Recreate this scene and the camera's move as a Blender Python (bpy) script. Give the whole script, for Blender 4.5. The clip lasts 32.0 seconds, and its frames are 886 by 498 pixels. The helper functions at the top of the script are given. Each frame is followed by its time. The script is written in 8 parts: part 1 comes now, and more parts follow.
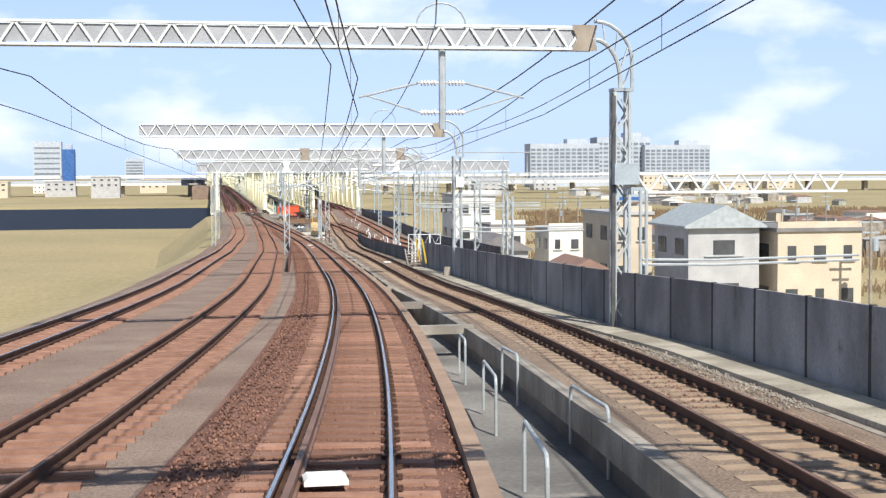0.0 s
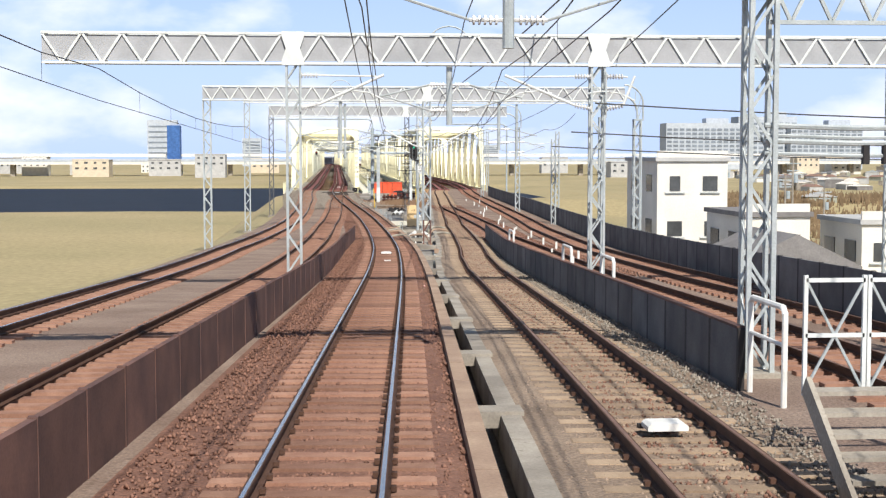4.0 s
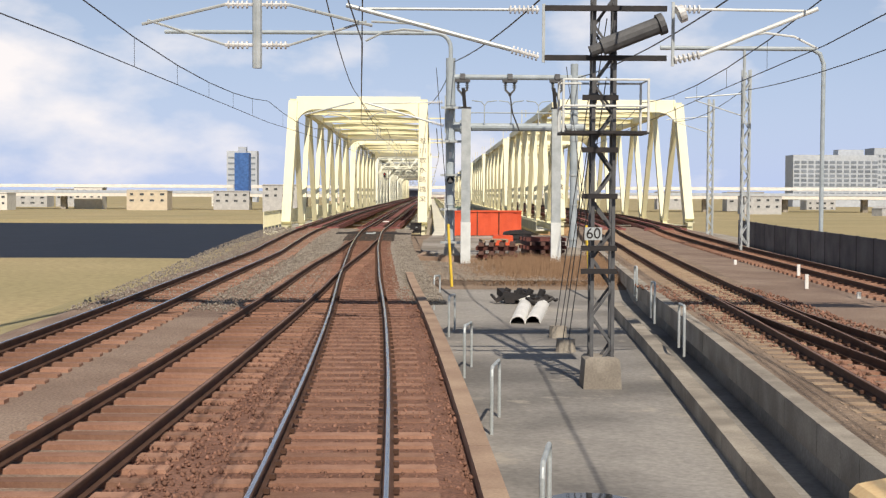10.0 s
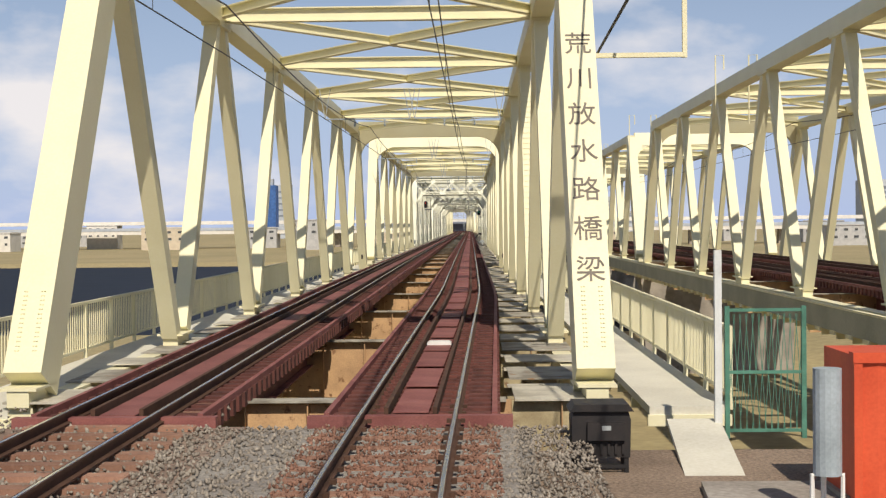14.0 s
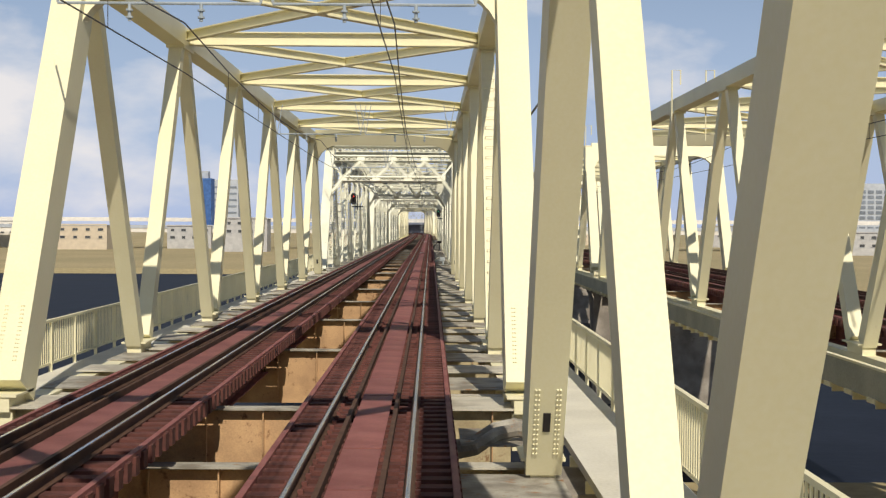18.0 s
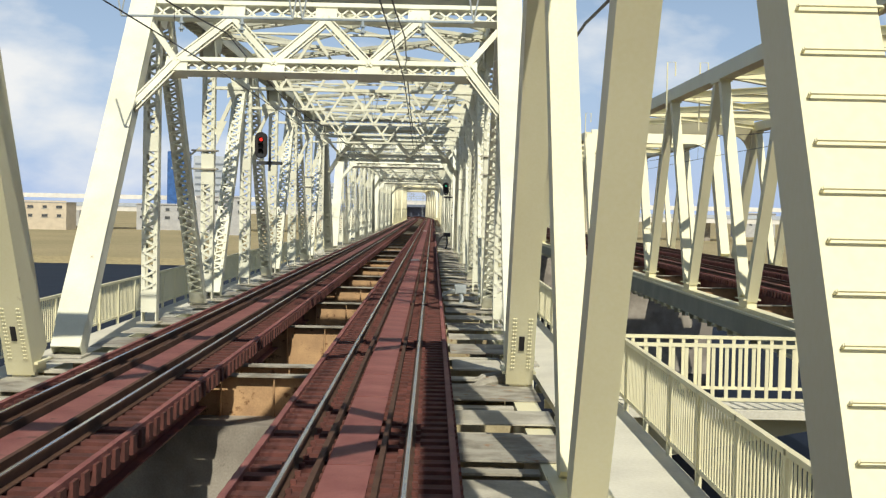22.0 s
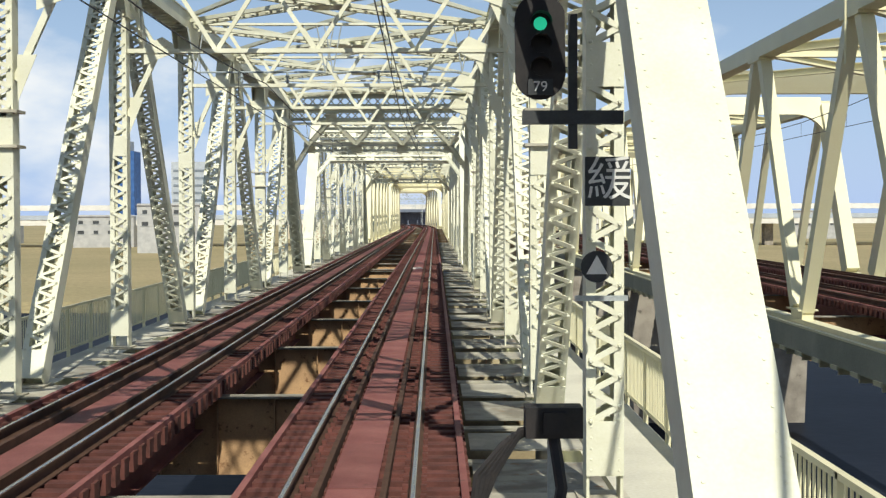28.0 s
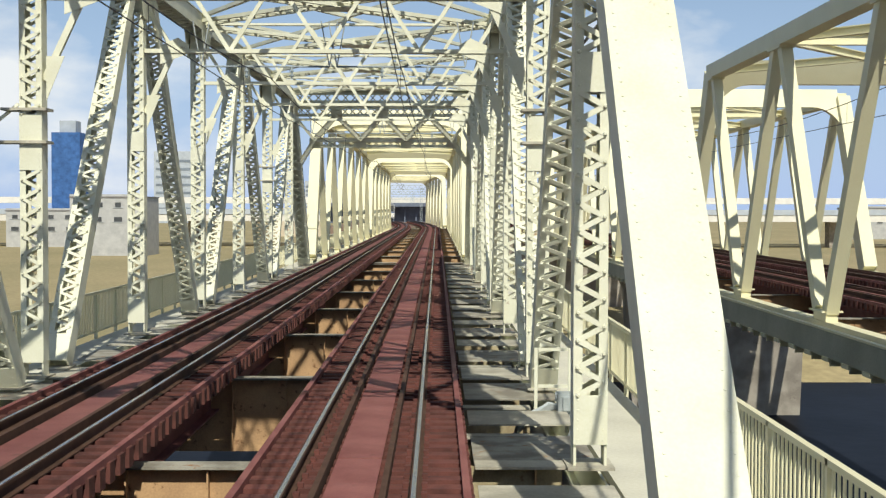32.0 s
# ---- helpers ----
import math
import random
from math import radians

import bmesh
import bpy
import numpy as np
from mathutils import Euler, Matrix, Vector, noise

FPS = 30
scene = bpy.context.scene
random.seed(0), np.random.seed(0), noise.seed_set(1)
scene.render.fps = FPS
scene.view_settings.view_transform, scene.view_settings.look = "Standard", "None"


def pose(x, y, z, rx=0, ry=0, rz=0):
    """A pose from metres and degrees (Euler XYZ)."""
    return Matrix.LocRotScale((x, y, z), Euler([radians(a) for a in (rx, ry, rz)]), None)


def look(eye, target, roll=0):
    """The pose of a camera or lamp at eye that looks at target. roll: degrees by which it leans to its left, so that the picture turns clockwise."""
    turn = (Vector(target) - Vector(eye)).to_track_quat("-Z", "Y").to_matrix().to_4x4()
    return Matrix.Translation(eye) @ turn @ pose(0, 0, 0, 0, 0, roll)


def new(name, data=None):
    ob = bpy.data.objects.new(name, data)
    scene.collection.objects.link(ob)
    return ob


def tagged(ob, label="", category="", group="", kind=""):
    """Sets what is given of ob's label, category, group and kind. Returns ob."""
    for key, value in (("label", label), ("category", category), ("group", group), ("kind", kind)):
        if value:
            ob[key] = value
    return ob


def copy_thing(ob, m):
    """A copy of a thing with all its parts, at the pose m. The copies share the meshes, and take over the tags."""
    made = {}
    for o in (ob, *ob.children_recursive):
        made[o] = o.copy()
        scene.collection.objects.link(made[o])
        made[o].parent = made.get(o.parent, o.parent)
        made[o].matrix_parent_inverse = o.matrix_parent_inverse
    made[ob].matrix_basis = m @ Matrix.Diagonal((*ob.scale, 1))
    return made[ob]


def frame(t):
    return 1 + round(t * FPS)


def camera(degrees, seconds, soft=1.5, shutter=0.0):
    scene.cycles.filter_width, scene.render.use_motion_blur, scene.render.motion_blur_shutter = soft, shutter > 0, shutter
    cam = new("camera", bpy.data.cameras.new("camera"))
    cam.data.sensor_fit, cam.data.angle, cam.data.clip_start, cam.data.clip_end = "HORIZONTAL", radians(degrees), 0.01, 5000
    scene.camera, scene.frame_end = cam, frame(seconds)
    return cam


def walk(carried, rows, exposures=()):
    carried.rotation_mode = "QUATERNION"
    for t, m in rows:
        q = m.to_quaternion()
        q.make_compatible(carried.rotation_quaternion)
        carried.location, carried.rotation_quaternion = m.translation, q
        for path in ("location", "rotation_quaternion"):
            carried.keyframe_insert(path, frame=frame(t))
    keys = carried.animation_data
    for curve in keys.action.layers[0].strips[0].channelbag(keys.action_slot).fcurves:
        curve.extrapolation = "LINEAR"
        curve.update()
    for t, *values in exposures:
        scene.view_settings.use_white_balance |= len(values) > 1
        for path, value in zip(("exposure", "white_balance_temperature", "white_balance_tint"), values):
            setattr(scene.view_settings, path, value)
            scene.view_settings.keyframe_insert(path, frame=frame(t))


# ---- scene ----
# ---------------- camera ----------------
cam = camera(36.2, 32.0, soft=1.3)
PATH = [
    (0.0, (-7.476, -239.837, 6.301), (-7.1397, -237.8692, 6.1875), -0.33),
    (0.5, (-6.206, -231.563, 5.957), (-5.8790, -229.5938, 5.8407), 0.82),
    (1.0, (-5.118, -223.273, 5.623), (-4.8109, -221.3000, 5.5020), 1.12),
    (1.5, (-4.126, -214.981, 5.307), (-3.8464, -213.0045, 5.1843), 1.09),
    (2.0, (-3.287, -206.719, 5.008), (-3.0376, -204.7384, 4.8826), 0.33),
    (2.5, (-2.498, -198.550, 4.715), (-2.2769, -196.5669, 4.5859), 0.03),
    (3.0, (-1.819, -190.424, 4.421), (-1.6257, -188.4372, 4.2914), 0.15),
    (3.5, (-1.226, -182.302, 4.125), (-1.0553, -180.3137, 3.9889), 0.54),
    (5.5, (0.525, -150.222, 3.175), (0.6420, -148.2300, 3.0409), -2.13),
    (6.0, (0.968, -142.224, 2.911), (1.0823, -140.2319, 2.7810), -0.96),
    (6.5, (1.371, -134.220, 2.639), (1.4861, -132.2276, 2.5084), 0.27),
    (7.0, (1.796, -126.218, 2.385), (1.9059, -124.2252, 2.2592), 0.31),
    (7.5, (2.105, -118.149, 2.174), (2.2036, -116.1549, 2.0582), 0.93),
    (8.0, (2.389, -110.041, 1.996), (2.4812, -108.0460, 1.8844), -0.11),
    (8.5, (2.533, -101.930, 1.850), (2.6035, -99.9340, 1.7457), -0.28),
    (9.0, (2.623, -93.842, 1.727), (2.6751, -91.8452, 1.6284), -1.11),
    (9.5, (2.600, -85.747, 1.618), (2.6370, -83.7496, 1.5269), -0.86),
    (10.0, (2.586, -77.741, 1.533), (2.6049, -75.7427, 1.4505), 0.27),
    (10.5, (2.502, -69.765, 1.490), (2.4957, -67.7657, 1.4215), 0.89),
    (11.0, (2.293, -61.769, 1.488), (2.2713, -59.7706, 1.4249), 0.91),
    (11.5, (2.024, -53.791, 1.514), (1.9802, -51.7918, 1.4646), 1.06),
    (12.0, (1.664, -45.840, 1.559), (1.5989, -43.8419, 1.5157), 1.30),
    (12.5, (1.227, -37.986, 1.611), (1.1560, -35.9874, 1.5691), 0.69),
    (13.0, (0.946, -30.139, 1.665), (0.8705, -28.1405, 1.6258), 0.45),
    (13.5, (0.611, -22.320, 1.729), (0.5448, -20.3212, 1.6888), -1.07),
    (14.0, (0.309, -14.456, 1.813), (0.2679, -12.4572, 1.7794), -0.55),
    (14.5, (0.121, -6.541, 1.916), (0.1132, -4.5412, 1.8870), 0.12),
    (16.5, (0.741, 25.043, 2.350), (0.7608, 27.0426, 2.3154), -0.73),
    (17.0, (0.721, 33.133, 2.380), (0.7418, 35.1322, 2.3453), 0.17),
    (17.5, (0.700, 41.209, 2.407), (0.7190, 43.2088, 2.3751), 0.67),
    (18.0, (0.760, 49.177, 2.449), (0.7788, 51.1765, 2.4146), 0.30),
    (18.5, (0.723, 57.006, 2.477), (0.7426, 59.0056, 2.4410), 0.90),
    (19.0, (0.729, 64.721, 2.477), (0.7518, 66.7204, 2.4354), 0.77),
    (19.5, (0.757, 72.366, 2.459), (0.7764, 74.3655, 2.4147), 1.62),
    (20.0, (0.751, 79.921, 2.444), (0.7699, 81.9207, 2.3942), 1.14),
    (20.5, (0.769, 87.352, 2.440), (0.7846, 89.3514, 2.3887), 1.27),
    (21.0, (0.787, 94.643, 2.440), (0.8038, 96.6425, 2.3857), 1.62),
    (21.5, (0.762, 101.833, 2.442), (0.7793, 103.8325, 2.3825), 1.13),
    (22.0, (0.763, 108.912, 2.443), (0.7794, 110.9107, 2.3834), 1.17),
    (22.5, (0.744, 115.917, 2.439), (0.7635, 117.9163, 2.3741), 1.54),
    (23.0, (0.742, 122.933, 2.432), (0.7585, 124.9322, 2.3708), 0.23),
    (23.5, (0.705, 129.981, 2.415), (0.7270, 131.9798, 2.3517), 1.36),
    (24.0, (0.730, 137.062, 2.399), (0.7473, 139.0605, 2.3380), 1.52),
    (24.5, (0.720, 144.177, 2.395), (0.7395, 146.1762, 2.3359), 0.87),
    (26.5, (0.716, 173.514, 2.431), (0.7464, 175.5126, 2.3706), 1.26),
    (27.0, (0.714, 181.067, 2.428), (0.7336, 183.0658, 2.3716), 0.63),
    (27.5, (0.727, 188.647, 2.422), (0.7458, 190.6462, 2.3670), 0.18),
    (28.0, (0.761, 196.228, 2.424), (0.7731, 198.2269, 2.3715), -0.17),
    (28.5, (0.786, 203.825, 2.437), (0.7965, 205.8244, 2.3847), 0.15),
    (29.0, (0.742, 211.528, 2.452), (0.7578, 213.5274, 2.3951), 0.55),
    (29.5, (0.726, 219.377, 2.456), (0.7370, 221.3760, 2.4016), -0.12),
    (30.0, (0.759, 227.339, 2.446), (0.7641, 229.3388, 2.3951), -0.55),
    (30.5, (0.708, 235.413, 2.430), (0.7192, 237.4124, 2.3745), 0.05),
    (31.0, (0.735, 243.558, 2.409), (0.7435, 245.5574, 2.3564), 0.20),
    (31.5, (0.721, 251.741, 2.397), (0.7277, 253.7406, 2.3470), -0.61),
    (32.0, (0.762, 259.918, 2.401), (0.7707, 261.9167, 2.3410), 0.10),
]
walk(cam, [(t, look(eye, target, roll)) for t, eye, target, roll in PATH], exposures=[(0, 0.34, 6450, 10), (3.5, 0.28, 6550, 10), (7.0, 0.22, 6950, 12), (9.0, 0.05, 7150, 12), (11.0, -0.12, 7300, 13), (14.0, -0.22, 7150, 12), (17.0, -0.28, 7100, 11), (20.0, -0.26, 7100, 10), (22.5, -0.1, 6900, 5), (24.5, 0.0, 6900, 5), (27.0, -0.08, 6750, 5), (28.3, -0.08, 6700, 4), (30.0, 0.02, 6700, 5), (32, -0.14, 6700, 4)])

# ---------------- sky and sun ----------------
SUN_ELEV, SUN_AZ = 46.0, 10.0   # degrees above the horizon; degrees to the right of straight behind
TO_SUN = Vector((math.sin(radians(SUN_AZ)) * math.cos(radians(SUN_ELEV)), -math.cos(radians(SUN_AZ)) * math.cos(radians(SUN_ELEV)), math.sin(radians(SUN_ELEV))))
world = bpy.data.worlds.new("sky")
scene.world = world
world.use_nodes = True
wn, wl = world.node_tree.nodes, world.node_tree.links
wn.clear()
sky = wn.new("ShaderNodeTexSky")
sky.sky_type, sky.sun_disc = "NISHITA", False
sky.sun_elevation, sky.sun_rotation = radians(SUN_ELEV), math.pi - radians(SUN_AZ)
sky.air_density, sky.dust_density, sky.ozone_density = 1.0, 0.4, 1.5
coord = wn.new("ShaderNodeTexCoord")
mapping = wn.new("ShaderNodeMapping")
mapping.inputs["Scale"].default_value = (3.0, 3.0, 6.0)
cloud = wn.new("ShaderNodeTexNoise")
cloud.inputs["Scale"].default_value, cloud.inputs["Detail"].default_value, cloud.inputs["Roughness"].default_value = 2.0, 9.0, 0.52
ramp = wn.new("ShaderNodeValToRGB")
ramp.color_ramp.elements[0].position, ramp.color_ramp.elements[1].position = 0.50, 0.68
ramp.color_ramp.elements[1].color = (0.85, 0.85, 0.85, 1)
haze_split = wn.new("ShaderNodeSeparateXYZ")
haze_ramp = wn.new("ShaderNodeValToRGB")
haze_ramp.color_ramp.elements[0].position, haze_ramp.color_ramp.elements[1].position = 0.0, 0.30
haze_ramp.color_ramp.elements[0].color, haze_ramp.color_ramp.elements[1].color = (0.85, 0.85, 0.85, 1), (0, 0, 0, 1)
haze = wn.new("ShaderNodeMixRGB")
haze.inputs["Color2"].default_value = (6.0, 8.2, 13.6, 1)
mix = wn.new("ShaderNodeMixRGB")
mix.inputs["Color2"].default_value = (13.0, 13.0, 13.6, 1)
back = wn.new("ShaderNodeBackground")
back.inputs["Strength"].default_value = 0.08
wout = wn.new("ShaderNodeOutputWorld")
wl.new(coord.outputs["Generated"], mapping.inputs["Vector"])
wl.new(mapping.outputs["Vector"], cloud.inputs["Vector"])
wl.new(cloud.outputs["Fac"], ramp.inputs["Fac"])
thin = wn.new("ShaderNodeMapRange")
thin.inputs["From Min"].default_value, thin.inputs["From Max"].default_value = 0.15, 0.6
thin.inputs["To Min"].default_value, thin.inputs["To Max"].default_value = 1.0, 0.25
thinned = wn.new("ShaderNodeMath")
thinned.operation = "MULTIPLY"
wl.new(haze_split.outputs["Z"], thin.inputs["Value"])
wl.new(ramp.outputs["Color"], thinned.inputs[0])
wl.new(thin.outputs["Result"], thinned.inputs[1])
wl.new(thinned.outputs["Value"], mix.inputs["Fac"])
wl.new(coord.outputs["Generated"], haze_split.inputs["Vector"])
wl.new(haze_split.outputs["Z"], haze_ramp.inputs["Fac"])
wl.new(haze_ramp.outputs["Color"], haze.inputs["Fac"])
wl.new(sky.outputs["Color"], haze.inputs["Color1"])
wl.new(haze.outputs["Color"], mix.inputs["Color1"])
wl.new(mix.outputs["Color"], back.inputs["Color"])
wl.new(back.outputs["Background"], wout.inputs["Surface"])
sun_data = bpy.data.lights.new("sun", "SUN")
sun_data.energy, sun_data.angle, sun_data.color = 4.8, radians(0.53), (1.0, 0.95, 0.86)
sun = new("sun", sun_data)
sun.rotation_mode = "QUATERNION"
sun.rotation_quaternion = TO_SUN.to_track_quat("Z", "Y")


# ---------------- materials ----------------
def material(name, base, rough=0.7, metal=0.0, alt=None, scale=3.0, spread=0.35, fine=60.0, bump=0.0, fine_mix=0.25, rust=None, rust_at=0.62, piece=0.0, island=0.0, spec=0.3, stretch=(1, 1, 1), bump_scale=None):
    m = bpy.data.materials.new(name)
    m.use_nodes = True
    n, l = m.node_tree.nodes, m.node_tree.links
    b = n["Principled BSDF"]
    b.inputs["Roughness"].default_value, b.inputs["Metallic"].default_value = rough, metal
    b.inputs["Specular IOR Level"].default_value = spec
    co = n.new("ShaderNodeTexCoord")
    mp = n.new("ShaderNodeMapping")
    mp.inputs["Scale"].default_value = stretch
    l.new(co.outputs["Object"], mp.inputs["Vector"])
    big, small = n.new("ShaderNodeTexNoise"), n.new("ShaderNodeTexNoise")
    for node, s, dt in ((big, scale, 5.0), (small, fine, 3.0)):
        node.inputs["Scale"].default_value, node.inputs["Detail"].default_value = s, dt
        l.new(mp.outputs["Vector"], node.inputs["Vector"])
    alt = alt or tuple(c * 0.62 for c in base)
    r1 = n.new("ShaderNodeValToRGB")
    r1.color_ramp.elements[0].position, r1.color_ramp.elements[1].position = 0.5 - spread / 2, 0.5 + spread / 2
    r1.color_ramp.elements[0].color, r1.color_ramp.elements[1].color = (*alt, 1), (*base, 1)
    l.new(big.outputs["Fac"], r1.inputs["Fac"])
    m2 = n.new("ShaderNodeMixRGB")
    m2.blend_type = "OVERLAY"
    m2.inputs["Fac"].default_value = fine_mix
    l.new(r1.outputs["Color"], m2.inputs["Color1"])
    l.new(small.outputs["Fac"], m2.inputs["Color2"])
    col = m2.outputs["Color"]
    if rust:
        rn = n.new("ShaderNodeTexNoise")
        rn.inputs["Scale"].default_value, rn.inputs["Detail"].default_value, rn.inputs["Roughness"].default_value = scale * 2.3, 8.0, 0.65
        l.new(mp.outputs["Vector"], rn.inputs["Vector"])
        rr = n.new("ShaderNodeValToRGB")
        rr.color_ramp.elements[0].position, rr.color_ramp.elements[1].position = rust_at, rust_at + 0.08
        l.new(rn.outputs["Fac"], rr.inputs["Fac"])
        m3 = n.new("ShaderNodeMixRGB")
        m3.inputs["Color2"].default_value = (*rust, 1)
        l.new(rr.outputs["Color"], m3.inputs["Fac"])
        l.new(col, m3.inputs["Color1"])
        col = m3.outputs["Color"]
    if piece or island:
        info = n.new("ShaderNodeObjectInfo" if piece else "ShaderNodeNewGeometry")
        ramp_ = n.new("ShaderNodeMapRange")
        ramp_.inputs["To Min"].default_value, ramp_.inputs["To Max"].default_value = 1 - piece - island, 1 + piece + island
        l.new(info.outputs["Random" if piece else "Random Per Island"], ramp_.inputs["Value"])
        hs = n.new("ShaderNodeHueSaturation")
        l.new(ramp_.outputs["Result"], hs.inputs["Value"])
        l.new(col, hs.inputs["Color"])
        col = hs.outputs["Color"]
    l.new(col, b.inputs["Base Color"])
    if bump:
        bp = n.new("ShaderNodeBump")
        bp.inputs["Strength"].default_value = bump
        bp.inputs["Distance"].default_value = 0.02
        if bump_scale:
            bn = n.new("ShaderNodeTexVoronoi")
            bn.inputs["Scale"].default_value = bump_scale
            l.new(mp.outputs["Vector"], bn.inputs["Vector"])
            l.new(bn.outputs["Distance"], bp.inputs["Height"])
        else:
            l.new(small.outputs["Fac"], bp.inputs["Height"])
        l.new(bp.outputs["Normal"], b.inputs["Normal"])
    return m


CREAM = material("cream_paint", (0.83, 0.79, 0.55), 0.5, alt=(0.74, 0.69, 0.46), scale=0.7, spread=0.6, fine=25, fine_mix=0.12, rust=(0.45, 0.36, 0.22), rust_at=0.70, bump=0.03)
CREAM_OLD = material("old_cream_paint", (0.84, 0.84, 0.69), 0.55, alt=(0.68, 0.67, 0.52), scale=1.3, spread=0.5, fine=35, fine_mix=0.18, rust=(0.34, 0.22, 0.12), rust_at=0.66, bump=0.05)
BEAM_TOP = material("weathered_floor_paint", (0.40, 0.38, 0.32), 0.7, alt=(0.22, 0.20, 0.165), scale=2.0, spread=0.2, fine=40, rust=(0.30, 0.16, 0.08), rust_at=0.60, bump=0.08)
OCHRE = material("rusty_ochre_steel", (0.58, 0.37, 0.20), 0.75, alt=(0.40, 0.25, 0.14), scale=2.0, fine=40, rust=(0.20, 0.10, 0.05), rust_at=0.58, bump=0.08)
OXIDE = material("oxide_red_plate", (0.27, 0.105, 0.095), 0.65, alt=(0.19, 0.065, 0.06), scale=1.6, spread=0.3, fine=70, fine_mix=0.4, rust=(0.11, 0.05, 0.04), rust_at=0.61, bump=0.15, piece=0.1)
SLEEPER_RED = material("rust_stained_bridge_timber", (0.17, 0.062, 0.052), 0.85, alt=(0.085, 0.035, 0.03), scale=4, fine=50, bump=0.12, piece=0.3)
SLEEPER = material("rust_stained_sleeper", (0.33, 0.19, 0.135), 0.9, alt=(0.22, 0.115, 0.08), scale=3, fine=60, bump=0.15, piece=0.25)
SLEEPER_TAN = material("pale_concrete_sleeper", (0.38, 0.285, 0.20), 0.9, alt=(0.28, 0.20, 0.14), scale=3, fine=60, bump=0.12, piece=0.2)
RAIL_SIDE = material("rusty_rail_web", (0.10, 0.052, 0.035), 0.8, scale=3, fine=50, bump=0.08)
RAIL_TOP = material("polished_rail_head", (0.55, 0.56, 0.60), 0.25, metal=1.0, alt=(0.52, 0.52, 0.55), scale=2, fine=30, fine_mix=0.1)
RAIL_DULL = material("dull_brown_rail_head", (0.23, 0.135, 0.095), 0.5, alt=(0.15, 0.085, 0.06), scale=2, fine=30)
GALV_PALE = material("pale_galvanised_bars", (0.72, 0.75, 0.74), 0.5, alt=(0.60, 0.63, 0.62), scale=3, fine=40)
WEB_GREY = material("dull_grey_web_sheet", (0.40, 0.41, 0.43), 0.7, alt=(0.31, 0.32, 0.335), scale=1.2, fine=30)
TAN_PLATE = material("tan_weathered_joint_plate", (0.36, 0.31, 0.25), 0.7, alt=(0.27, 0.23, 0.18), scale=3, fine=40)
BALLAST_RED = material("rust_brown_ballast", (0.235, 0.125, 0.09), 0.95, alt=(0.15, 0.075, 0.055), scale=0.9, fine=26, fine_mix=0.7, bump=1.0, bump_scale=19)
BALLAST_GREY = material("grey_ballast", (0.33, 0.31, 0.28), 0.95, alt=(0.23, 0.21, 0.19), scale=0.9, fine=26, fine_mix=0.7, bump=1.0, bump_scale=19)
STONE_RED = material("rusty_ballast_stone", (0.27, 0.145, 0.105), 0.9, alt=(0.17, 0.09, 0.065), scale=3, fine=60, island=0.25)
STONE_GREY = material("grey_ballast_stone", (0.33, 0.295, 0.25), 0.9, alt=(0.21, 0.18, 0.15), scale=3, fine=60, island=0.25)
BALLAST_MIX = material("brown_grey_ballast", (0.29, 0.22, 0.175), 0.95, alt=(0.20, 0.14, 0.11), scale=0.5, fine=26, fine_mix=0.7, bump=1.0, bump_scale=19)
BALLAST_TAN = material("tan_brown_ballast", (0.29, 0.22, 0.165), 0.95, alt=(0.19, 0.14, 0.105), scale=0.6, fine=26, fine_mix=0.7, bump=1.0, bump_scale=19)
STONE_DARK = material("oil_blackened_stone", (0.075, 0.062, 0.055), 0.8, alt=(0.04, 0.035, 0.03), scale=3, fine=60, island=0.25)
STONE_TAN = material("tan_ballast_stone", (0.33, 0.25, 0.19), 0.9, alt=(0.21, 0.155, 0.12), scale=3, fine=60, island=0.25)
CONCRETE = material("weathered_concrete", (0.37, 0.335, 0.285), 0.85, alt=(0.23, 0.205, 0.175), scale=0.9, spread=0.22, fine=30, fine_mix=0.3, rust=(0.15, 0.13, 0.11), rust_at=0.63, bump=0.12)
CONCRETE_TAN = material("rust_tinted_concrete_edge", (0.40, 0.29, 0.21), 0.85, alt=(0.28, 0.19, 0.14), scale=1.2, fine=30, fine_mix=0.3, bump=0.1)
YARD = material("dark_damp_yard_concrete", (0.30, 0.285, 0.265), 0.8, alt=(0.155, 0.148, 0.14), scale=0.3, spread=0.25, fine=12, fine_mix=0.4, rust=(0.36, 0.33, 0.29), rust_at=0.60, bump=0.08)
PAVING = material("grey_concrete_paving", (0.40, 0.37, 0.335), 0.88, alt=(0.20, 0.175, 0.145), scale=0.22, spread=0.22, fine=14, fine_mix=0.45, rust=(0.10, 0.09, 0.08), rust_at=0.585, bump=0.08)
GALV = material("galvanised_steel", (0.50, 0.54, 0.55), 0.5, metal=0.25, alt=(0.38, 0.42, 0.43), scale=3, fine=40, bump=0.03)
GREY_PAINT = material("blue_grey_steel_paint", (0.40, 0.46, 0.50), 0.5, alt=(0.30, 0.35, 0.38), scale=2, fine=30, bump=0.03)
PANEL_DARK = material("dark_grey_wall_panel", (0.15, 0.15, 0.155), 0.8, alt=(0.09, 0.09, 0.095), scale=1.2, fine=30, fine_mix=0.3, bump=0.06, piece=0.2)
PANEL_GREY = material("stained_grey_wall_panel", (0.27, 0.27, 0.28), 0.85, alt=(0.16, 0.16, 0.165), scale=1.0, spread=0.3, fine=30, fine_mix=0.35, rust=(0.11, 0.105, 0.10), rust_at=0.62, bump=0.08, piece=0.18, stretch=(1, 1, 0.5))
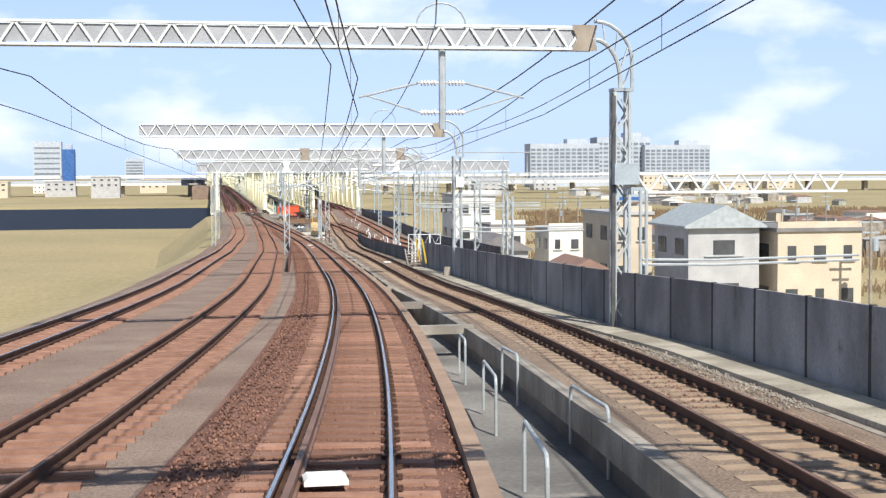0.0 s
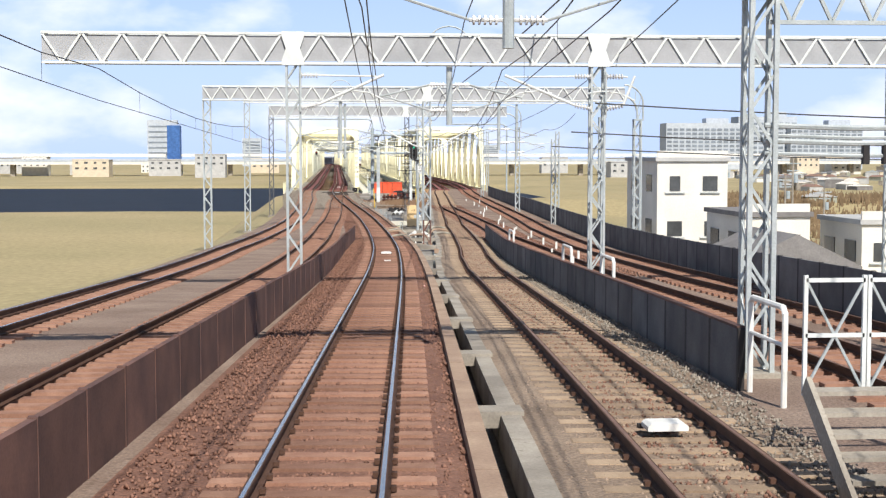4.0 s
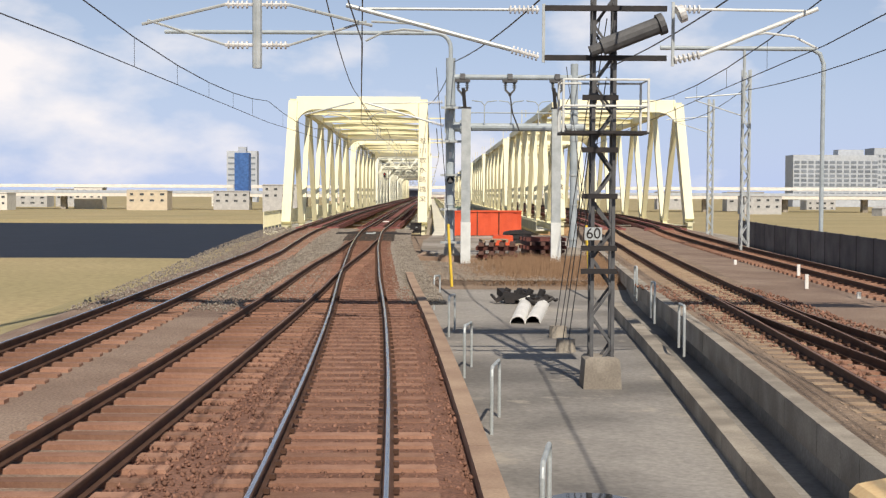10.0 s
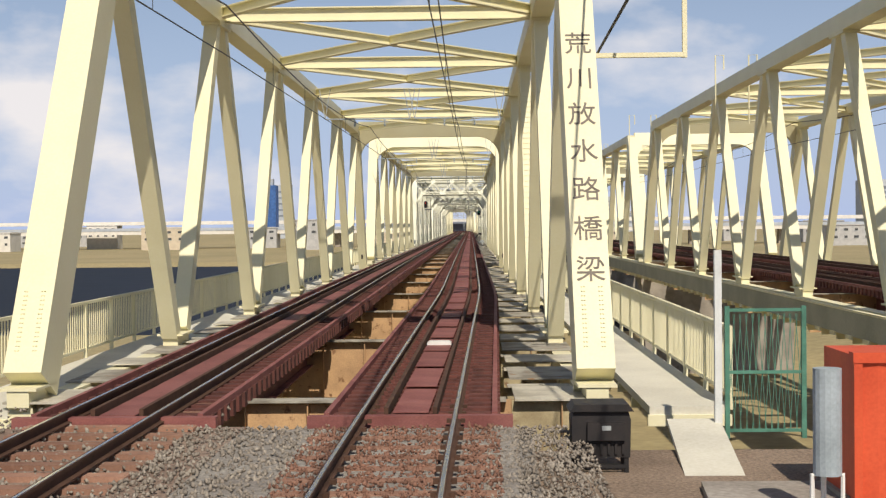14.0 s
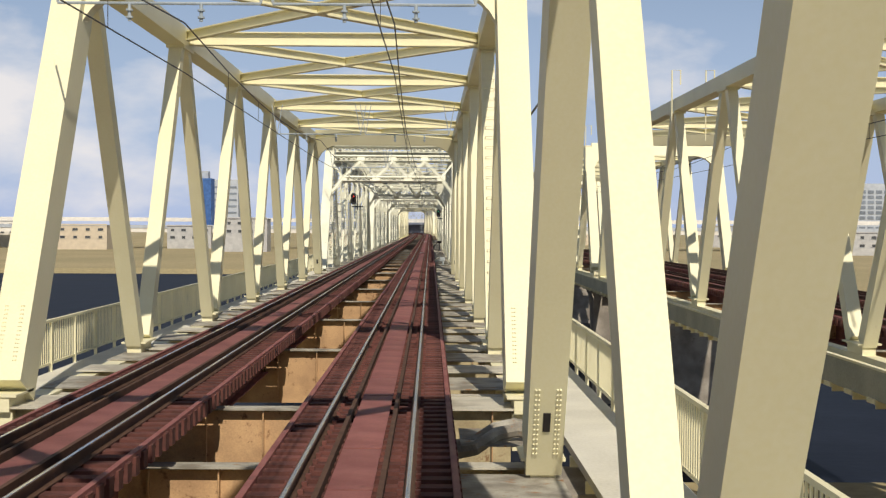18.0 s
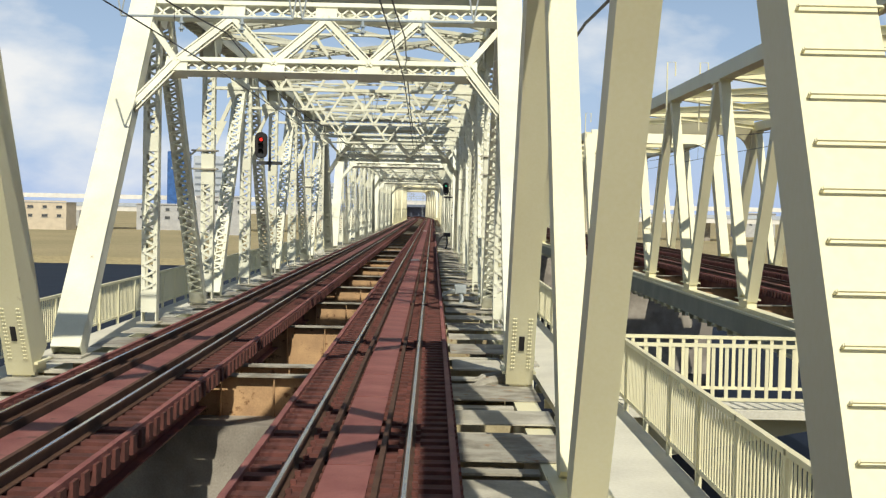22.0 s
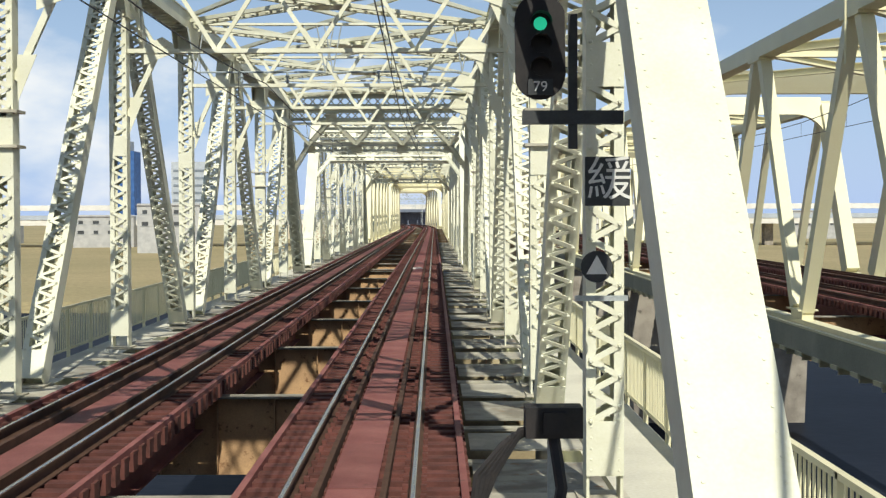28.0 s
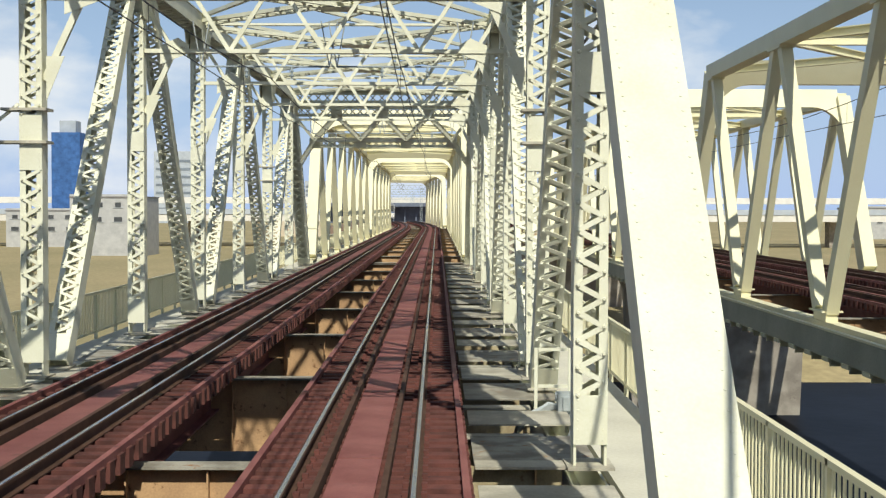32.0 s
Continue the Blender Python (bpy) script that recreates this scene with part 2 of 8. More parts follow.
PANEL_RUST = material("rust_brown_fence_panel", (0.17, 0.09, 0.07), 0.8, alt=(0.09, 0.05, 0.045), scale=1.5, fine=30, bump=0.06, piece=0.2)
WIRE = material("dark_wire", (0.05, 0.05, 0.055), 0.5, scale=5, fine=60)
PORCELAIN = material("white_insulator", (0.75, 0.76, 0.76), 0.25, scale=8, fine=60)
MAST_DARK = material("dark_weathered_mast_steel", (0.12, 0.125, 0.13), 0.6, alt=(0.075, 0.075, 0.08), scale=3, fine=40)
GREEN_POST = material("green_painted_steel", (0.10, 0.27, 0.20), 0.5, scale=3, fine=40)
BLACK = material("black_rubber_and_iron", (0.02, 0.02, 0.022), 0.6, alt=(0.035, 0.03, 0.03), scale=5, fine=50)
WHITE = material("white_paint", (0.80, 0.80, 0.78), 0.5, alt=(0.66, 0.66, 0.63), scale=3, fine=40)
YELLOW = material("yellow_paint", (0.72, 0.50, 0.06), 0.5, alt=(0.60, 0.40, 0.05), scale=3, fine=40)
CABINET = material("beige_cabinet_paint", (0.78, 0.57, 0.31), 0.5, alt=(0.68, 0.48, 0.25), scale=1.5, fine=30, rust=(0.30, 0.16, 0.07), rust_at=0.72)
TARP = material("orange_red_shutter", (0.72, 0.11, 0.045), 0.55, alt=(0.58, 0.08, 0.035), scale=1.2, fine=30)
WATER = material("dark_river_water", (0.010, 0.013, 0.022), 0.5, alt=(0.016, 0.02, 0.032), scale=0.2, fine=1.2, bump=0.6, spec=0.03)
POOL = material("standing_rain_water", (0.03, 0.032, 0.035), 0.04, alt=(0.05, 0.05, 0.05), scale=0.5, fine=3, spec=0.5)
FIELD = material("dry_winter_grass_field", (0.40, 0.32, 0.18), 0.95, alt=(0.28, 0.245, 0.13), scale=0.03, spread=0.5, fine=1.5, fine_mix=0.4, bump=0.2)
REED = material("brown_winter_reeds", (0.22, 0.155, 0.09), 0.9, alt=(0.13, 0.09, 0.055), scale=0.5, fine=8, island=0.2)
DRY_GRASS = material("dry_grass_blade", (0.31, 0.20, 0.125), 0.9, alt=(0.19, 0.115, 0.07), scale=6, fine=40)
HOUSE_WHITE = material("pale_rendered_wall", (0.78, 0.75, 0.68), 0.85, alt=(0.68, 0.65, 0.59), scale=0.6, fine=10)
HOUSE_TAN = material("tan_rendered_wall", (0.64, 0.55, 0.42), 0.85, alt=(0.55, 0.47, 0.36), scale=0.6, fine=10)
HOUSE_GREY = material("grey_metal_cladding", (0.50, 0.50, 0.49), 0.7, alt=(0.40, 0.40, 0.40), scale=0.8, fine=12)
ROOF_DARK = material("dark_roof_tile", (0.24, 0.23, 0.225), 0.7, alt=(0.17, 0.16, 0.16), scale=1.2, fine=12)
ROOF_RED = material("brown_red_roof", (0.30, 0.19, 0.15), 0.7, alt=(0.22, 0.14, 0.11), scale=1.0, fine=12)
GLASS = material("dark_window_glass", (0.09, 0.095, 0.10), 0.2, scale=1, fine=5, spec=0.5)
BLUE_SHEET = material("blue_cladding", (0.06, 0.16, 0.42), 0.6, scale=1, fine=10)
TRAIN_SILVER = material("stainless_train_side", (0.55, 0.56, 0.58), 0.35, metal=0.7, scale=2, fine=30)
# far glass and walls: aerial haze is mixed into these pale base colours
FAR_GLASS = material("haze_lightened_far_glass", (0.24, 0.28, 0.33), 0.5, scale=0.1, fine=1)
FAR_GREY = material("haze_lightened_far_concrete", (0.46, 0.50, 0.55), 0.85, alt=(0.41, 0.45, 0.50), scale=0.05, fine=0.6)
SIGN_DARK = material("dark_sign_plate", (0.06, 0.065, 0.07), 0.5, scale=3, fine=40)


def lamp_material(name, colour, strength):
    m = bpy.data.materials.new(name)
    m.use_nodes = True
    b = m.node_tree.nodes["Principled BSDF"]
    b.inputs["Base Color"].default_value = (*colour, 1)
    b.inputs["Emission Color"].default_value = (*colour, 1)
    b.inputs["Emission Strength"].default_value = strength
    return m


GREEN_LAMP = lamp_material("green_signal_lens", (0.03, 0.62, 0.36), 0.7)
RED_LAMP = lamp_material("red_signal_lens", (0.9, 0.04, 0.03), 1.5)


# ---------------- building helpers ----------------
class Shape:
    """Collects vertices and faces for one mesh."""

    def __init__(self):
        self.v, self.f = [], []

    def add(self, verts, faces):
        n = len(self.v)
        self.v += [tuple(p) for p in verts]
        self.f += [tuple(i + n for i in face) for face in faces]
        return self

    def box(self, cx, cy, cz, sx, sy, sz, turn=None):
        pts = [Vector((x * sx / 2, y * sy / 2, z * sz / 2)) for x in (-1, 1) for y in (-1, 1) for z in (-1, 1)]
        if turn is not None:
            pts = [turn @ p for p in pts]
        c = Vector((cx, cy, cz))
        return self.add([p + c for p in pts], [(0, 1, 3, 2), (4, 6, 7, 5), (0, 4, 5, 1), (2, 3, 7, 6), (0, 2, 6, 4), (1, 5, 7, 3)])

    def bar(self, p, q, w, h, up=(0, 0, 1), ox=0.0, oy=0.0):
        """A bar from p to q, w wide across, h high along up, shifted ox across and oy along up."""
        p, q = Vector(p), Vector(q)
        d = (q - p).normalized()
        side = d.cross(Vector(up))
        if side.length < 1e-4:
            side = d.cross(Vector((0, 1, 0)))
        side.normalize()
        top = side.cross(d)
        pts = [e + side * (ox + a * w / 2) + top * (oy + b * h / 2) for e in (p, q) for a, b in ((-1, -1), (1, -1), (1, 1), (-1, 1))]
        return self.add(pts, [(3, 2, 1, 0), (4, 5, 6, 7), (0, 1, 5, 4), (1, 2, 6, 5), (2, 3, 7, 6), (3, 0, 4, 7)])

    def ibeam(self, p, q, w, h, t=0.03, up=(0, 0, 1)):
        p, q = Vector(p), Vector(q)
        d = (q - p).normalized()
        side = d.cross(Vector(up)).normalized()
        top, c = side.cross(d), t * 0.4
        out = [(-w / 2, -h / 2), (w / 2, -h / 2), (w / 2, -h / 2 + t), (c, -h / 2 + t), (c, h / 2 - t), (w / 2, h / 2 - t), (w / 2, h / 2), (-w / 2, h / 2), (-w / 2, h / 2 - t), (-c, h / 2 - t), (-c, -h / 2 + t), (-w / 2, -h / 2 + t)]
        pts = [e + side * u + top * v for e in (p, q) for u, v in out]
        return self.add(pts, [(i, (i + 1) % 12, 12 + (i + 1) % 12, 12 + i) for i in range(12)] + [tuple(range(12))[::-1], tuple(range(12, 24))])

    def tube(self, p, q, r, n=8, r2=None):
        p, q = Vector(p), Vector(q)
        r2 = r if r2 is None else r2
        d = (q - p).normalized()
        a = d.orthogonal().normalized()
        b = d.cross(a)
        ring = [(math.cos(2 * math.pi * i / n), math.sin(2 * math.pi * i / n)) for i in range(n)]
        pts = [p + (a * c + b * s) * r for c, s in ring] + [q + (a * c + b * s) * r2 for c, s in ring]
        return self.add(pts, [(i, (i + 1) % n, n + (i + 1) % n, n + i) for i in range(n)] + [tuple(range(n))[::-1], tuple(range(n, 2 * n))])

    def path(self, points, r, n=6):
        """One bent tube through the points."""
        pts = [Vector(p) for p in points]
        first = len(self.v)
        axis = None
        for i, p in enumerate(pts):
            d = (pts[min(i + 1, len(pts) - 1)] - pts[max(i - 1, 0)]).normalized()
            axis = d.orthogonal().normalized() if axis is None else (axis - d * axis.dot(d)).normalized()
            other = d.cross(axis)
            self.v += [tuple(p + (axis * math.cos(2 * math.pi * k / n) + other * math.sin(2 * math.pi * k / n)) * r) for k in range(n)]
        m = len(pts)
        self.f += [(first + i * n + k, first + i * n + (k + 1) % n, first + (i + 1) * n + (k + 1) % n, first + (i + 1) * n + k) for i in range(m - 1) for k in range(n)]
        self.f += [tuple(first + k for k in range(n))[::-1], tuple(first + (m - 1) * n + k for k in range(n))]
        return self

    def prism(self, outline, a, b, axis="y"):
        """An outline of (u, w) pairs drawn out from a to b along an axis: y takes (x, z), x takes (y, z), z takes (x, y)."""
        put = {"y": lambda u, w, s: (u, s, w), "x": lambda u, w, s: (s, u, w), "z": lambda u, w, s: (u, w, s)}[axis]
        n = len(outline)
        pts = [put(u, w, a) for u, w in outline] + [put(u, w, b) for u, w in outline]
        return self.add(pts, [(i, (i + 1) % n, n + (i + 1) % n, n + i) for i in range(n)] + [tuple(range(n))[::-1], tuple(range(n, 2 * n))])

    def mesh(self, name, mat):
        me = bpy.data.meshes.new(name)
        me.from_pydata(self.v, [], self.f)
        bm = bmesh.new()
        bm.from_mesh(me)
        bmesh.ops.recalc_face_normals(bm, faces=bm.faces)
        bm.to_mesh(me)
        bm.free()
        me.materials.append(mat)
        return me


def thing(name, label, category, group="", at=(0, 0, 0), turn=0.0):
    ob = new(name)
    ob.empty_display_size = 0.1
    ob.matrix_basis = pose(*at, 0, 0, turn)
    return tagged(ob, label, category, group)


def part(name, shape, mat, parent, label="", kind=""):
    ob = new(name, shape.mesh(name, mat) if isinstance(shape, Shape) else shape)
    ob.parent = parent
    return tagged(ob, label, kind=kind)


def whole(name, shape, mat, label, category="", group="", kind=""):
    return tagged(new(name, shape.mesh(name, mat)), label, category, group, kind)


# ---------------- plan ----------------
TRACK = [(-260, -11.34, 4.68), (-250, -9.79, 4.28), (-240, -8.24, 3.88), (-230, -6.74, 3.46), (-220, -5.47, 3.07), (-210, -4.36, 2.70), (-200, -3.38, 2.34), (-190, -2.53, 1.98), (-180, -1.84, 1.63), (-170, -1.29, 1.33), (-160, -0.75, 1.03), (-150, -0.20, 0.74), (-140, 0.34, 0.41), (-130, 0.86, 0.08), (-120, 1.29, -0.21), (-110, 1.65, -0.43), (-100, 1.81, -0.61), (-90, 1.87, -0.75), (-80, 1.85, -0.87), (-70, 1.76, -0.94), (-60, 1.49, -0.94), (-50, 1.11, -0.89), (-40, 0.60, -0.83), (-30, 0.20, -0.76), (-20, -0.22, -0.68), (-5, -0.59, -0.49), (3, -0.43, -0.38), (12, -0.26, -0.26), (25, 0.00, -0.08)]
_ty = np.arange(-300.0, 700.0, 1.0)
_rows = [(-300, TRACK[0][1] - 12.0, TRACK[0][2] + 1.6)] + TRACK + [(60, 0.0, 0.0)] + [(y, -(y - 420) ** 2 / 2280, 0.0) for y in range(420, 701, 20)]
_soft = np.exp(-np.linspace(-2, 2, 17) ** 2)
_soft /= _soft.sum()


def smoothed(column):
    raw = np.interp(_ty, [r[0] for r in _rows], [r[column] for r in _rows])
    padded = np.concatenate([np.full(8, raw[0]), raw, np.full(8, raw[-1])])
    return np.convolve(padded, _soft, "valid")


_tx, _tz = smoothed(1), smoothed(2)


def own_x(y):
    return float(np.interp(y, _ty, _tx))


def rail_z(y):
    return float(np.interp(y, _ty, _tz))


# centre lines of the other tracks, as distance from the own track
R1 = [(-300, 7.5), (-240, 5.6), (-224, 5.1), (-214, 4.75), (-205, 4.4), (-195, 3.95), (-187, 3.55), (-178, 3.5), (-160, 3.55), (-128, 3.45), (-118, 3.7), (-103, 4.45), (-80, 5.7), (-63, 7.15), (-46, 8.9), (-20, 11.6), (4, 13.45), (30, 13.5), (700, 13.5)]
R2 = [(-300, 20.5), (-240, 16.0), (-200, 13.0), (-165, 10.9), (-135, 9.8), (-110, 9.6), (-87, 10.7), (-72, 11.9), (-57, 13.0), (-31, 14.9), (-20, 15.6), (4, 17.0), (30, 17.0), (700, 17.0)]
R1B = [(-300, 17.0), (-240, 12.5), (-200, 9.7), (-170, 7.8), (-130, 6.95), (-98, 7.0), (-83, 7.75), (-67, 8.2), (-58, 8.5), (-50, 8.65), (-44, 9.1)]
L1 = [(-300, -3.7), (-110, -3.7), (-80, -3.2), (-63, -2.5), (-54, -2.05), (-43, -1.45), (-33, -1.0), (-24, -0.45), (-13, 0.0)]
L2 = [(-300, -7.5), (-110, -7.4), (-60, -5.3), (-25, -3.75), (5, -3.6), (700, -3.6)]


def along(rows, y):
    return own_x(y) + float(np.interp(y, [r[0] for r in rows], [r[1] for r in rows]))


def own_line(y):
    return own_x(y)


GAUGE = 1.067
BRIDGE_Y = 3.6


# ---------------- ground ----------------
def strip(name, y0, y1, step, edges, mat, label, category="ground", kind="structure", rough=0.0):
    """A sheet along the line: edges gives for each y a list of (x, z)."""
    s = Shape()
    ys = list(np.arange(y0, y1 + 0.01, step))
    rng = random.Random(name)
    rows = []
    for y in ys:
        rows.append([(x, y, z + rng.uniform(-rough, rough)) for x, z in edges(y)])
    n = len(rows[0])
    s.v = [p for row in rows for p in row]
    s.f = [(i * n + j, i * n + j + 1, (i + 1) * n + j + 1, (i + 1) * n + j) for i in range(len(rows) - 1) for j in range(n - 1)]
    return whole(name, s, mat, label, category, kind=kind)


def bed(y):
    """The whole formation across, from the far left slope to the far right slope, as (x, z)."""
    o, r1, r2, z = own_x(y), along(R1, y), along(R2, y), rail_z(y)
    l2 = along(L2, y)
    deep = z - 0.95 + 0.4 * min(1.0, max(0.0, (y + 36) / 5))
    left = [(l2 - 12, z - 6.5), (l2 - 4.2, z - 0.9), (l2 - 2.4, z - 0.5), (l2 - 1.5, z - 0.22), (o - 2.0, z - 0.22), (o - 1.2, z - 0.2), (o + 1.25, z - 0.2), (o + 1.48, z - 0.3)]
    mid = [(o + 1.5, deep), (max(o + 1.9, r1 - 1.56), deep)]
    right = [(max(o + 1.95, r1 - 1.5), z - 0.21), (max(o + 2.1, r1 - 1.2), z - 0.19), (r1 + 1.4, z - 0.22), (r2 - 1.5, z - 0.24), (r2 + 1.6, z - 0.22), (r2 + 2.6, z - 0.45), (r2 + 4.6, z - 0.7), (r2 + 12, z - 6.5)]
    return left + mid + right


def bed_columns(first, last):
    return lambda y: bed(y)[first:last]


strip("ballast_west", -300, BRIDGE_Y - 0.3, 2.0, bed_columns(2, 5), BALLAST_MIX, "brown-grey ballast under the western tracks")
strip("ballast_own", -300, -42, 2.0, bed_columns(4, 8), BALLAST_RED, "rust-brown track ballast under the main track")
strip("ballast_own_north", -42, BRIDGE_Y - 0.3, 1.9, bed_columns(4, 8), BALLAST_GREY, "grey track ballast before the bridge")
strip("ground_trough", -300, -34, 2.0, bed_columns(7, 11), YARD, "dark damp concrete drain floor and yard between the tracks")
strip("ballast_yard", -34, BRIDGE_Y - 0.3, 1.9, bed_columns(7, 11), BALLAST_TAN, "brown earth and gravel yard before the bridges")
strip("ballast_second", -300, BRIDGE_Y + 5, 2.0, bed_columns(10, 13), BALLAST_TAN, "tan-brown ballast under the second track")
strip("ballast_east", -300, BRIDGE_Y + 5, 2.0, bed_columns(12, 16), BALLAST_MIX, "brown-grey ballast under the eastern tracks")
strip("ground_slope_west", -300, BRIDGE_Y - 0.3, 4.0, bed_columns(0, 3), FIELD, "grassy embankment slope beside the railway")
strip("ground_slope_east", -300, BRIDGE_Y + 5, 4.0, bed_columns(15, 18), CONCRETE, "concrete embankment edge beside the railway")

plain = Shape()
ROWS_Y = [-900, -500, -300, -200, -120, -60, 0, 40, 70, 88, 100, 112, 130, 220, 318, 335, 348, 365, 400, 450, 520, 620, 760, 950, 1300, 1900, 2700, 3600]
nx = 48
for y in ROWS_Y:
    for j in range(nx + 1):
        v = j / nx * 2 - 1
        x = 2600 * v * abs(v)
        z = -7.2 + 0.3 * noise.noise(Vector((x * 0.03, y * 0.03, 0)))
        if 105 < y < (340 if x < 50 else 215):
            z = -10.2
        if 85 < y < 101 and x > 25:
            z = -4.6
        plain.v.append((x, y, z))
plain.f = [(i * (nx + 1) + j, i * (nx + 1) + j + 1, (i + 1) * (nx + 1) + j + 1, (i + 1) * (nx + 1) + j) for i in range(len(ROWS_Y) - 1) for j in range(nx)]
whole("ground", plain, FIELD, "dry grassy river plain reaching to the horizon", "ground", kind="structure")
river = Shape().prism([(-2600, 99), (50, 99), (2600, 99), (2600, 218), (72, 218), (40, 349), (-2600, 349)], -8.5, -8.3, "z")
whole("water", river, WATER, "dark wide river under the bridges", "water", kind="structure")
SLAB_OLD = material("stained_pale_concrete", (0.46, 0.42, 0.345), 0.85, alt=(0.29, 0.26, 0.21), scale=0.8, spread=0.22, fine=24, fine_mix=0.35, rust=(0.17, 0.15, 0.12), rust_at=0.60, bump=0.08)
WALL_ROWS = [(-262, 10.3), (-240, 8.55), (-214, 7.25), (-206, 6.4), (-195, 5.95), (-177, 5.6), (-163.6, 5.3)]


def wall_x(y):
    return own_x(y) + float(np.interp(y, [r[0] for r in WALL_ROWS], [r[1] for r in WALL_ROWS]))


# pale walkway strip between the second track and the wall
strip("pavement_strip", -262, -166, 2.0, lambda y: [(wall_x(y) - 0.95, rail_z(y) - 0.22), (wall_x(y) - 0.94, rail_z(y) - 0.14), (wall_x(y) - 0.05, rail_z(y) - 0.13)], SLAB_OLD, "pale concrete walking strip along the wall", "pavement")


# ---------------- rails ----------------
def rail(name, line, y0, y1, side, parent, base=0.0, step=2.0, dull=False):
    head, web = Shape(), Shape()
    ys = list(np.arange(y0, y1, step)) + [y1]
    profile_head = [(-0.02, -0.02), (0.02, -0.02), (0.02, -0.003), (0.015, 0.0), (-0.015, 0.0), (-0.02, -0.003)]
    profile_web = [(-0.063, -0.145), (0.063, -0.145), (0.063, -0.132), (0.010, -0.118), (0.010, -0.045), (0.033, -0.035), (0.033, -0.004), (-0.033, -0.004), (-0.033, -0.035), (-0.010, -0.045), (-0.010, -0.118), (-0.063, -0.132)]
    for shape, prof in ((head, profile_head), (web, profile_web)):
        n = len(prof)
        for y in ys:
            x0 = line(y) + side * (GAUGE / 2 + 0.032)
            shape.v += [(x0 + px, y, rail_z(y) + base + pz) for px, pz in prof]
        shape.f = [(i * n + j, i * n + (j + 1) % n, (i + 1) * n + (j + 1) % n, (i + 1) * n + j) for i in range(len(ys) - 1) for j in range(n)]
    w = part(name, web, RAIL_SIDE, parent)
    part("rail_head", head, RAIL_DULL if dull else RAIL_TOP, w, "dull brown rail head" if dull else "polished bright rail head")
    return w


def track(name, line, y0, y1, label, dull=True):
    t = thing(name, label, "track")
    rail("rail", line, y0, y1, -1, t, dull=dull)
    rail("rail", line, y0, y1, 1, t, dull=dull)
    return t


own_track = track("railway_track", own_line, -298, 520, "rusty narrow-gauge railway track with polished rail heads", False)
r1_track = track("railway_track", lambda y: along(R1, y), -298, 520, "neighbouring railway track leading to the second bridge")
r2_track = track("railway_track", lambda y: along(R2, y), -298, 520, "outer railway track leading to the second bridge")
r1b_track = track("railway_track", lambda y: along(R1B, y), -298, -44, "loop track joining the neighbouring track at a turnout")
l1_track = track("railway_track", lambda y: along(L1, y), -298, -13, "side track merging into the main track at a turnout")
l2_track = track("railway_track", lambda y: along(L2, y), -298, 520, "opposite main track crossing the first bridge", False)

guard = Shape()
ys_ = list(np.arange(-298.0, -170.0, 2.0))
for y in ys_:
    x0, z0 = own_x(y) - GAUGE / 2 + 0.12, rail_z(y)
    guard.v += [(x0 + u, y, z0 + w) for u, w in ((-0.06, -0.15), (0.06, -0.15), (0.06, -0.12), (0.035, -0.1), (0.035, 0.0), (-0.035, 0.0), (-0.035, -0.1), (-0.06, -0.12))]
guard.f = [(i * 8 + j, i * 8 + (j + 1) % 8, i * 8 + 8 + (j + 1) % 8, i * 8 + 8 + j) for i in range(len(ys_) - 1) for j in range(8)]
part("guard_rail", guard, RAIL_DULL, own_track, "rusty check rail")

SLAB = material("pale_walkway_concrete", (0.70, 0.68, 0.58), 0.8, alt=(0.58, 0.56, 0.48), scale=0.8, fine=20, bump=0.05)
FASCIA = material("grey_green_fascia", (0.40, 0.41, 0.34), 0.6, alt=(0.30, 0.31, 0.25), scale=0.8, fine=25, rust=(0.2, 0.14, 0.09), rust_at=0.68)
PLATE_GREY = material("grey_floor_plate", (0.55, 0.52, 0.43), 0.6, alt=(0.36, 0.335, 0.27), scale=1.5, spread=0.2, fine=30, rust=(0.30, 0.20, 0.12), rust_at=0.66)
DIRTY_CREAM = material("dirty_tan_cream_steel", (0.50, 0.43, 0.27), 0.65, alt=(0.31, 0.25, 0.15), scale=2.2, spread=0.25, fine=40, rust=(0.22, 0.12, 0.06), rust_at=0.60, bump=0.06)
# ---------------- bridge one and two: steel through trusses ----------------
HALF = 4.17          # from the bridge's middle to a truss
LOW, HIGH = -0.75, 7.5   # chord middles
FEET = -0.27        # where the sloping members stand on their seats
MEET_LOW, MEET_HIGH = -1.1, 8.0   # where the centre lines of the sloping members meet
W_X = 0.46


def haunch_portal(x0, x1, z_top, depth, y, tilt, thick=0.42, radius=1.25):
    """A portal beam with rounded haunches, as an outline in x and z, set in the slope of the end posts."""
    zb = z_top - depth
    out = [(x0, z_top), (x1, z_top), (x1, zb - radius)] + [(x1 - radius + radius * math.cos(a), zb - radius + radius * math.sin(a)) for a in [math.pi / 2 * i / 8 for i in range(9)]]
    out += [(x0 + radius + radius * math.cos(a), zb - radius + radius * math.sin(a)) for a in [math.pi / 2 + math.pi / 2 * i / 8 for i in range(9)]] + [(x0, zb - radius)]
    n = len(out)
    lean = lambda z: y + (z - z_top) * tilt
    front = [(u, lean(w) - thick / 2, w) for u, w in out]
    rear = [(u, lean(w) + thick / 2, w) for u, w in out]
    s = Shape()
    s.add(front + rear, [(i, (i + 1) % n, n + (i + 1) % n, n + i) for i in range(n)] + [tuple(range(n)), tuple(range(2 * n - 1, n - 1, -1))])
    return s


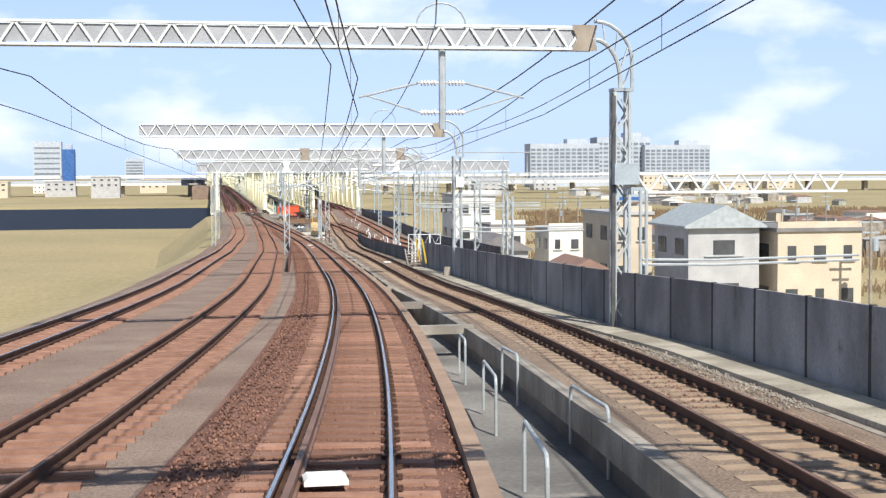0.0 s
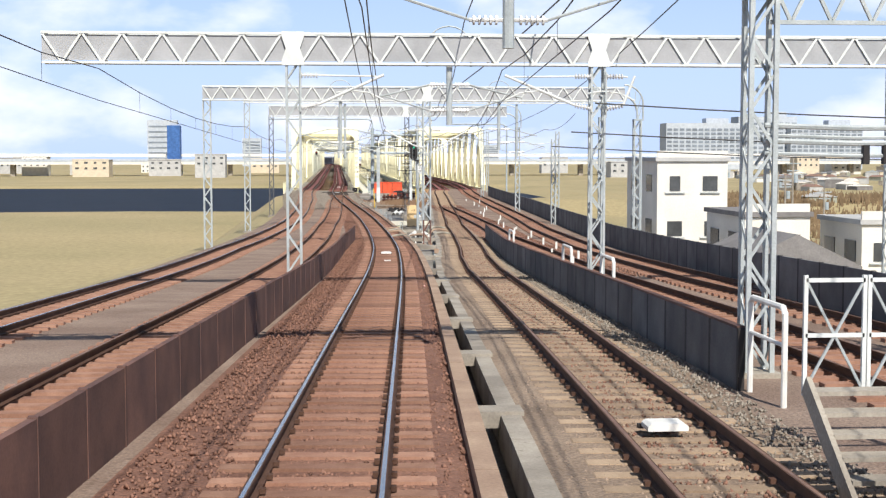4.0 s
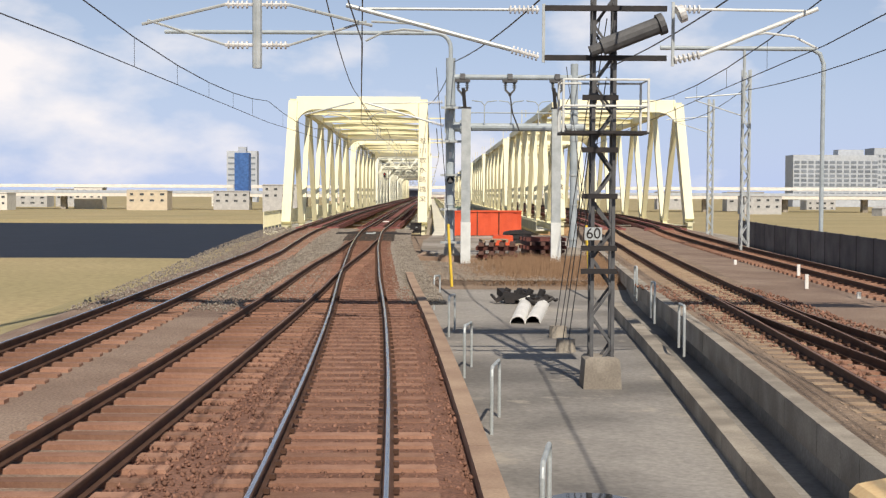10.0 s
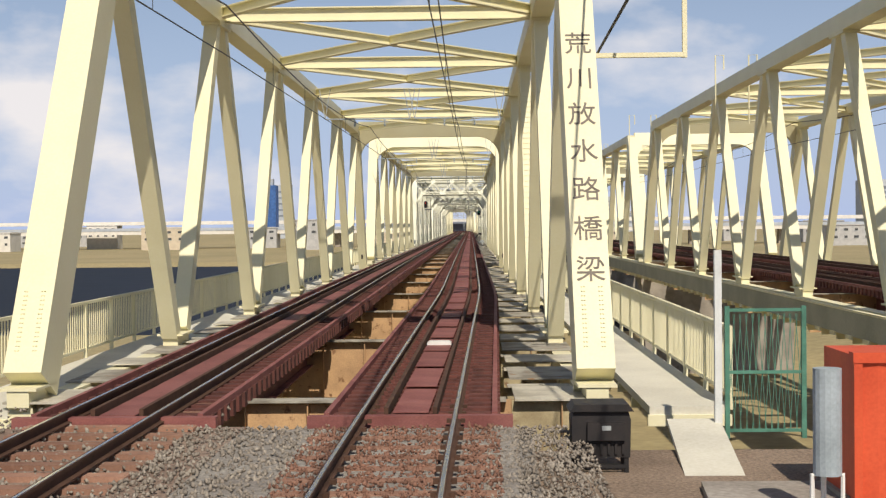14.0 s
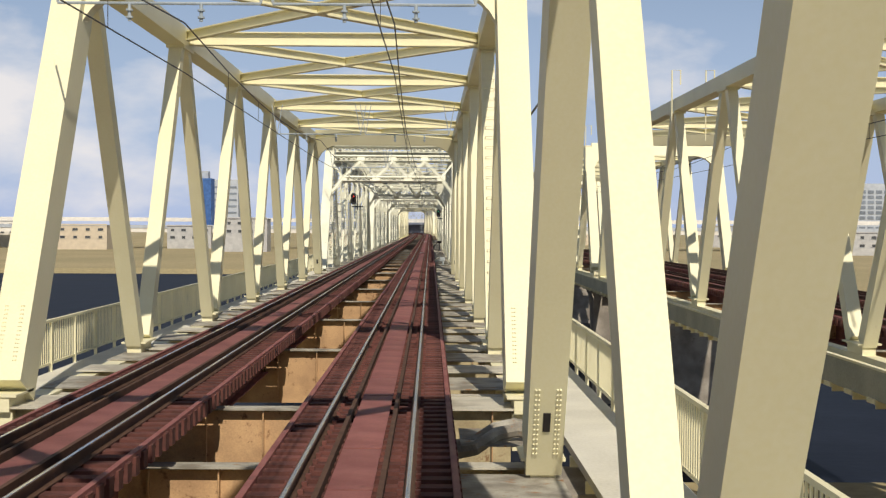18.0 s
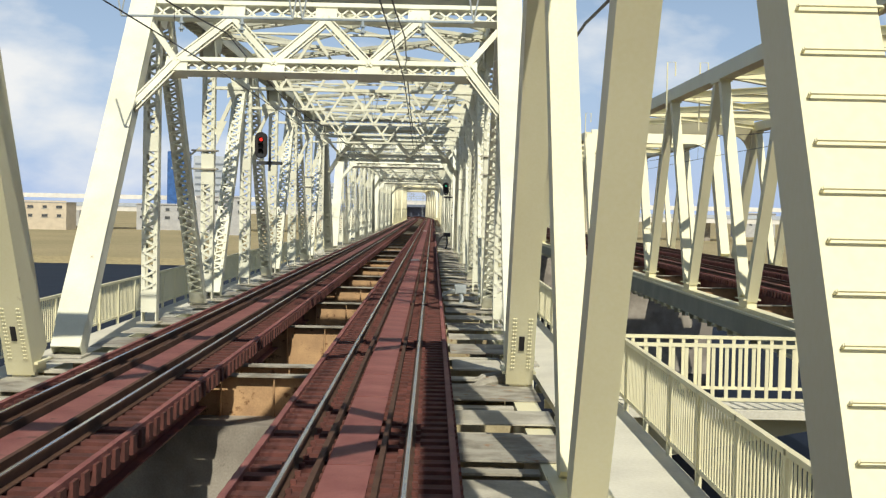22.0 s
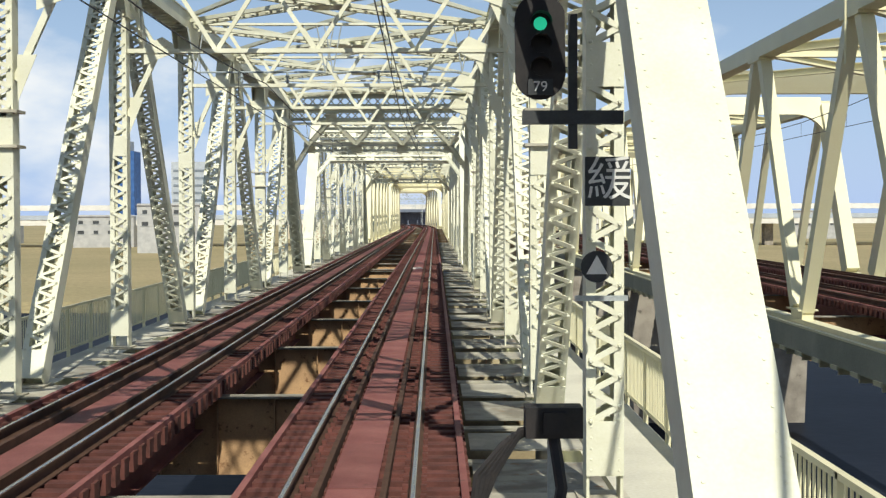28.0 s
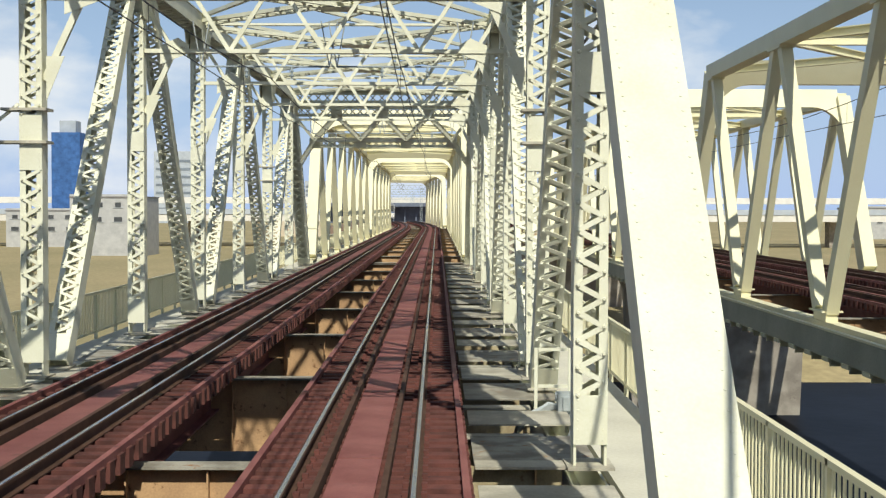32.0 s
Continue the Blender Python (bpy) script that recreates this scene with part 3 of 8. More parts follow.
def smooth_span(xc, y0, length, rungs=(), n=6, near=True, fine_rungs=False):
    t = thing("bridge_span", "cream-painted welded steel through-truss bridge span", "bridge", "welded truss spans of the two bridges", at=(xc, y0, 0))
    p = length / n
    for sx in (-1, 1):
        x = sx * HALF
        s = Shape().box(x, length / 2, LOW - 0.10, 0.36, length, 0.60)
        for k in range(n + 1):
            s.box(x, min(max(k * p, 0.35), length - 0.35), FEET - 0.02, W_X + 0.10, 1.25 if 0 < k < n else 0.95, 0.04)
            s.box(x, min(max(k * p, 0.35), length - 0.35), (LOW + 0.2 + FEET - 0.04) / 2, 0.32, 1.15 if 0 < k < n else 0.9, FEET - LOW - 0.24)
        part("bottom_chord", s, CREAM, t)
        s = Shape().box(x, length / 2, HIGH, W_X + 0.04, length - p + 0.5, 0.5)
        for k in range(n):
            s.box(x, (k + 0.5) * p, HIGH - 0.28, W_X + 0.02, 1.5, 0.1)
        part("top_chord", s, CREAM, t)
        for k in range(n):
            for up in (0, 1):
                foot_y = (k if up == 0 else k + 1) * p
                slope = ((k + 0.5) * p - foot_y) / (MEET_HIGH - MEET_LOW)
                a = Vector((x, foot_y + slope * (FEET - MEET_LOW), FEET))
                b = Vector((x, foot_y + slope * (HIGH - 0.1 - MEET_LOW), HIGH - 0.1))
                end = (k == 0 and up == 0) or (k == n - 1 and up == 1)
                s = Shape()
                d = (b - a).normalized()
                s.bar(a, b, (0.45 if up else 0.56) if end else 0.34, 0.86 if end else 0.40, up=(0, 1, 0))
                m = part("end_post" if end else "diagonal", s, CREAM, t)
                if not near or (not end and (sx, k, up) not in rungs):
                    continue
                # riveted cover with a hand hole near the foot
                g = Shape()
                nrm = Vector((0, -d.z, d.y)) if up else Vector((0, -d.z, d.y))
                face = nrm * (0.435 if end else 0.205)
                for row in (-0.15, -0.11, 0.11, 0.15) if end else (-0.12, 0.12):
                    for i in range(14):
                        q = a + d * (0.35 + i * 0.075) + face + Vector((row, 0, 0))
                        g.tube(q - nrm * 0.006, q + nrm * 0.014, 0.017, 6, 0.01)
                part("rivets", g, CREAM, m, kind="stuff")
                if end and up == 1:
                    part("hand_hole", Shape().bar(a + d * 0.7 + face, a + d * 0.98 + face, 0.09, 0.02, up=nrm), BLACK, m, "dark oval hand hole")
                if (sx, k, up) in rungs:
                    r = Shape()
                    side = Vector((0.02, 0, 0))
                    step, half, out_, gauge_ = (0.2, 0.16, 0.03, 0.007) if fine_rungs or k > 2 else (0.30, 0.125, 0.09, 0.009)
                    for i in range(int(8.7 / step)):
                        q = a + d * (0.5 + i * step) + nrm * (0.2 + out_) + side
                        r.tube(q + Vector((-half, 0, 0)), q + Vector((half, 0, 0)), gauge_, 5)
                        for e in (-half, half):
                            r.tube(q + Vector((e, 0, 0)), q + Vector((e, 0, 0)) - nrm * out_, gauge_, 4)
                    part("rungs", r, CREAM, m, "welded climbing rungs", "stuff")
    for k in range(n):
        y = (k + 0.5) * p
        if 0 < k < n - 1:
            part("top_strut", Shape().ibeam((-HALF, y, HIGH), (HALF, y, HIGH), 0.26, 0.36), CREAM, t)
        else:
            tilt = (p / 2) / (MEET_HIGH - MEET_LOW) * (1 if k == 0 else -1)
            y += tilt * (HIGH + 0.42 - MEET_HIGH)
            part("portal", haunch_portal(-HALF + 0.2, HALF - 0.2, HIGH + 0.42, 0.85, y, tilt), CREAM, t, "portal frame with rounded haunches")
        if k < n - 1:
            for a, b in ((-1, 1), (1, -1)):
                part("top_lateral", Shape().ibeam((a * HALF, y, HIGH), (b * HALF, y + p, HIGH + (0.02 if a > 0 else 0)), 0.22, 0.26), CREAM, t)
    deck_frames(t, length, n * 4, near)
    return t


def deck_frames(t, length, count, near=True, per=4):
    """Stringers under the rails and cross beams from truss to truss; joined where the span stays far off."""
    if not near:
        webs, tops = Shape(), Shape()
        for k in range(0, count + 1, per):
            y = 0.15 + (length - 0.3) * k / count
            h, top = 1.25, -0.50
            webs.box(0, y, top - h / 2, 2 * HALF - 0.4, 0.03, h)
            tops.box(0, y, top, 2 * HALF - 0.4, 0.3, 0.03)
        part("cross_beams", webs, OCHRE, t, kind="stuff")
        part("beam_flanges", tops, BEAM_TOP, t, kind="stuff")
        part("stringer", Shape().ibeam((-1.8, 0.3, -0.72), (-1.8, length - 0.3, -0.72), 1.2, 0.66), OXIDE, t)
        part("stringer", Shape().ibeam((1.8, 0.3, -0.72), (1.8, length - 0.3, -0.72), 1.2, 0.66), OXIDE, t)
        return
    for xr in (-2.3, -1.3, 1.3, 2.3):
        part("stringer", Shape().ibeam((xr, 0.3, -0.72), (xr, length - 0.3, -0.72), 0.3, 0.66), OXIDE, t, "oxide-red stringer girder")
    for k in range(count + 1):
        y = 0.15 + (length - 0.3) * k / count
        main = k % per == 0
        h, top = (1.25, -0.50) if main else (0.42, -0.62)
        web = Shape()
        if main:
            web.box(0, y, top - h / 2, 2 * HALF - 0.4, 0.03, h)
            beam = part("cross_beam", web, OCHRE, t, "rust-stained cross beam of the deck")
            ribs_ = Shape()
            for i in range(9):
                ribs_.box(-HALF + 0.5 + i * (2 * HALF - 1) / 8, y - 0.075, top - h / 2, 0.02, 0.12, h - 0.04)
            part("stiffeners", ribs_, OCHRE, beam, kind="stuff")
        for e in (-1, 1):
            if not main:
                beam = part("side_beam", Shape().box(e * 3.46, y, top - h / 2, 1.02, 0.03, h), DIRTY_CREAM, t, "dirty tan side beam")
            if k < count:
                deep = 1.25 if k % 2 == 0 else 1.9
                part("floor_plate", Shape().box(e * 3.70, y + 0.25 + deep / 2, -0.50 if k % 2 == 0 else -0.53, 1.42, deep, 0.02), PLATE_GREY if k % 2 == 0 else BEAM_TOP, beam, "grey floor plate")
            if main:
                part("bracket", Shape().box(e * 3.46, y - 0.02, top - h / 2, 1.02, 0.05, h), DIRTY_CREAM, beam, "dirty tan outer bracket")
            part("bracket_flange", Shape().box(e * (3.70 if main else 3.46), y - 0.01, top + 0.012, 1.42 if main else 1.02, 0.40 if main else 0.3, 0.03), PLATE_GREY, beam)
        if main:
            part("flange", Shape().box(0, y, top, 2 * HALF - 2.6, 0.36, 0.03), BEAM_TOP, beam)


def zigzag(s, a, b, w, off, pitch=0.15, double=False, bar=0.062):
    """Lacing bars between two edges w apart in x, from a to b, shifted by off, with rivet heads."""
    a, b = Vector(a) + off, Vector(b) + off
    d = b - a
    n = max(2, int(d.length / pitch))
    nrm = off.normalized()
    hx = w / 2 - 0.045
    for i in range(n):
        for flip in ((1, -1) if double else (1,)):
            e = flip if i % 2 == 0 else -flip
            p = a + d * (i / n) + Vector((-hx * e, 0, 0))
            q = a + d * ((i + 1) / n) + Vector((hx * e, 0, 0))
            s.bar(p, q, bar, 0.012, up=nrm, oy=0.005 * (i % 2) + (0.013 if flip < 0 else 0.0))
            if flip == 1:
                s.tube(p + nrm * 0.008, p + nrm * 0.034, 0.026, 6, 0.016)


def channel(a, b, w, depth, e, nrm, flange=0.1):
    """One rolled channel from a to b: its web at the side e of a member w wide, its flanges turned inwards."""
    t, x0 = 0.018, e * w / 2
    out = [(x0, -depth / 2), (x0 - e * flange, -depth / 2), (x0 - e * flange, -depth / 2 + t), (x0 - e * t, -depth / 2 + t), (x0 - e * t, depth / 2 - t), (x0 - e * flange, depth / 2 - t), (x0 - e * flange, depth / 2), (x0, depth / 2)]
    n = len(out)
    pts = [q + Vector((u, 0, 0)) + nrm * v for q in (a, b) for u, v in out]
    return Shape().add(pts, [(i, (i + 1) % n, n + (i + 1) % n, n + i) for i in range(n)] + [tuple(range(n))[::-1], tuple(range(n, 2 * n))])


def rivet_rows(s, a, b, w, nrm, off, pitch):
    k = max(2, int((b - a).length / pitch))
    for i in range(k):
        for e in (-1, 1):
            q = a + (b - a) * (i + 0.5) / k + Vector((e * (w / 2 - 0.05), 0, 0)) + nrm * off
            s.tube(q - nrm * 0.008, q + nrm * (0.014 if off > 0 else -0.014), 0.02, 6, 0.011)


def laced(t, name, a, b, w, depth, double=False, solid=None, ties=(), plates=0.55):
    """A riveted member from a to b in the plane of the truss: two channels with tie plates and lacing. solid: +1 or -1 for a closed cover plate on that face; ties: heights of further tie plates."""
    a, b = Vector(a), Vector(b)
    d = (b - a).normalized()
    nrm = Vector((0, -d.z, d.y))
    m = part(name, channel(a, b, w, depth, -1, nrm), CREAM_OLD, t)
    part("channel", channel(a, b, w, depth, 1, nrm), CREAM_OLD, m)
    cuts = [a + d * plates, b - d * plates]
    mids = [a + d * ((z - a.z) / d.z) for z in ties]
    lace = Shape()
    for f in (-1, 1):
        off_ = f * (depth / 2 + 0.009)
        for q0, q1 in [(a, cuts[0]), (cuts[1], b)] + [(q - d * 0.22, q + d * 0.22) for q in mids]:
            part("tie_plate", Shape().bar(q0, q1, w - 0.004, 0.016, up=nrm, oy=off_), CREAM_OLD, m)
            rivet_rows(lace, q0, q1, w, nrm, off_, 0.11)
        if solid is not None and nrm.y * f * solid > 0:
            part("cover_plate", Shape().bar(cuts[0], cuts[1], w + 0.03, 0.016, up=nrm, oy=off_), CREAM_OLD, m, "riveted cover plate")
            rivet_rows(lace, cuts[0], cuts[1], w, nrm, off_, 0.16)
        else:
            stops = [cuts[0]] + [q for c in mids for q in (c - d * 0.22, c + d * 0.22)] + [cuts[1]]
            for q0, q1 in zip(stops[::2], stops[1::2]):
                zigzag(lace, q0, q1, w, nrm * f * (depth / 2 + 0.010), 0.42 if double else 0.15, double=double, bar=0.06)
    part("lacing", lace, CREAM_OLD, m, kind="stuff")
    return m


def lattice_beam(s, p, q, h, w=0.14, step=0.45, up=(0, 0, 1)):
    """A light girder of two flanges with crossed lacing."""
    s.bar(p, q, w, 0.03, up, oy=h / 2)
    s.bar(p, q, w, 0.03, up, oy=-h / 2)
    p, q, u = Vector(p), Vector(q), Vector(up)
    n = max(2, int((q - p).length / step))
    for i in range(n):
        a, b = p + (q - p) * i / n, p + (q - p) * (i + 1) / n
        s.bar(a - u * h / 2, b + u * h / 2, 0.012, 0.05, up)
        s.bar(a + u * h / 2, b - u * h / 2, 0.012, 0.05, up)
    return s


def flat_lattice(s, p, q, w):
    """A lying girder: two flat angles w apart with crossed lacing between."""
    p, q = Vector(p), Vector(q)
    d = (q - p).normalized()
    side = d.cross(Vector((0, 0, 1))).normalized()
    for e in (-1, 1):
        s.bar(p + side * e * w / 2, q + side * e * w / 2, 0.12, 0.10)
    n = max(2, int((q - p).length / (w * 1.1)))
    for i in range(n):
        a, b = p + (q - p) * i / n, p + (q - p) * (i + 1) / n
        for e in (-1, 1):
            s.bar(a - side * e * w / 2, b + side * e * w / 2, 0.07, 0.03 + 0.008 * e)
    return s


HALF_OLD = 4.26               # from the middle to a riveted truss
FOOT, PEAK = -1.4, 8.1        # where the centre lines of the riveted members meet
FOOT_IN, PEAK_IN = -2.3, 8.7   # the same for the members inside the span
SEAT, TOP_OLD = -0.46, 7.6    # foot plates of the posts; middle of the top chord


def lattice_span(xc, y0, length, n=8):
    t = thing("bridge_span", "old riveted cream lattice truss bridge span", "bridge", "riveted lattice spans", at=(xc, y0, 0))
    p = length / n
    on_line = lambda k0, k1, z: (k0 + (k1 - k0) * (z - FOOT) / (PEAK - FOOT)) * p
    steep = lambda k0, k1, z: (k0 + (k1 - k0) * (z - FOOT_IN) / (PEAK_IN - FOOT_IN)) * p
    for sx in (-1, 1):
        x = sx * HALF_OLD
        for e in (-1, 1):
            part("bottom_chord", Shape().box(x + e * 0.2, length / 2, -0.95, 0.03, length, 0.55), CREAM_OLD, t)
            part("top_chord", Shape().box(x + e * 0.22, length / 2, TOP_OLD, 0.03, length - 1.75 * p, 0.42), CREAM_OLD, t)
        part("chord_bottom_plate", Shape().box(x, length / 2, -1.24, 0.44, length, 0.03), CREAM_OLD, t)
        c = part("chord_cover", Shape().box(x, length / 2, TOP_OLD + 0.225, 0.54, length - 1.72 * p, 0.03), CREAM_OLD, t)
        lace = Shape()
        zigzag(lace, (x, p, TOP_OLD), (x, length - p, TOP_OLD), 0.46, Vector((0, 0, -0.22)), 0.3)
        part("lacing", lace, CREAM_OLD, c, kind="stuff")
        for k in range(1, n):
            ties = (3.25, 3.75) if k % 4 == 2 else (3.9,)
            m = laced(t, "vertical", (x, k * p, SEAT + 0.25), (x, k * p, TOP_OLD - 0.2), 0.38, 0.32, ties=ties)
            part("foot_plate", Shape().box(x, k * p, SEAT, 0.52, 0.62, 0.03), PLATE_GREY, m)
            for e in (-1, 1):
                part("foot_web", Shape().box(x + e * 0.17, k * p, SEAT + 0.135, 0.03, 0.3, 0.24), CREAM_OLD, m)
                part("gusset", Shape().prism([(k * p - 0.75, TOP_OLD - 0.2), (k * p + 0.75, TOP_OLD - 0.2), (k * p + 0.3, TOP_OLD - 0.95), (k * p - 0.3, TOP_OLD - 0.95)], x + e * 0.24 - 0.01, x + e * 0.24 + 0.01, "x"), CREAM_OLD, m)
            if k % 4 == 2:
                # ledges that carry the feeder bracket on the outer side
                for z, out in ((3.5, 0.8), (4.05, 0.2)):
                    part("ledge", Shape().box(x + sx * out / 2, k * p - 0.02, z, 0.56 + out, 0.46, 0.045), PLATE_GREY, m)
                part("ledge_brace", Shape().bar((x + sx * 0.25, k * p, 4.15), (x + sx * 1.0, k * p, 3.54), 0.05, 0.05), CREAM_OLD, m)
        for k in range(n):
            lowk, highk = (k, k + 1) if k % 2 == 0 else (k + 1, k)
            end = k in (0, n - 1)
            z0, z1 = SEAT + 0.02, TOP_OLD + (0.1 if end else -0.2)
            line = on_line if end else steep
            a, b = (x, line(lowk, highk, z0), z0), (x, line(lowk, highk, z1), z1)
            if end:
                m = laced(t, "end_post", a, b, 0.56, 0.46, double=True, solid=-1 if k == 0 else 1)
                part("foot_plate", Shape().box(x, a[1], SEAT, 0.7, 0.8, 0.03), PLATE_GREY, m)
            else:
                m = laced(t, "diagonal", a, b, 0.42, 0.38)
                part("foot_plate", Shape().box(x, a[1], SEAT, 0.52, 0.6, 0.03), PLATE_GREY, m)
    # sway frames between the verticals
    low, inner = 5.95, HALF_OLD - 0.85
    for k in range(2, n - 1):
        y = k * p
        sway = part("top_strut", Shape().box(0, y, TOP_OLD + 0.02, 2 * HALF_OLD - 0.4, 0.2, 0.06), CREAM_OLD, t)
        part("lower_strut", Shape().bar((-HALF_OLD + 0.2, y, low), (HALF_OLD - 0.2, y, low), 0.2, 0.09), CREAM_OLD, sway)
        tops = [(-3.2, TOP_OLD), (-1.1, TOP_OLD), (1.1, TOP_OLD), (3.2, TOP_OLD)]
        feet = [(-inner, low), (-2.15, low), (0.0, low), (2.15, low), (inner, low)]
        for (u, z), (v, w) in [(feet[1], tops[0]), (feet[1], tops[1]), (feet[2], tops[1]), (feet[2], tops[2]), (feet[3], tops[2]), (feet[3], tops[3])]:
            part("brace", Shape().bar((u, y, z), (v, y, w), 0.09, 0.07, up=(0, 1, 0)), CREAM_OLD, sway)
        for e in (-1, 1):
            part("knee_brace", Shape().bar((e * (HALF_OLD - 0.2), y, 4.55), (e * inner, y, low), 0.11, 0.1, up=(0, 1, 0)), CREAM_OLD, sway)
            part("brace", Shape().bar((e * inner, y, low), (e * (HALF_OLD - 0.2), y, TOP_OLD - 0.6), 0.09, 0.08, up=(0, 1, 0)), CREAM_OLD, sway)
            part("gusset", Shape().prism([(e * (inner - 0.35), low - 0.05), (e * (inner + 0.3), low - 0.3), (e * (inner + 0.3), low + 0.12), (e * (inner - 0.1), low + 0.3), (e * (inner - 0.35), low + 0.14)], y - 0.07, y - 0.055), CREAM_OLD, sway)
            part("gusset", Shape().prism([(e * (HALF_OLD - 0.24), 4.2), (e * (HALF_OLD - 0.24), 4.95), (e * (HALF_OLD - 0.55), 4.95)], y - 0.07, y - 0.055), CREAM_OLD, sway)
    for k in range(1, n - 1):
        y = k * p
        for a, b in ((-1, 1), (1, -1)):
            s = Shape()
            flat_lattice(s, (a * HALF_OLD, y, TOP_OLD + 0.05 * a), (b * HALF_OLD, y + p, TOP_OLD + 0.05 * a), 0.5)
            lat = part("top_lateral", s, CREAM_OLD, t)
            part("brace", Shape().bar((0, y, TOP_OLD + 0.2), (b * HALF_OLD, y + p, TOP_OLD + 0.2), 0.12, 0.1), CREAM_OLD, lat)
            part("brace", Shape().bar((a * HALF_OLD, y, TOP_OLD + 0.26), (0, y + p, TOP_OLD + 0.26), 0.12, 0.1), CREAM_OLD, lat)
        part("gusset", Shape().box(0, y + p / 2, TOP_OLD - 0.11, 0.9, 0.9, 0.02), CREAM_OLD, t)
    for end in (0, 1):
        sgn = 1 if end == 0 else -1
        lean = lambda z: (on_line(0, 1, z) if end == 0 else on_line(n, n - 1, z)) - 0.12
        at = lambda u, z, back=0.0: (u, lean(z) + back, z)
        up = Vector((0, sgn * p, PEAK - FOOT)).normalized()
        wide = HALF_OLD - 0.27
        s = Shape()
        lattice_beam(s, at(-wide, 7.5), at(wide, 7.5), 0.56, 0.34, 0.42, up=up)
        frame_ob = part("portal", s, CREAM_OLD, t, "laced portal bracing")
        part("cover", Shape().bar(at(-wide, 7.83), at(wide, 7.83), 0.6, 0.05), CREAM_OLD, frame_ob)
        for z, h in ((6.9, 0.42), (5.48, 0.34)):
            s = Shape()
            lattice_beam(s, at(-wide if z > 6 else -3.25, z), at(wide if z > 6 else 3.25, z), h, 0.2, 0.34, up=up)
            part("strut", s, CREAM_OLD, frame_ob)
            part("flange", Shape().bar(at(-wide if z > 6 else -3.4, z + h / 2 + 0.03, -0.12), at(wide if z > 6 else 3.4, z + h / 2 + 0.03, -0.12), 0.03, 0.14, up=up), CREAM_OLD, frame_ob)
        nodes = [((-1.07, 5.62), (0.0, 6.75)), ((1.07, 5.62), (0.0, 6.75)), ((-1.07, 5.62), (-2.15, 6.75)), ((1.07, 5.62), (2.15, 6.75)), ((-3.25, 5.62), (-2.15, 6.75)), ((3.25, 5.62), (2.15, 6.75))]
        nodes += [((e * 3.25, 5.62), (e * wide, 6.55)) for e in (-1, 1)] + [((e * 3.25, 5.62), (e * (wide + 0.06), 4.5)) for e in (-1, 1)]
        for i, ((u, z), (v, w)) in enumerate(nodes):
            s = Shape()
            pa, pb = Vector(at(u, z)), Vector(at(v, w))
            across = (pb - pa).normalized().cross(Vector((0, 1, 0))).normalized()
            if i < 6 or i > 7:
                lattice_beam(s, pa, pb, 0.22, 0.16, 0.2, up=across)
            else:
                s.bar(pa, pb, 0.12, 0.1, up=(0, 1, 0))
            br = part("brace", s, CREAM_OLD, frame_ob)
            part("flange", Shape().bar(pa + Vector((0, -0.13, 0)), pb + Vector((0, -0.13, 0)), 0.03, 0.13, up=across), CREAM_OLD, br)
        for u, z in ((-3.25, 5.5), (-1.07, 5.5), (1.07, 5.5), (3.25, 5.5), (-2.15, 6.85), (0.0, 6.85), (2.15, 6.85)):
            part("gusset", Shape().bar(at(u, z - 0.17, 0.1), at(u, z + 0.17, 0.1), 0.5, 0.26, up=(0, 1, 0)), CREAM_OLD, frame_ob, "riveted gusset plate")
    deck_frames(t, length, n * 3, per=3)
    return t


XB, XR = -1.8, 15.25
s1 = smooth_span(XB - 0.27, 5.0, 62.0, rungs={(1, 4, 0), (1, 2, 0)}, fine_rungs=True)
s1.location.z = -0.2
s1.rotation_euler.z = -0.0016
smooth_span(XB - 0.1, 70.8, 61.6, rungs={(1, 1, 0), (1, 4, 0)})
lattice_span(XB, 133.6, 66.0)
s4 = lattice_span(XB, 202.0, 63.2)
copy_thing(s4, pose(XB, 267.1, 0))
far_span = smooth_span(XR, 10.0, 59.1, near=False)
for y in (331.8, 393.2):
    copy_thing(far_span, pose(XB, y, 0))
copy_thing(far_span, pose(XB - 0.5, 454.6, 0, rz=3.0))
for k in range(1, 7):
    copy_thing(far_span, pose(XR, 10.0 + 61.6 * k, 0))

# walkway on brackets beside the trusses
for xw, sgn in ((2.85, 1), (XB - HALF - 0.45, -1)):
    w = thing("walkway", "pale concrete walkway with a slatted railing on the bridge side", "walkway", at=(xw, 0, 0))
    x1 = sgn * 1.15
    part("slab", Shape().box(x1 / 2, 235, -0.86, 1.15, 460, 0.12), SLAB, w)
    part("handrail", Shape().box(x1, 235, 0.32, 0.07, 460, 0.06), CREAM, w)
    part("lower_rail", Shape().box(x1, 235, -0.62, 0.04, 460, 0.05), CREAM, w)
    slats, posts = Shape(), Shape()
    for i in range(3060):
        slats.box(x1, 5.1 + i * 0.15, -0.15, 0.016, 0.05, 0.9)
    for i in range(231):
        posts.box(x1, 5 + i * 2.0, -0.25, 0.07, 0.07, 1.2)
        posts.box(x1 / 2, 5 + i * 2.0, -1.0, 1.2, 0.08, 0.16)
    part("railing_slats", slats, CREAM, w, kind="stuff")
    part("railing_posts", posts, CREAM, w, kind="stuff")
w = thing("walkway", "grey-green fascia walkway on brackets along the second bridge", "walkway", at=(XR - HALF - 0.4, 0, 0))
part("slab", Shape().box(-0.45, 240, -0.95, 0.9, 452, 0.1), SLAB, w)
part("fascia", Shape().box(-0.92, 240, -0.72, 0.05, 452, 0.6), FASCIA, w, "grey-green fascia plate")
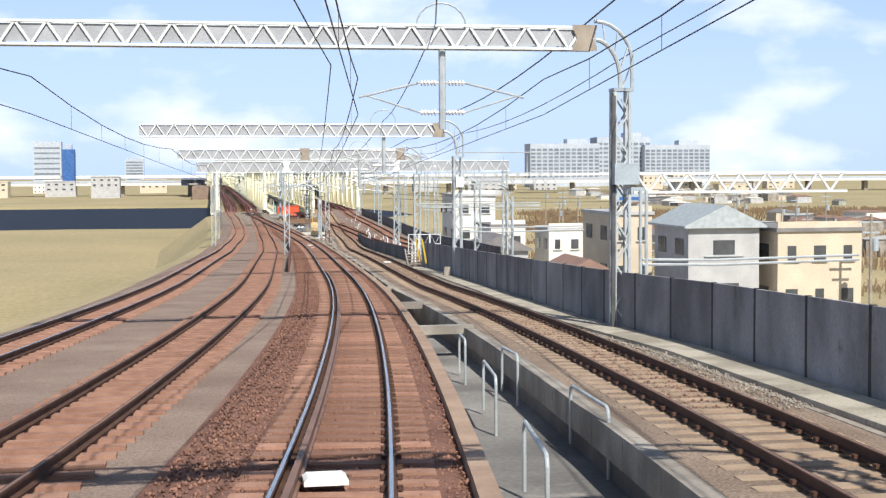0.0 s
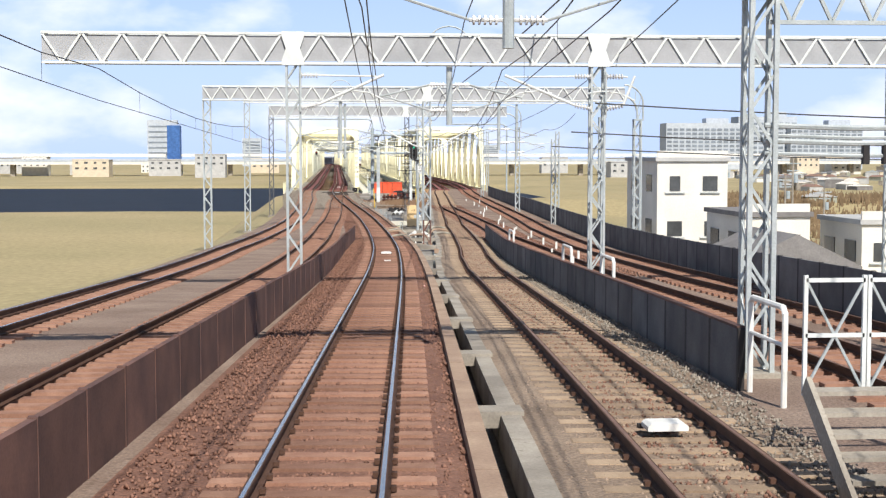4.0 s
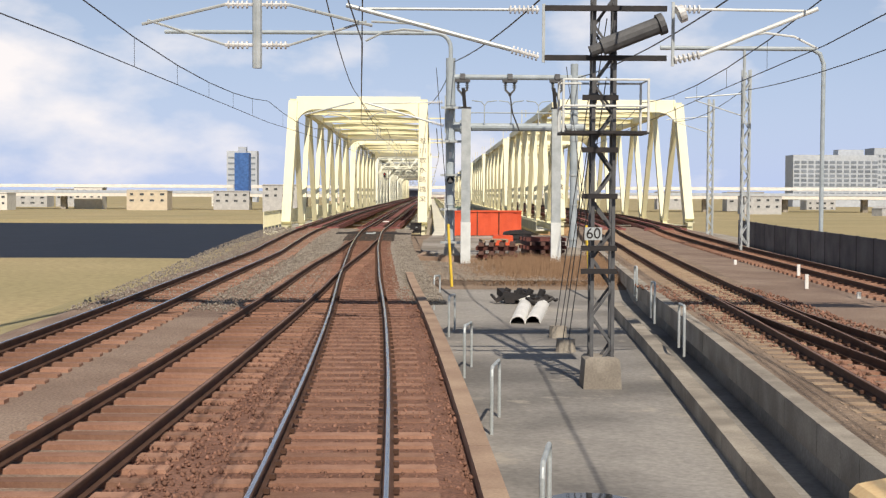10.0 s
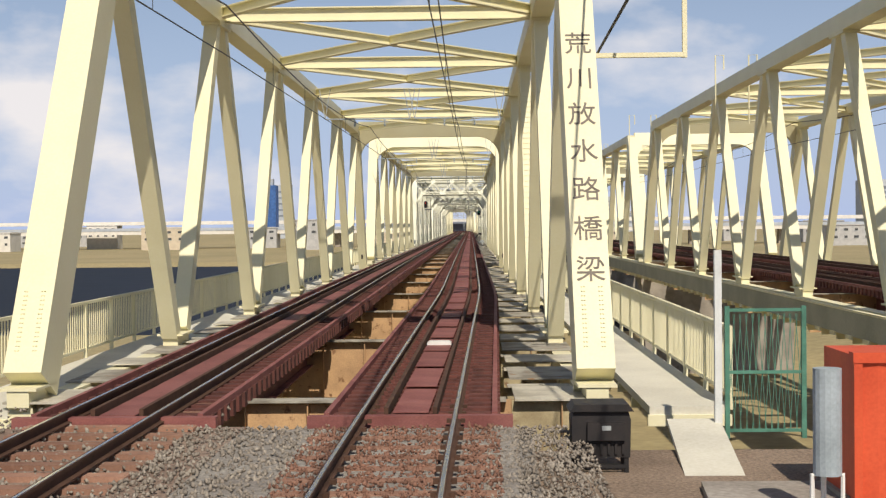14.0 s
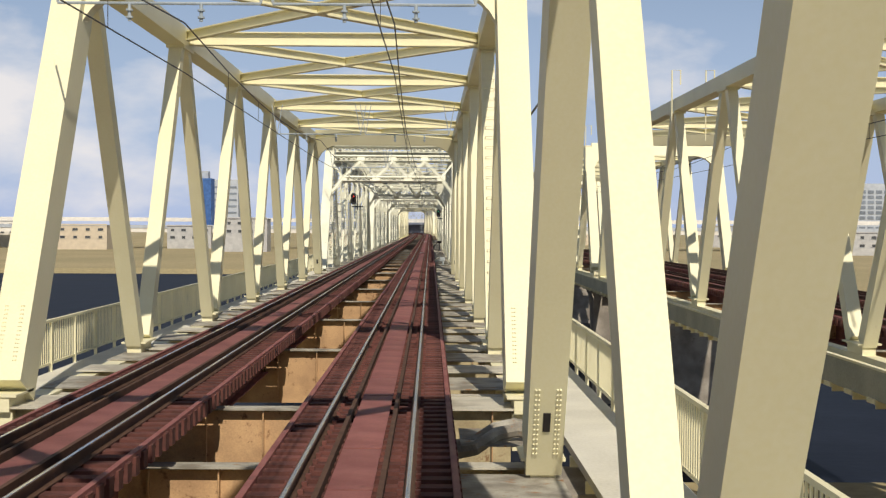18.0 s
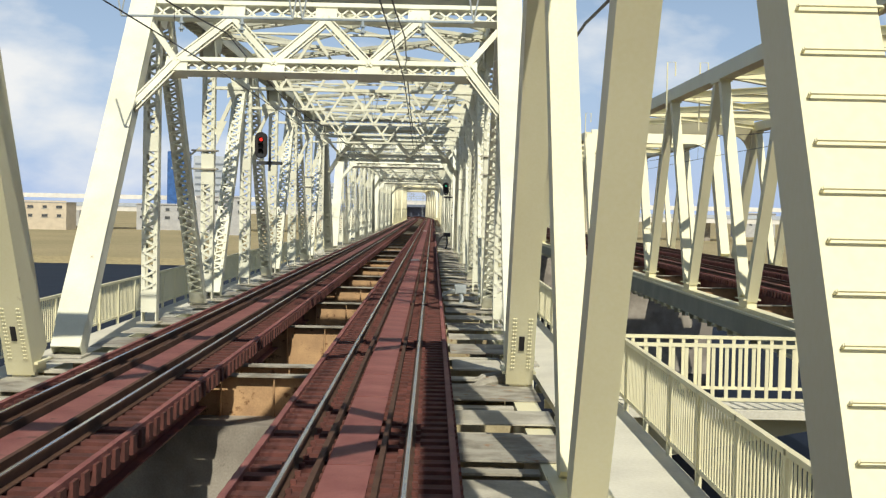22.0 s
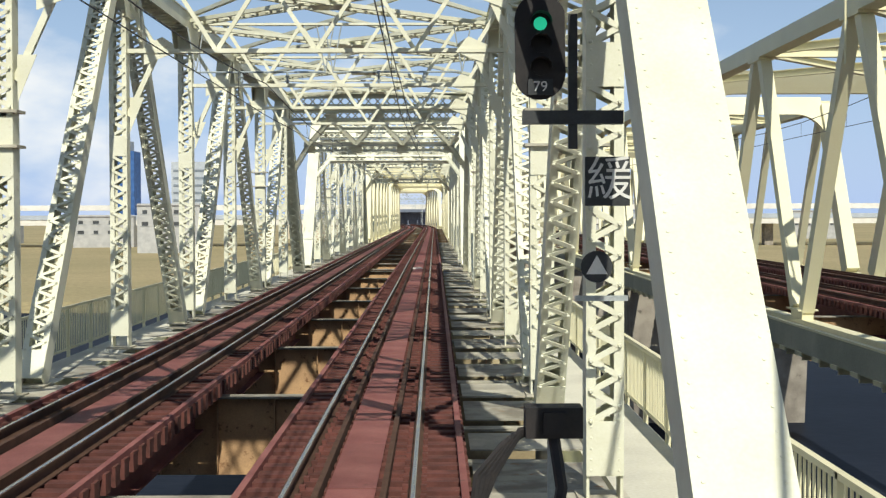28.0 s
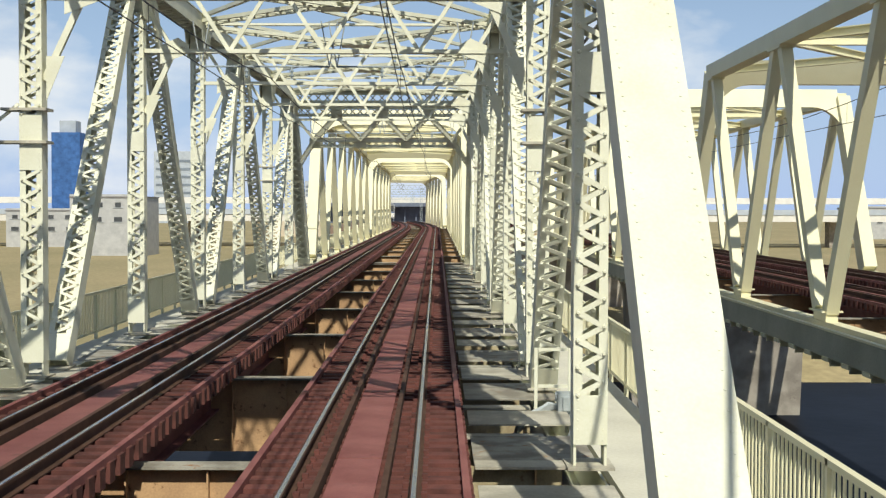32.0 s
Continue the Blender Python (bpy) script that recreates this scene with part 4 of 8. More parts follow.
part("handrail", Shape().box(-0.92, 240, -0.38, 0.12, 452, 0.05), CREAM, w)
ribs = Shape()
for i in range(300):
    ribs.box(-0.45, 15 + i * 1.5, -1.1, 0.85, 0.07, 0.24)
    ribs.box(-0.96, 15 + i * 1.5, -1.05, 0.06, 0.5, 0.10)
part("brackets", ribs, CREAM, w, kind="stuff")
# railed refuge platforms at the piers, between the two bridges
for y in (132.2, 200.7):
    r = thing("refuge_platform", "railed refuge platform on a pier between the bridges", "platform", "refuge platforms", at=(4.05, y, 0))
    part("slab", Shape().box(1.9, 0, -0.9, 3.8, 1.6, 0.14), SLAB, r)
    for yy in (-0.75, 0.75):
        part("handrail", Shape().box(1.9, yy, 0.25, 3.8, 0.06, 0.06), CREAM, r)
        part("lower_rail", Shape().box(1.9, yy, -0.65, 3.8, 0.05, 0.05), CREAM, r)
        for i in range(17):
            part("slat", Shape().box(0.1 + i * 0.225, yy, -0.2, 0.06, 0.03, 0.85), CREAM, r)
    part("bracket", Shape().prism([(0.0, -0.97), (3.8, -0.97), (3.8, -1.15), (0.0, -1.9)], -0.1, 0.1), CREAM, r)

# piers
for y in (2.0, 68.6, 132.2, 200.7, 266.1, 331.0, 392.0, 453.4, 513.0):
    for xc in (XB, XR):
        s = Shape()
        s.prism([(xc - 4.9, -1.2), (xc + 4.9, -1.2), (xc + 4.6, -1.9), (xc + 4.2, -12), (xc - 4.2, -12), (xc - 4.6, -1.9)], y - 1.1, y + 1.1)
        whole("bridge_pier", s, CONCRETE, "weathered concrete river pier carrying the truss spans", "pier", "bridge piers")


# ---------------- deck of the bridge tracks ----------------
def ribbon(line, y0, y1, dx, z, w, h, step=2.5):
    """A long flat bar that follows a track."""
    s = Shape()
    ys = list(np.arange(y0, 40.0, step)) + [40.0, 405.0] + list(np.arange(415.0, y1, 5.0)) + [y1]
    n = len(ys)
    for y in ys:
        x, zz = line(y) + dx, rail_z(y) + z
        s.v += [(x - w / 2, y, zz - h / 2), (x + w / 2, y, zz - h / 2), (x + w / 2, y, zz + h / 2), (x - w / 2, y, zz + h / 2)]
    s.f = [(i * 4 + j, i * 4 + (j + 1) % 4, i * 4 + 4 + (j + 1) % 4, i * 4 + 4 + j) for i in range(n - 1) for j in range(4)] + [(3, 2, 1, 0), tuple(range(4 * n - 4, 4 * n))]
    return s


def deck(line, y0, y1, label):
    t = thing("track_deck", label, "track deck")
    if line is own_line:
        me = Shape().box(0, 0, 0, 0.44, 2.38, 0.012).mesh("centre_plate", OXIDE)
        for i in range(196):
            y = y0 + 1.2 + i * 2.4
            ob = new("centre_plate", me)
            ob.parent = t
            ob.matrix_basis = pose(line(y), y, rail_z(y) - 0.09 + 0.004 * (i % 3), 0, 0, -math.degrees(math.atan2(line(y + 1) - line(y - 1), 2)))
    else:
        part("centre_plate", ribbon(line, y0, y1, 0, -0.09, 0.44, 0.012), OXIDE, t, "oxide-red chequer plate walkway")
    for e in (-1, 1):
        part("guard_rail", ribbon(line, y0, y1, e * 0.30, -0.075, 0.055, 0.13), RAIL_SIDE, t, "rusty inner guard rail")
        part("side_timber", ribbon(line, y0, y1, e * 1.03, -0.12, 0.07, 0.10), OXIDE, t)
    part("end_beam", Shape().box(line(y0), y0 - 0.1, rail_z(y0) - 0.2, 2.5, 0.16, 0.22), OXIDE, t, "oxide-red end beam of the deck")
    return t


DECK_LINES = [own_line, lambda y: along(L2, y), lambda y: along(R1, y), lambda y: along(R2, y)]
decks = [deck(f, 2.1, 514.0, "oxide-red open timber track deck on the bridge") for f in DECK_LINES]


# ---------------- masts, gantries and wires ----------------
def off(y, d):
    return own_x(y) + d


def lattice_mast(s, x, y, z0, z1, w=0.36, leg=0.06, step=0.5):
    for a in (-1, 1):
        for b in (-1, 1):
            s.bar((x + a * w / 2, y + b * w / 2, z0), (x + a * w / 2, y + b * w / 2, z1), leg, leg, up=(0, 1, 0))
    n = int((z1 - z0) / step)
    for i in range(n):
        za, zb = z0 + (z1 - z0) * i / n, z0 + (z1 - z0) * (i + 1) / n
        e = 1 if i % 2 else -1
        for c in (-1, 1):
            s.bar((x - e * w / 2, y + c * w / 2, za), (x + e * w / 2, y + c * w / 2, zb), 0.045, 0.012, up=(0, 1, 0))
            s.bar((x + c * w / 2, y - e * w / 2, za), (x + c * w / 2, y + e * w / 2, zb), 0.012, 0.045, up=(0, 1, 0))


def box_truss(s, x0, x1, y, z, h, w=0.4, step=0.55):
    for b in (-1, 1):
        for c in (-1, 1):
            s.bar((x0, y + b * w / 2, z + c * h / 2), (x1, y + b * w / 2, z + c * h / 2), 0.06, 0.06)
    n = max(2, int((x1 - x0) / (0.66 * h)))
    for i in range(n):
        a, b_ = x0 + (x1 - x0) * i / n, x0 + (x1 - x0) * (i + 1) / n
        e = 1 if i % 2 else -1
        for b in (-1, 1):
            s.bar((a, y + b * w / 2, z - e * h / 2), (b_, y + b * w / 2, z + e * h / 2), 0.03, 0.06)
        for c in (-1, 1):
            s.bar((a, y - e * w / 2, z + c * h / 2), (b_, y + e * w / 2, z + c * h / 2), 0.05, 0.012)


def gantry(y, masts, x0, x1, zlow, zhigh, curved=None, plates=(), steel=None, rusty=None, label="galvanised lattice catenary gantry over the tracks"):
    """masts: offsets of lattice masts; curved: offset of a mast joined to the beam by a bent pipe."""
    z = rail_z(y)
    t = thing("catenary_gantry", label, "gantry", "catenary gantries", at=(own_x(y), y, z))
    s = Shape()
    box_truss(s, x0, x1, 0, (zlow + zhigh) / 2, zhigh - zlow)
    beam = part("beam", s, GALV_PALE, t)
    part("beam_cover", Shape().box((x0 + x1) / 2, -0.155, (zlow + zhigh) / 2, x1 - x0, 0.01, zhigh - zlow - 0.12), WEB_GREY, beam, "grey web sheet")
    for px in plates:
        zl, zh = zlow - 0.05, zhigh + 0.05
        bow = [(-0.19, 0.5), (-0.30, 0.15), (-0.30, 0.0), (0.30, 0.0), (0.30, 0.15), (0.19, 0.5), (0.30, 0.85), (0.30, 1.0), (-0.30, 1.0), (-0.30, 0.85)]
        plate = Shape()
        plate.add([(px + u, yy, zl + (zh - zl) * q) for yy in (-0.25, -0.235) for u, q in bow], [(0, 1, 2, 3, 4, 5), (0, 5, 6, 7, 8, 9), (15, 14, 13, 12, 11, 10), (19, 18, 17, 16, 15, 10)] + [(i, (i + 1) % 10, 10 + (i + 1) % 10, 10 + i) for i in range(10)])
        part("joint_plate", plate, TAN_PLATE if y < -150 else GALV_PALE, beam)
    for m in masts:
        s = Shape()
        low_end = 1.1 if m == rusty else -1.2
        lattice_mast(s, m, 0, low_end, zlow + 0.1)
        k = part("mast", s, steel or GALV, t)
        if m == rusty:
            s = Shape()
            lattice_mast(s, m, 0, -0.16, 1.1)
            part("mast_foot", s, PANEL_RUST, k, "rust-red primed foot of the mast")
            continue
        part("foot", Shape().prism([(m - 0.36, -1.3), (m + 0.36, -1.3), (m + 0.3, -0.45), (m + 0.24, -0.4), (m - 0.24, -0.4), (m - 0.3, -0.45)], -0.34, 0.34), CONCRETE, k, "concrete foot")
    if curved is not None:
        s = Shape()
        lattice_mast(s, curved, 0, -1.2, zlow - 1.0, 0.36, 0.07)
        k = part("mast", s, GALV, t)
        part("foot", Shape().prism([(curved - 0.38, -1.3), (curved + 0.38, -1.3), (curved + 0.3, -0.15), (curved - 0.3, -0.15)], -0.34, 0.34), CONCRETE, k, "concrete foot")
        r = max(0.5, curved - x1)
        zb = zlow - 1.0
        pts = [(curved, 0, zb)] + [(curved - r + r * math.cos(a), 0, zlow + 0.25 - 1.0 + math.sin(a)) for a in [math.pi / 2 * i / 7 for i in range(8)]]
        part("bent_pipe", Shape().path(pts, 0.06, 8), GALV, t)
        outer = [(u + 0.3 * (u - (curved - r)) / r, 0.0, w + (zhigh - zlow) * 0.85) for u, _, w in pts]
        part("bent_pipe", Shape().path([(curved + 0.3, 0, zb)] + outer, 0.05, 8), GALV, t)
        for q0, q1 in zip(pts[::2], outer[1::2]):
            part("strap", Shape().bar(q0, q1, 0.03, 0.05, up=(0, 1, 0)), GALV, t)
        part("cap_plate", Shape().box(curved, 0, zb + 0.03, 0.45, 0.45, 0.08), GREY_PAINT, t)
    return t


def ribbed_insulator(p, q, parent, count=7):
    p, q = Vector(p), Vector(q)
    s = Shape().tube(p, q, 0.028, 6)
    for i in range(count):
        m = p.lerp(q, (i + 0.5) / count)
        s.tube(m - (q - p).normalized() * 0.014, m + (q - p).normalized() * 0.014, 0.075, 10)
    part("insulator", s, PORCELAIN, parent, "ribbed white insulator")


def cantilever(t, xm, xw, z=4.85):
    """Hinged tube arms from a mast at xm out to the wire at xw."""
    e = 1 if xw > xm else -1
    a, b = xm + e * 0.2, xm + e * 0.68
    part("cantilever_tube", Shape().tube((b, -0.25, z + 0.1), (xw, -0.25, z + 0.9), 0.038, 8), GALV_PALE, t)
    part("cantilever_tube", Shape().tube((b, -0.25, z + 0.88), (xw - e * 0.2, -0.25, z + 0.86), 0.024, 8), GALV_PALE, t)
    ribbed_insulator((a, -0.25, z), (b, -0.25, z + 0.1), t, 6)
    ribbed_insulator((a, -0.25, z + 0.88), (b, -0.25, z + 0.88), t, 6)
    part("registration_arm", Shape().path([(xw - e * 1.3, -0.25, z + 0.42), (xw - e * 0.9, -0.25, z + 0.48), (xw - e * 0.4, -0.25, z + 0.42), (xw, -0.25, z + 0.22)], 0.02, 6), GALV_PALE, t)
    part("hinge_bracket", Shape().bar((a, -0.25, z - 0.1), (a, -0.25, z + 1.0), 0.05, 0.05), GALV, t)


def drop_support(t, x, ztop, zbot=4.6, arms=(-1, 1), reach=2.0):
    """A pipe hung under a beam, with bracket arms and insulators that hold the wires."""
    s = Shape().tube((x, 0, ztop), (x, 0, zbot - 0.2), 0.085, 8)
    p = part("drop_post", s, GALV, t)
    for e in arms:
        part("bracket_arm", Shape().tube((x + e * 0.55, 0, zbot + 0.9), (x + e * reach, 0, zbot + 0.55), 0.028, 6).tube((x + e * 0.55, 0, zbot + 0.2), (x + e * (reach - 0.1), 0, zbot + 0.62), 0.022, 6), GALV, p)
        for zz in (zbot + 0.9, zbot + 0.2):
            ins = Shape()
            ins.tube((x + e * 0.08, 0, zz), (x + e * 0.56, 0, zz), 0.03, 6)
            for i in range(5):
                ins.tube((x + e * (0.16 + i * 0.08), 0, zz), (x + e * (0.19 + i * 0.08), 0, zz), 0.07, 8)
            part("insulator", ins, PORCELAIN, p, "ribbed white insulator")
    loop = [(x + 0.6 * math.cos(math.pi * i / 10), 0.1, ztop + 0.55 + 0.55 * math.sin(math.pi * i / 10)) for i in range(11)]
    part("cable_loop", Shape().path([(loop[0][0], 0.1, ztop)] + loop + [(loop[-1][0], 0.1, ztop)], 0.022, 5), GALV, p)


g = gantry(-207.8, (), -9.0, 5.9, 6.62, 7.14, curved=6.56, plates=(5.6,))
drop_support(g, 2.15, 6.6, 4.9)
part("switch_box", Shape().box(6.6, -0.3, 3.6, 0.62, 0.3, 0.5), GREY_PAINT, g, "grey riveted junction box")
s = Shape()
for zz in (3.15, 3.62):
    s.bar((6.9, 0, zz), (12.5, 0, zz), 0.07, 0.06)
for i in range(16):
    s.bar((6.95 + 0.34 * i, 0, 3.15 if i % 2 else 3.62), (7.29 + 0.34 * i, 0, 3.62 if i % 2 else 3.15), 0.05, 0.05)
part("side_truss", s, GALV_PALE, g, "open zigzag truss to the outer mast")
for xx in (7.05, 7.2):
    part("cable_riser", Shape().tube((xx, -0.1, -1.2), (xx, -0.1, 3.2), 0.045, 8), GALV, g)
for zz in (1.5, 1.38):
    part("cable_pipe", Shape().path([(7.1, -0.1, zz), (9.0, -0.1, zz - 0.04), (13.0, 0.3, zz)], 0.035, 6), GALV, g)
part("leg_conduit", Shape().tube((6.33, -0.2, -1.2), (6.33, -0.2, 5.5), 0.06, 8), MAST_DARK, g, "dark conduit along the mast")
g = gantry(-232.0, (), -9.0, 5.9, 6.62, 7.14, curved=6.9)
g = gantry(-176.5, (), -9.0, 5.05, 6.45, 7.03, curved=5.7, plates=(4.8,))
drop_support(g, 2.2, 6.6, 4.9)
part("switch_box", Shape().box(5.75, -0.3, 4.3, 0.36, 0.25, 0.5), GALV_PALE, g, "pale junction box")
part("lamp_pole", Shape().tube((5.6, 0, 5.7), (10.5, 0, 5.68), 0.03, 6), GALV, g)
s = Shape()
for zz in (4.2, 4.7):
    s.bar((5.9, 0, zz), (10.5, 0, zz), 0.07, 0.06)
for i in range(17):
    s.bar((5.95 + 0.27 * i, 0, 4.2 if i % 2 else 4.7), (6.22 + 0.27 * i, 0, 4.7 if i % 2 else 4.2), 0.05, 0.05)
part("side_truss", s, GALV, g, "open zigzag truss to the outer mast")
for xx in (6.76, 7.95, 9.1):
    part("spike", Shape().tube((xx, 0, 4.7), (xx, 0, 5.55), 0.03, 6, 0.008), GALV, g)
s = Shape()
lattice_mast(s, 8.3, 0.3, -1.2, 3.6, 0.27)
part("mast", s, GALV, g)
part("bent_pipe", Shape().path([(7.75 + 0.55 * math.cos(a), 0.3, 3.6 + 0.55 * math.sin(a)) for a in [math.pi / 2 * i / 6 for i in range(7)]], 0.045, 8), GALV, g)
for i, zz in enumerate((2.15, 1.95)):
    part("cable_pipe", Shape().path([(5.8, -0.1, zz), (7.5, -0.1, zz - 0.05), (12.0, 0.3, zz - 0.02)], 0.035, 6), GALV, g)
g = gantry(-155.0, (), -9.0, 4.95, 6.25, 6.88, curved=5.85, plates=(-1.2, 4.8))
drop_support(g, 2.2, 6.3, 4.7)
# light open truss carried on to the outer mast, with a lamp pole and cable run above the fence
s = Shape()
for zz in (4.9, 5.5):
    s.bar((6.0, 0, zz), (9.6, 0, zz), 0.07, 0.06)
for i in range(12):
    s.bar((6.0 + 0.3 * i, 0, 4.9 if i % 2 else 5.5), (6.3 + 0.3 * i, 0, 5.5 if i % 2 else 4.9), 0.05, 0.05)
part("side_truss", s, GALV, g, "open zigzag truss to the outer mast")
s = Shape()
lattice_mast(s, 9.75, 0, -1.2, 4.6)
part("mast", s, GALV, g)
part("bent_pipe", Shape().path([(9.2 + 0.55 * math.cos(a), 0, 4.5 + 0.45 * math.sin(a)) for a in [math.pi / 2 * i / 6 for i in range(7)]], 0.045, 8), GALV, g)
part("lamp_pole", Shape().tube((5.9, 0, 5.92), (8.45, 0, 5.86), 0.03, 6), GALV, g)
part("lamp", Shape().tube((7.0, 0, 5.86), (7.0, 0, 5.74), 0.05, 10, 0.12).tube((7.0, 0, 5.74), (7.0, 0, 5.7), 0.12, 10), GALV_PALE, g, "pale bell lamp")
for i, zz in enumerate((3.42, 3.28, 3.2, 3.02)):
    part("cable_pipe", Shape().path([(5.9, -0.1, zz), (7.2, -0.1, zz - 0.04), (8.6, -0.1, zz - 0.03), (14.0, 0.6, zz - 0.02)], 0.028 if i % 2 else 0.04, 6), GALV, g)
for xx in (7.4, 7.7, 8.6):
    part("pipe_clamp", Shape().box(xx, -0.1, 3.0, 0.09, 0.1, 0.28), BLACK, g)
g = gantry(-137.0, (-2.35, 6.0, 14.5), -9.0, 14.8, 6.05, 6.85, plates=(-2.35, 6.0))
drop_support(g, 1.9, 6.0, 4.6)
cantilever(g, -2.35, 0.1)
cantilever(g, 6.0, 3.4)
cantilever(g, 6.0, 7.0)
g = gantry(-104.0, (2.25, -9.0), -9.2, 12.6, 7.26, 7.96, curved=13.3, plates=(2.25,), rusty=2.25)
drop_support(g, 6.0, 7.2, 4.9)
drop_support(g, -2.2, 7.2, 4.9)
cantilever(g, 2.25, 0.05)
cantilever(g, 2.25, 4.4)
g = gantry(-80.3, (3.25, -8.6), -8.8, 15.2, 8.38, 9.2, curved=16.0, plates=(3.25,))
drop_support(g, 10.0, 8.3, 4.8)
drop_support(g, -1.9, 8.3, 4.8)
cantilever(g, 3.25, 0.1)
cantilever(g, 3.25, 5.7)
part("white_box", Shape().box(3.26, -0.26, 3.63, 0.2, 0.12, 0.34), WHITE, g)
part("marker_plate", Shape().box(3.13, -0.26, -0.2, 0.12, 0.03, 0.18), WHITE, g)
part("horn_loudspeaker", Shape().tube((3.25, -0.7, 0.42), (3.2, -0.3, 0.62), 0.15, 14, 0.05).tube((3.2, -0.3, 0.62), (3.2, -0.22, 0.66), 0.05, 10), WHITE, g, "white horn loudspeaker")
part("speaker_box", Shape().box(3.16, -0.3, 0.78, 0.16, 0.12, 0.14), BLUE_SHEET, g, "small blue box")
g = gantry(-54.0, (4.33, -7.6), -7.8, 13.2, 8.27, 9.17, curved=14.2, plates=(4.2,), steel=MAST_DARK)
drop_support(g, -1.7, 8.2, 4.8)
for z in (1.1, 1.5, 2.4, 3.2, 4.1):
    part("step_bar", Shape().box(4.25, -0.3, z, 0.62, 0.07, 0.09), BLACK, g)
for z in (4.78, 5.63):
    part("cross_arm", Shape().box(4.33, -0.3, z, 2.1, 0.09, 0.09), BLACK, g)
part("tension_insulator", Shape().tube((4.25, -0.45, 4.95), (5.2, -0.5, 5.32), 0.15, 12).tube((5.2, -0.5, 5.32), (5.3, -0.5, 5.36), 0.19, 12).tube((4.05, -0.45, 4.87), (4.25, -0.45, 4.95), 0.1, 10), MAST_DARK, g, "thick dark tension insulator")
cantilever(g, 5.3, 8.0, 4.75)
part("platform", Shape().box(4.33, 0.0, 3.5, 1.5, 0.9, 0.05), BLACK, g, "dark maintenance platform")
for zz in (3.95, 4.4):
    part("platform_rail", Shape().path([(3.6, -0.44, zz), (5.06, -0.44, zz), (5.06, 0.44, zz), (3.6, 0.44, zz), (3.6, -0.44, zz)], 0.02, 6), GALV_PALE, g)
for xx in (3.6, 5.06):
    for yy in (-0.44, 0.44):
        part("platform_post", Shape().tube((xx, yy, 3.5), (xx, yy, 4.42), 0.022, 6), GALV_PALE, g)
part("insulator_disc", Shape().tube((5.55, -0.5, 5.5), (5.65, -0.5, 5.54), 0.15, 14), PORCELAIN, g)


part("cantilever_tube", Shape().tube((-0.13, -0.3, 5.66), (2.7, -0.3, 4.92), 0.04, 8), GALV, g)
part("cantilever_tube", Shape().tube((0.2, -0.3, 5.6), (2.65, -0.3, 5.6), 0.025, 8), GALV, g)
ribbed_insulator((2.7, -0.3, 4.92), (3.18, -0.3, 4.79), g)
ribbed_insulator((2.65, -0.3, 5.6), (3.18, -0.3, 5.6), g)
part("hinge_bracket", Shape().bar((3.26, -0.3, 4.7), (3.26, -0.3, 5.7), 0.05, 0.05), GALV, g)
part("registration_arm", Shape().path([(0.2, -0.3, 5.05), (0.5, -0.3, 5.2), (0.85, -0.3, 5.25), (1.2, -0.3, 5.22)], 0.02, 6).tube((0.3, -0.3, 5.38), (1.3, -0.3, 5.34), 0.02, 6), GALV, g)

# far masts by the second bridge
for dx, y, h in ((16.2, -20.0, 7.5), (18.2, -52.0, 7.0), (13.5, -75.0, 6.0), (19.5, 2.0, 7.5)):
    t = thing("catenary_mast", "slender galvanised lattice catenary mast", "mast", "single masts", at=(off(y, dx), y, rail_z(y)))
    s = Shape()
    lattice_mast(s, 0, 0, -1.0, h, 0.3)
    part("mast", s, GALV, t)
    part("cross_arm", Shape().tube((0, 0, h - 1.0), (-2.6, 0, h - 1.2), 0.03).tube((0, 0, h - 2.0), (-2.2, 0, h - 1.3), 0.025), GALV, t)


def wire(name, points, r, label, group="overhead wires"):
    return whole(name, Shape().path(points, r, 5), WIRE, label, "wire", group)


SUPPORTS = [-300, -260, -232, -207.8, -176.5, -155, -137, -104, -80.3, -54, -23, 8.5]
SUPPORTS += [8.5 + 32 * i for i in range(1, 16)]


def overhead(line, y_end=489):
    """Contact wire, messenger wire and droppers above one track."""
    t = thing("overhead_line", "catenary wires hung over the railway track", "overhead line", "overhead lines")
    contact, messenger = Shape(), Shape()
    ys = [y for y in SUPPORTS if y <= y_end]
    for n, (a, b) in enumerate(zip(ys, ys[1:])):
        za, zb = 0.13 * (1 if n % 2 else -1), 0.13 * (-1 if n % 2 else 1)
        k = max(2, int((b - a) / 5))
        prev = None
        for i in range(k + 1):
            u = i / k
            y = a + (b - a) * u
            x = (line(a) + za) * (1 - u) + (line(b) + zb) * u
            zc = rail_z(a) * (1 - u) + rail_z(b) * u + 5.05
            zm = zc + 0.85 - 2.4 * u * (1 - u) * min(1.0, (b - a) / 45)
            if prev:
                contact.tube(prev[0], (x, y, zc), 0.011, 5)
                messenger.tube(prev[1], (x, y, zm), 0.014, 5)
            if 0 < i < k:
                d = Shape().tube((x, y, zc), (x, y, zm), 0.006, 4)
                part("dropper", d, WIRE, t)
            prev = ((x, y, zc), (x, y, zm))
    part("contact_wire", contact, WIRE, t)
    part("messenger_wire", messenger, WIRE, t)


overhead(own_line)
overhead(lambda y: along(R1, y))
overhead(lambda y: along(L2, y))


def sagging(pts, sag, n=8):
    out = []
    for a, b in zip(pts, pts[1:]):
        a, b = Vector(a), Vector(b)
        for i in range(n):
            u = i / n
            q = a.lerp(b, u)
            q.z -= sag * 4 * u * (1 - u)
            out.append(q)
    return out + [Vector(pts[-1])]


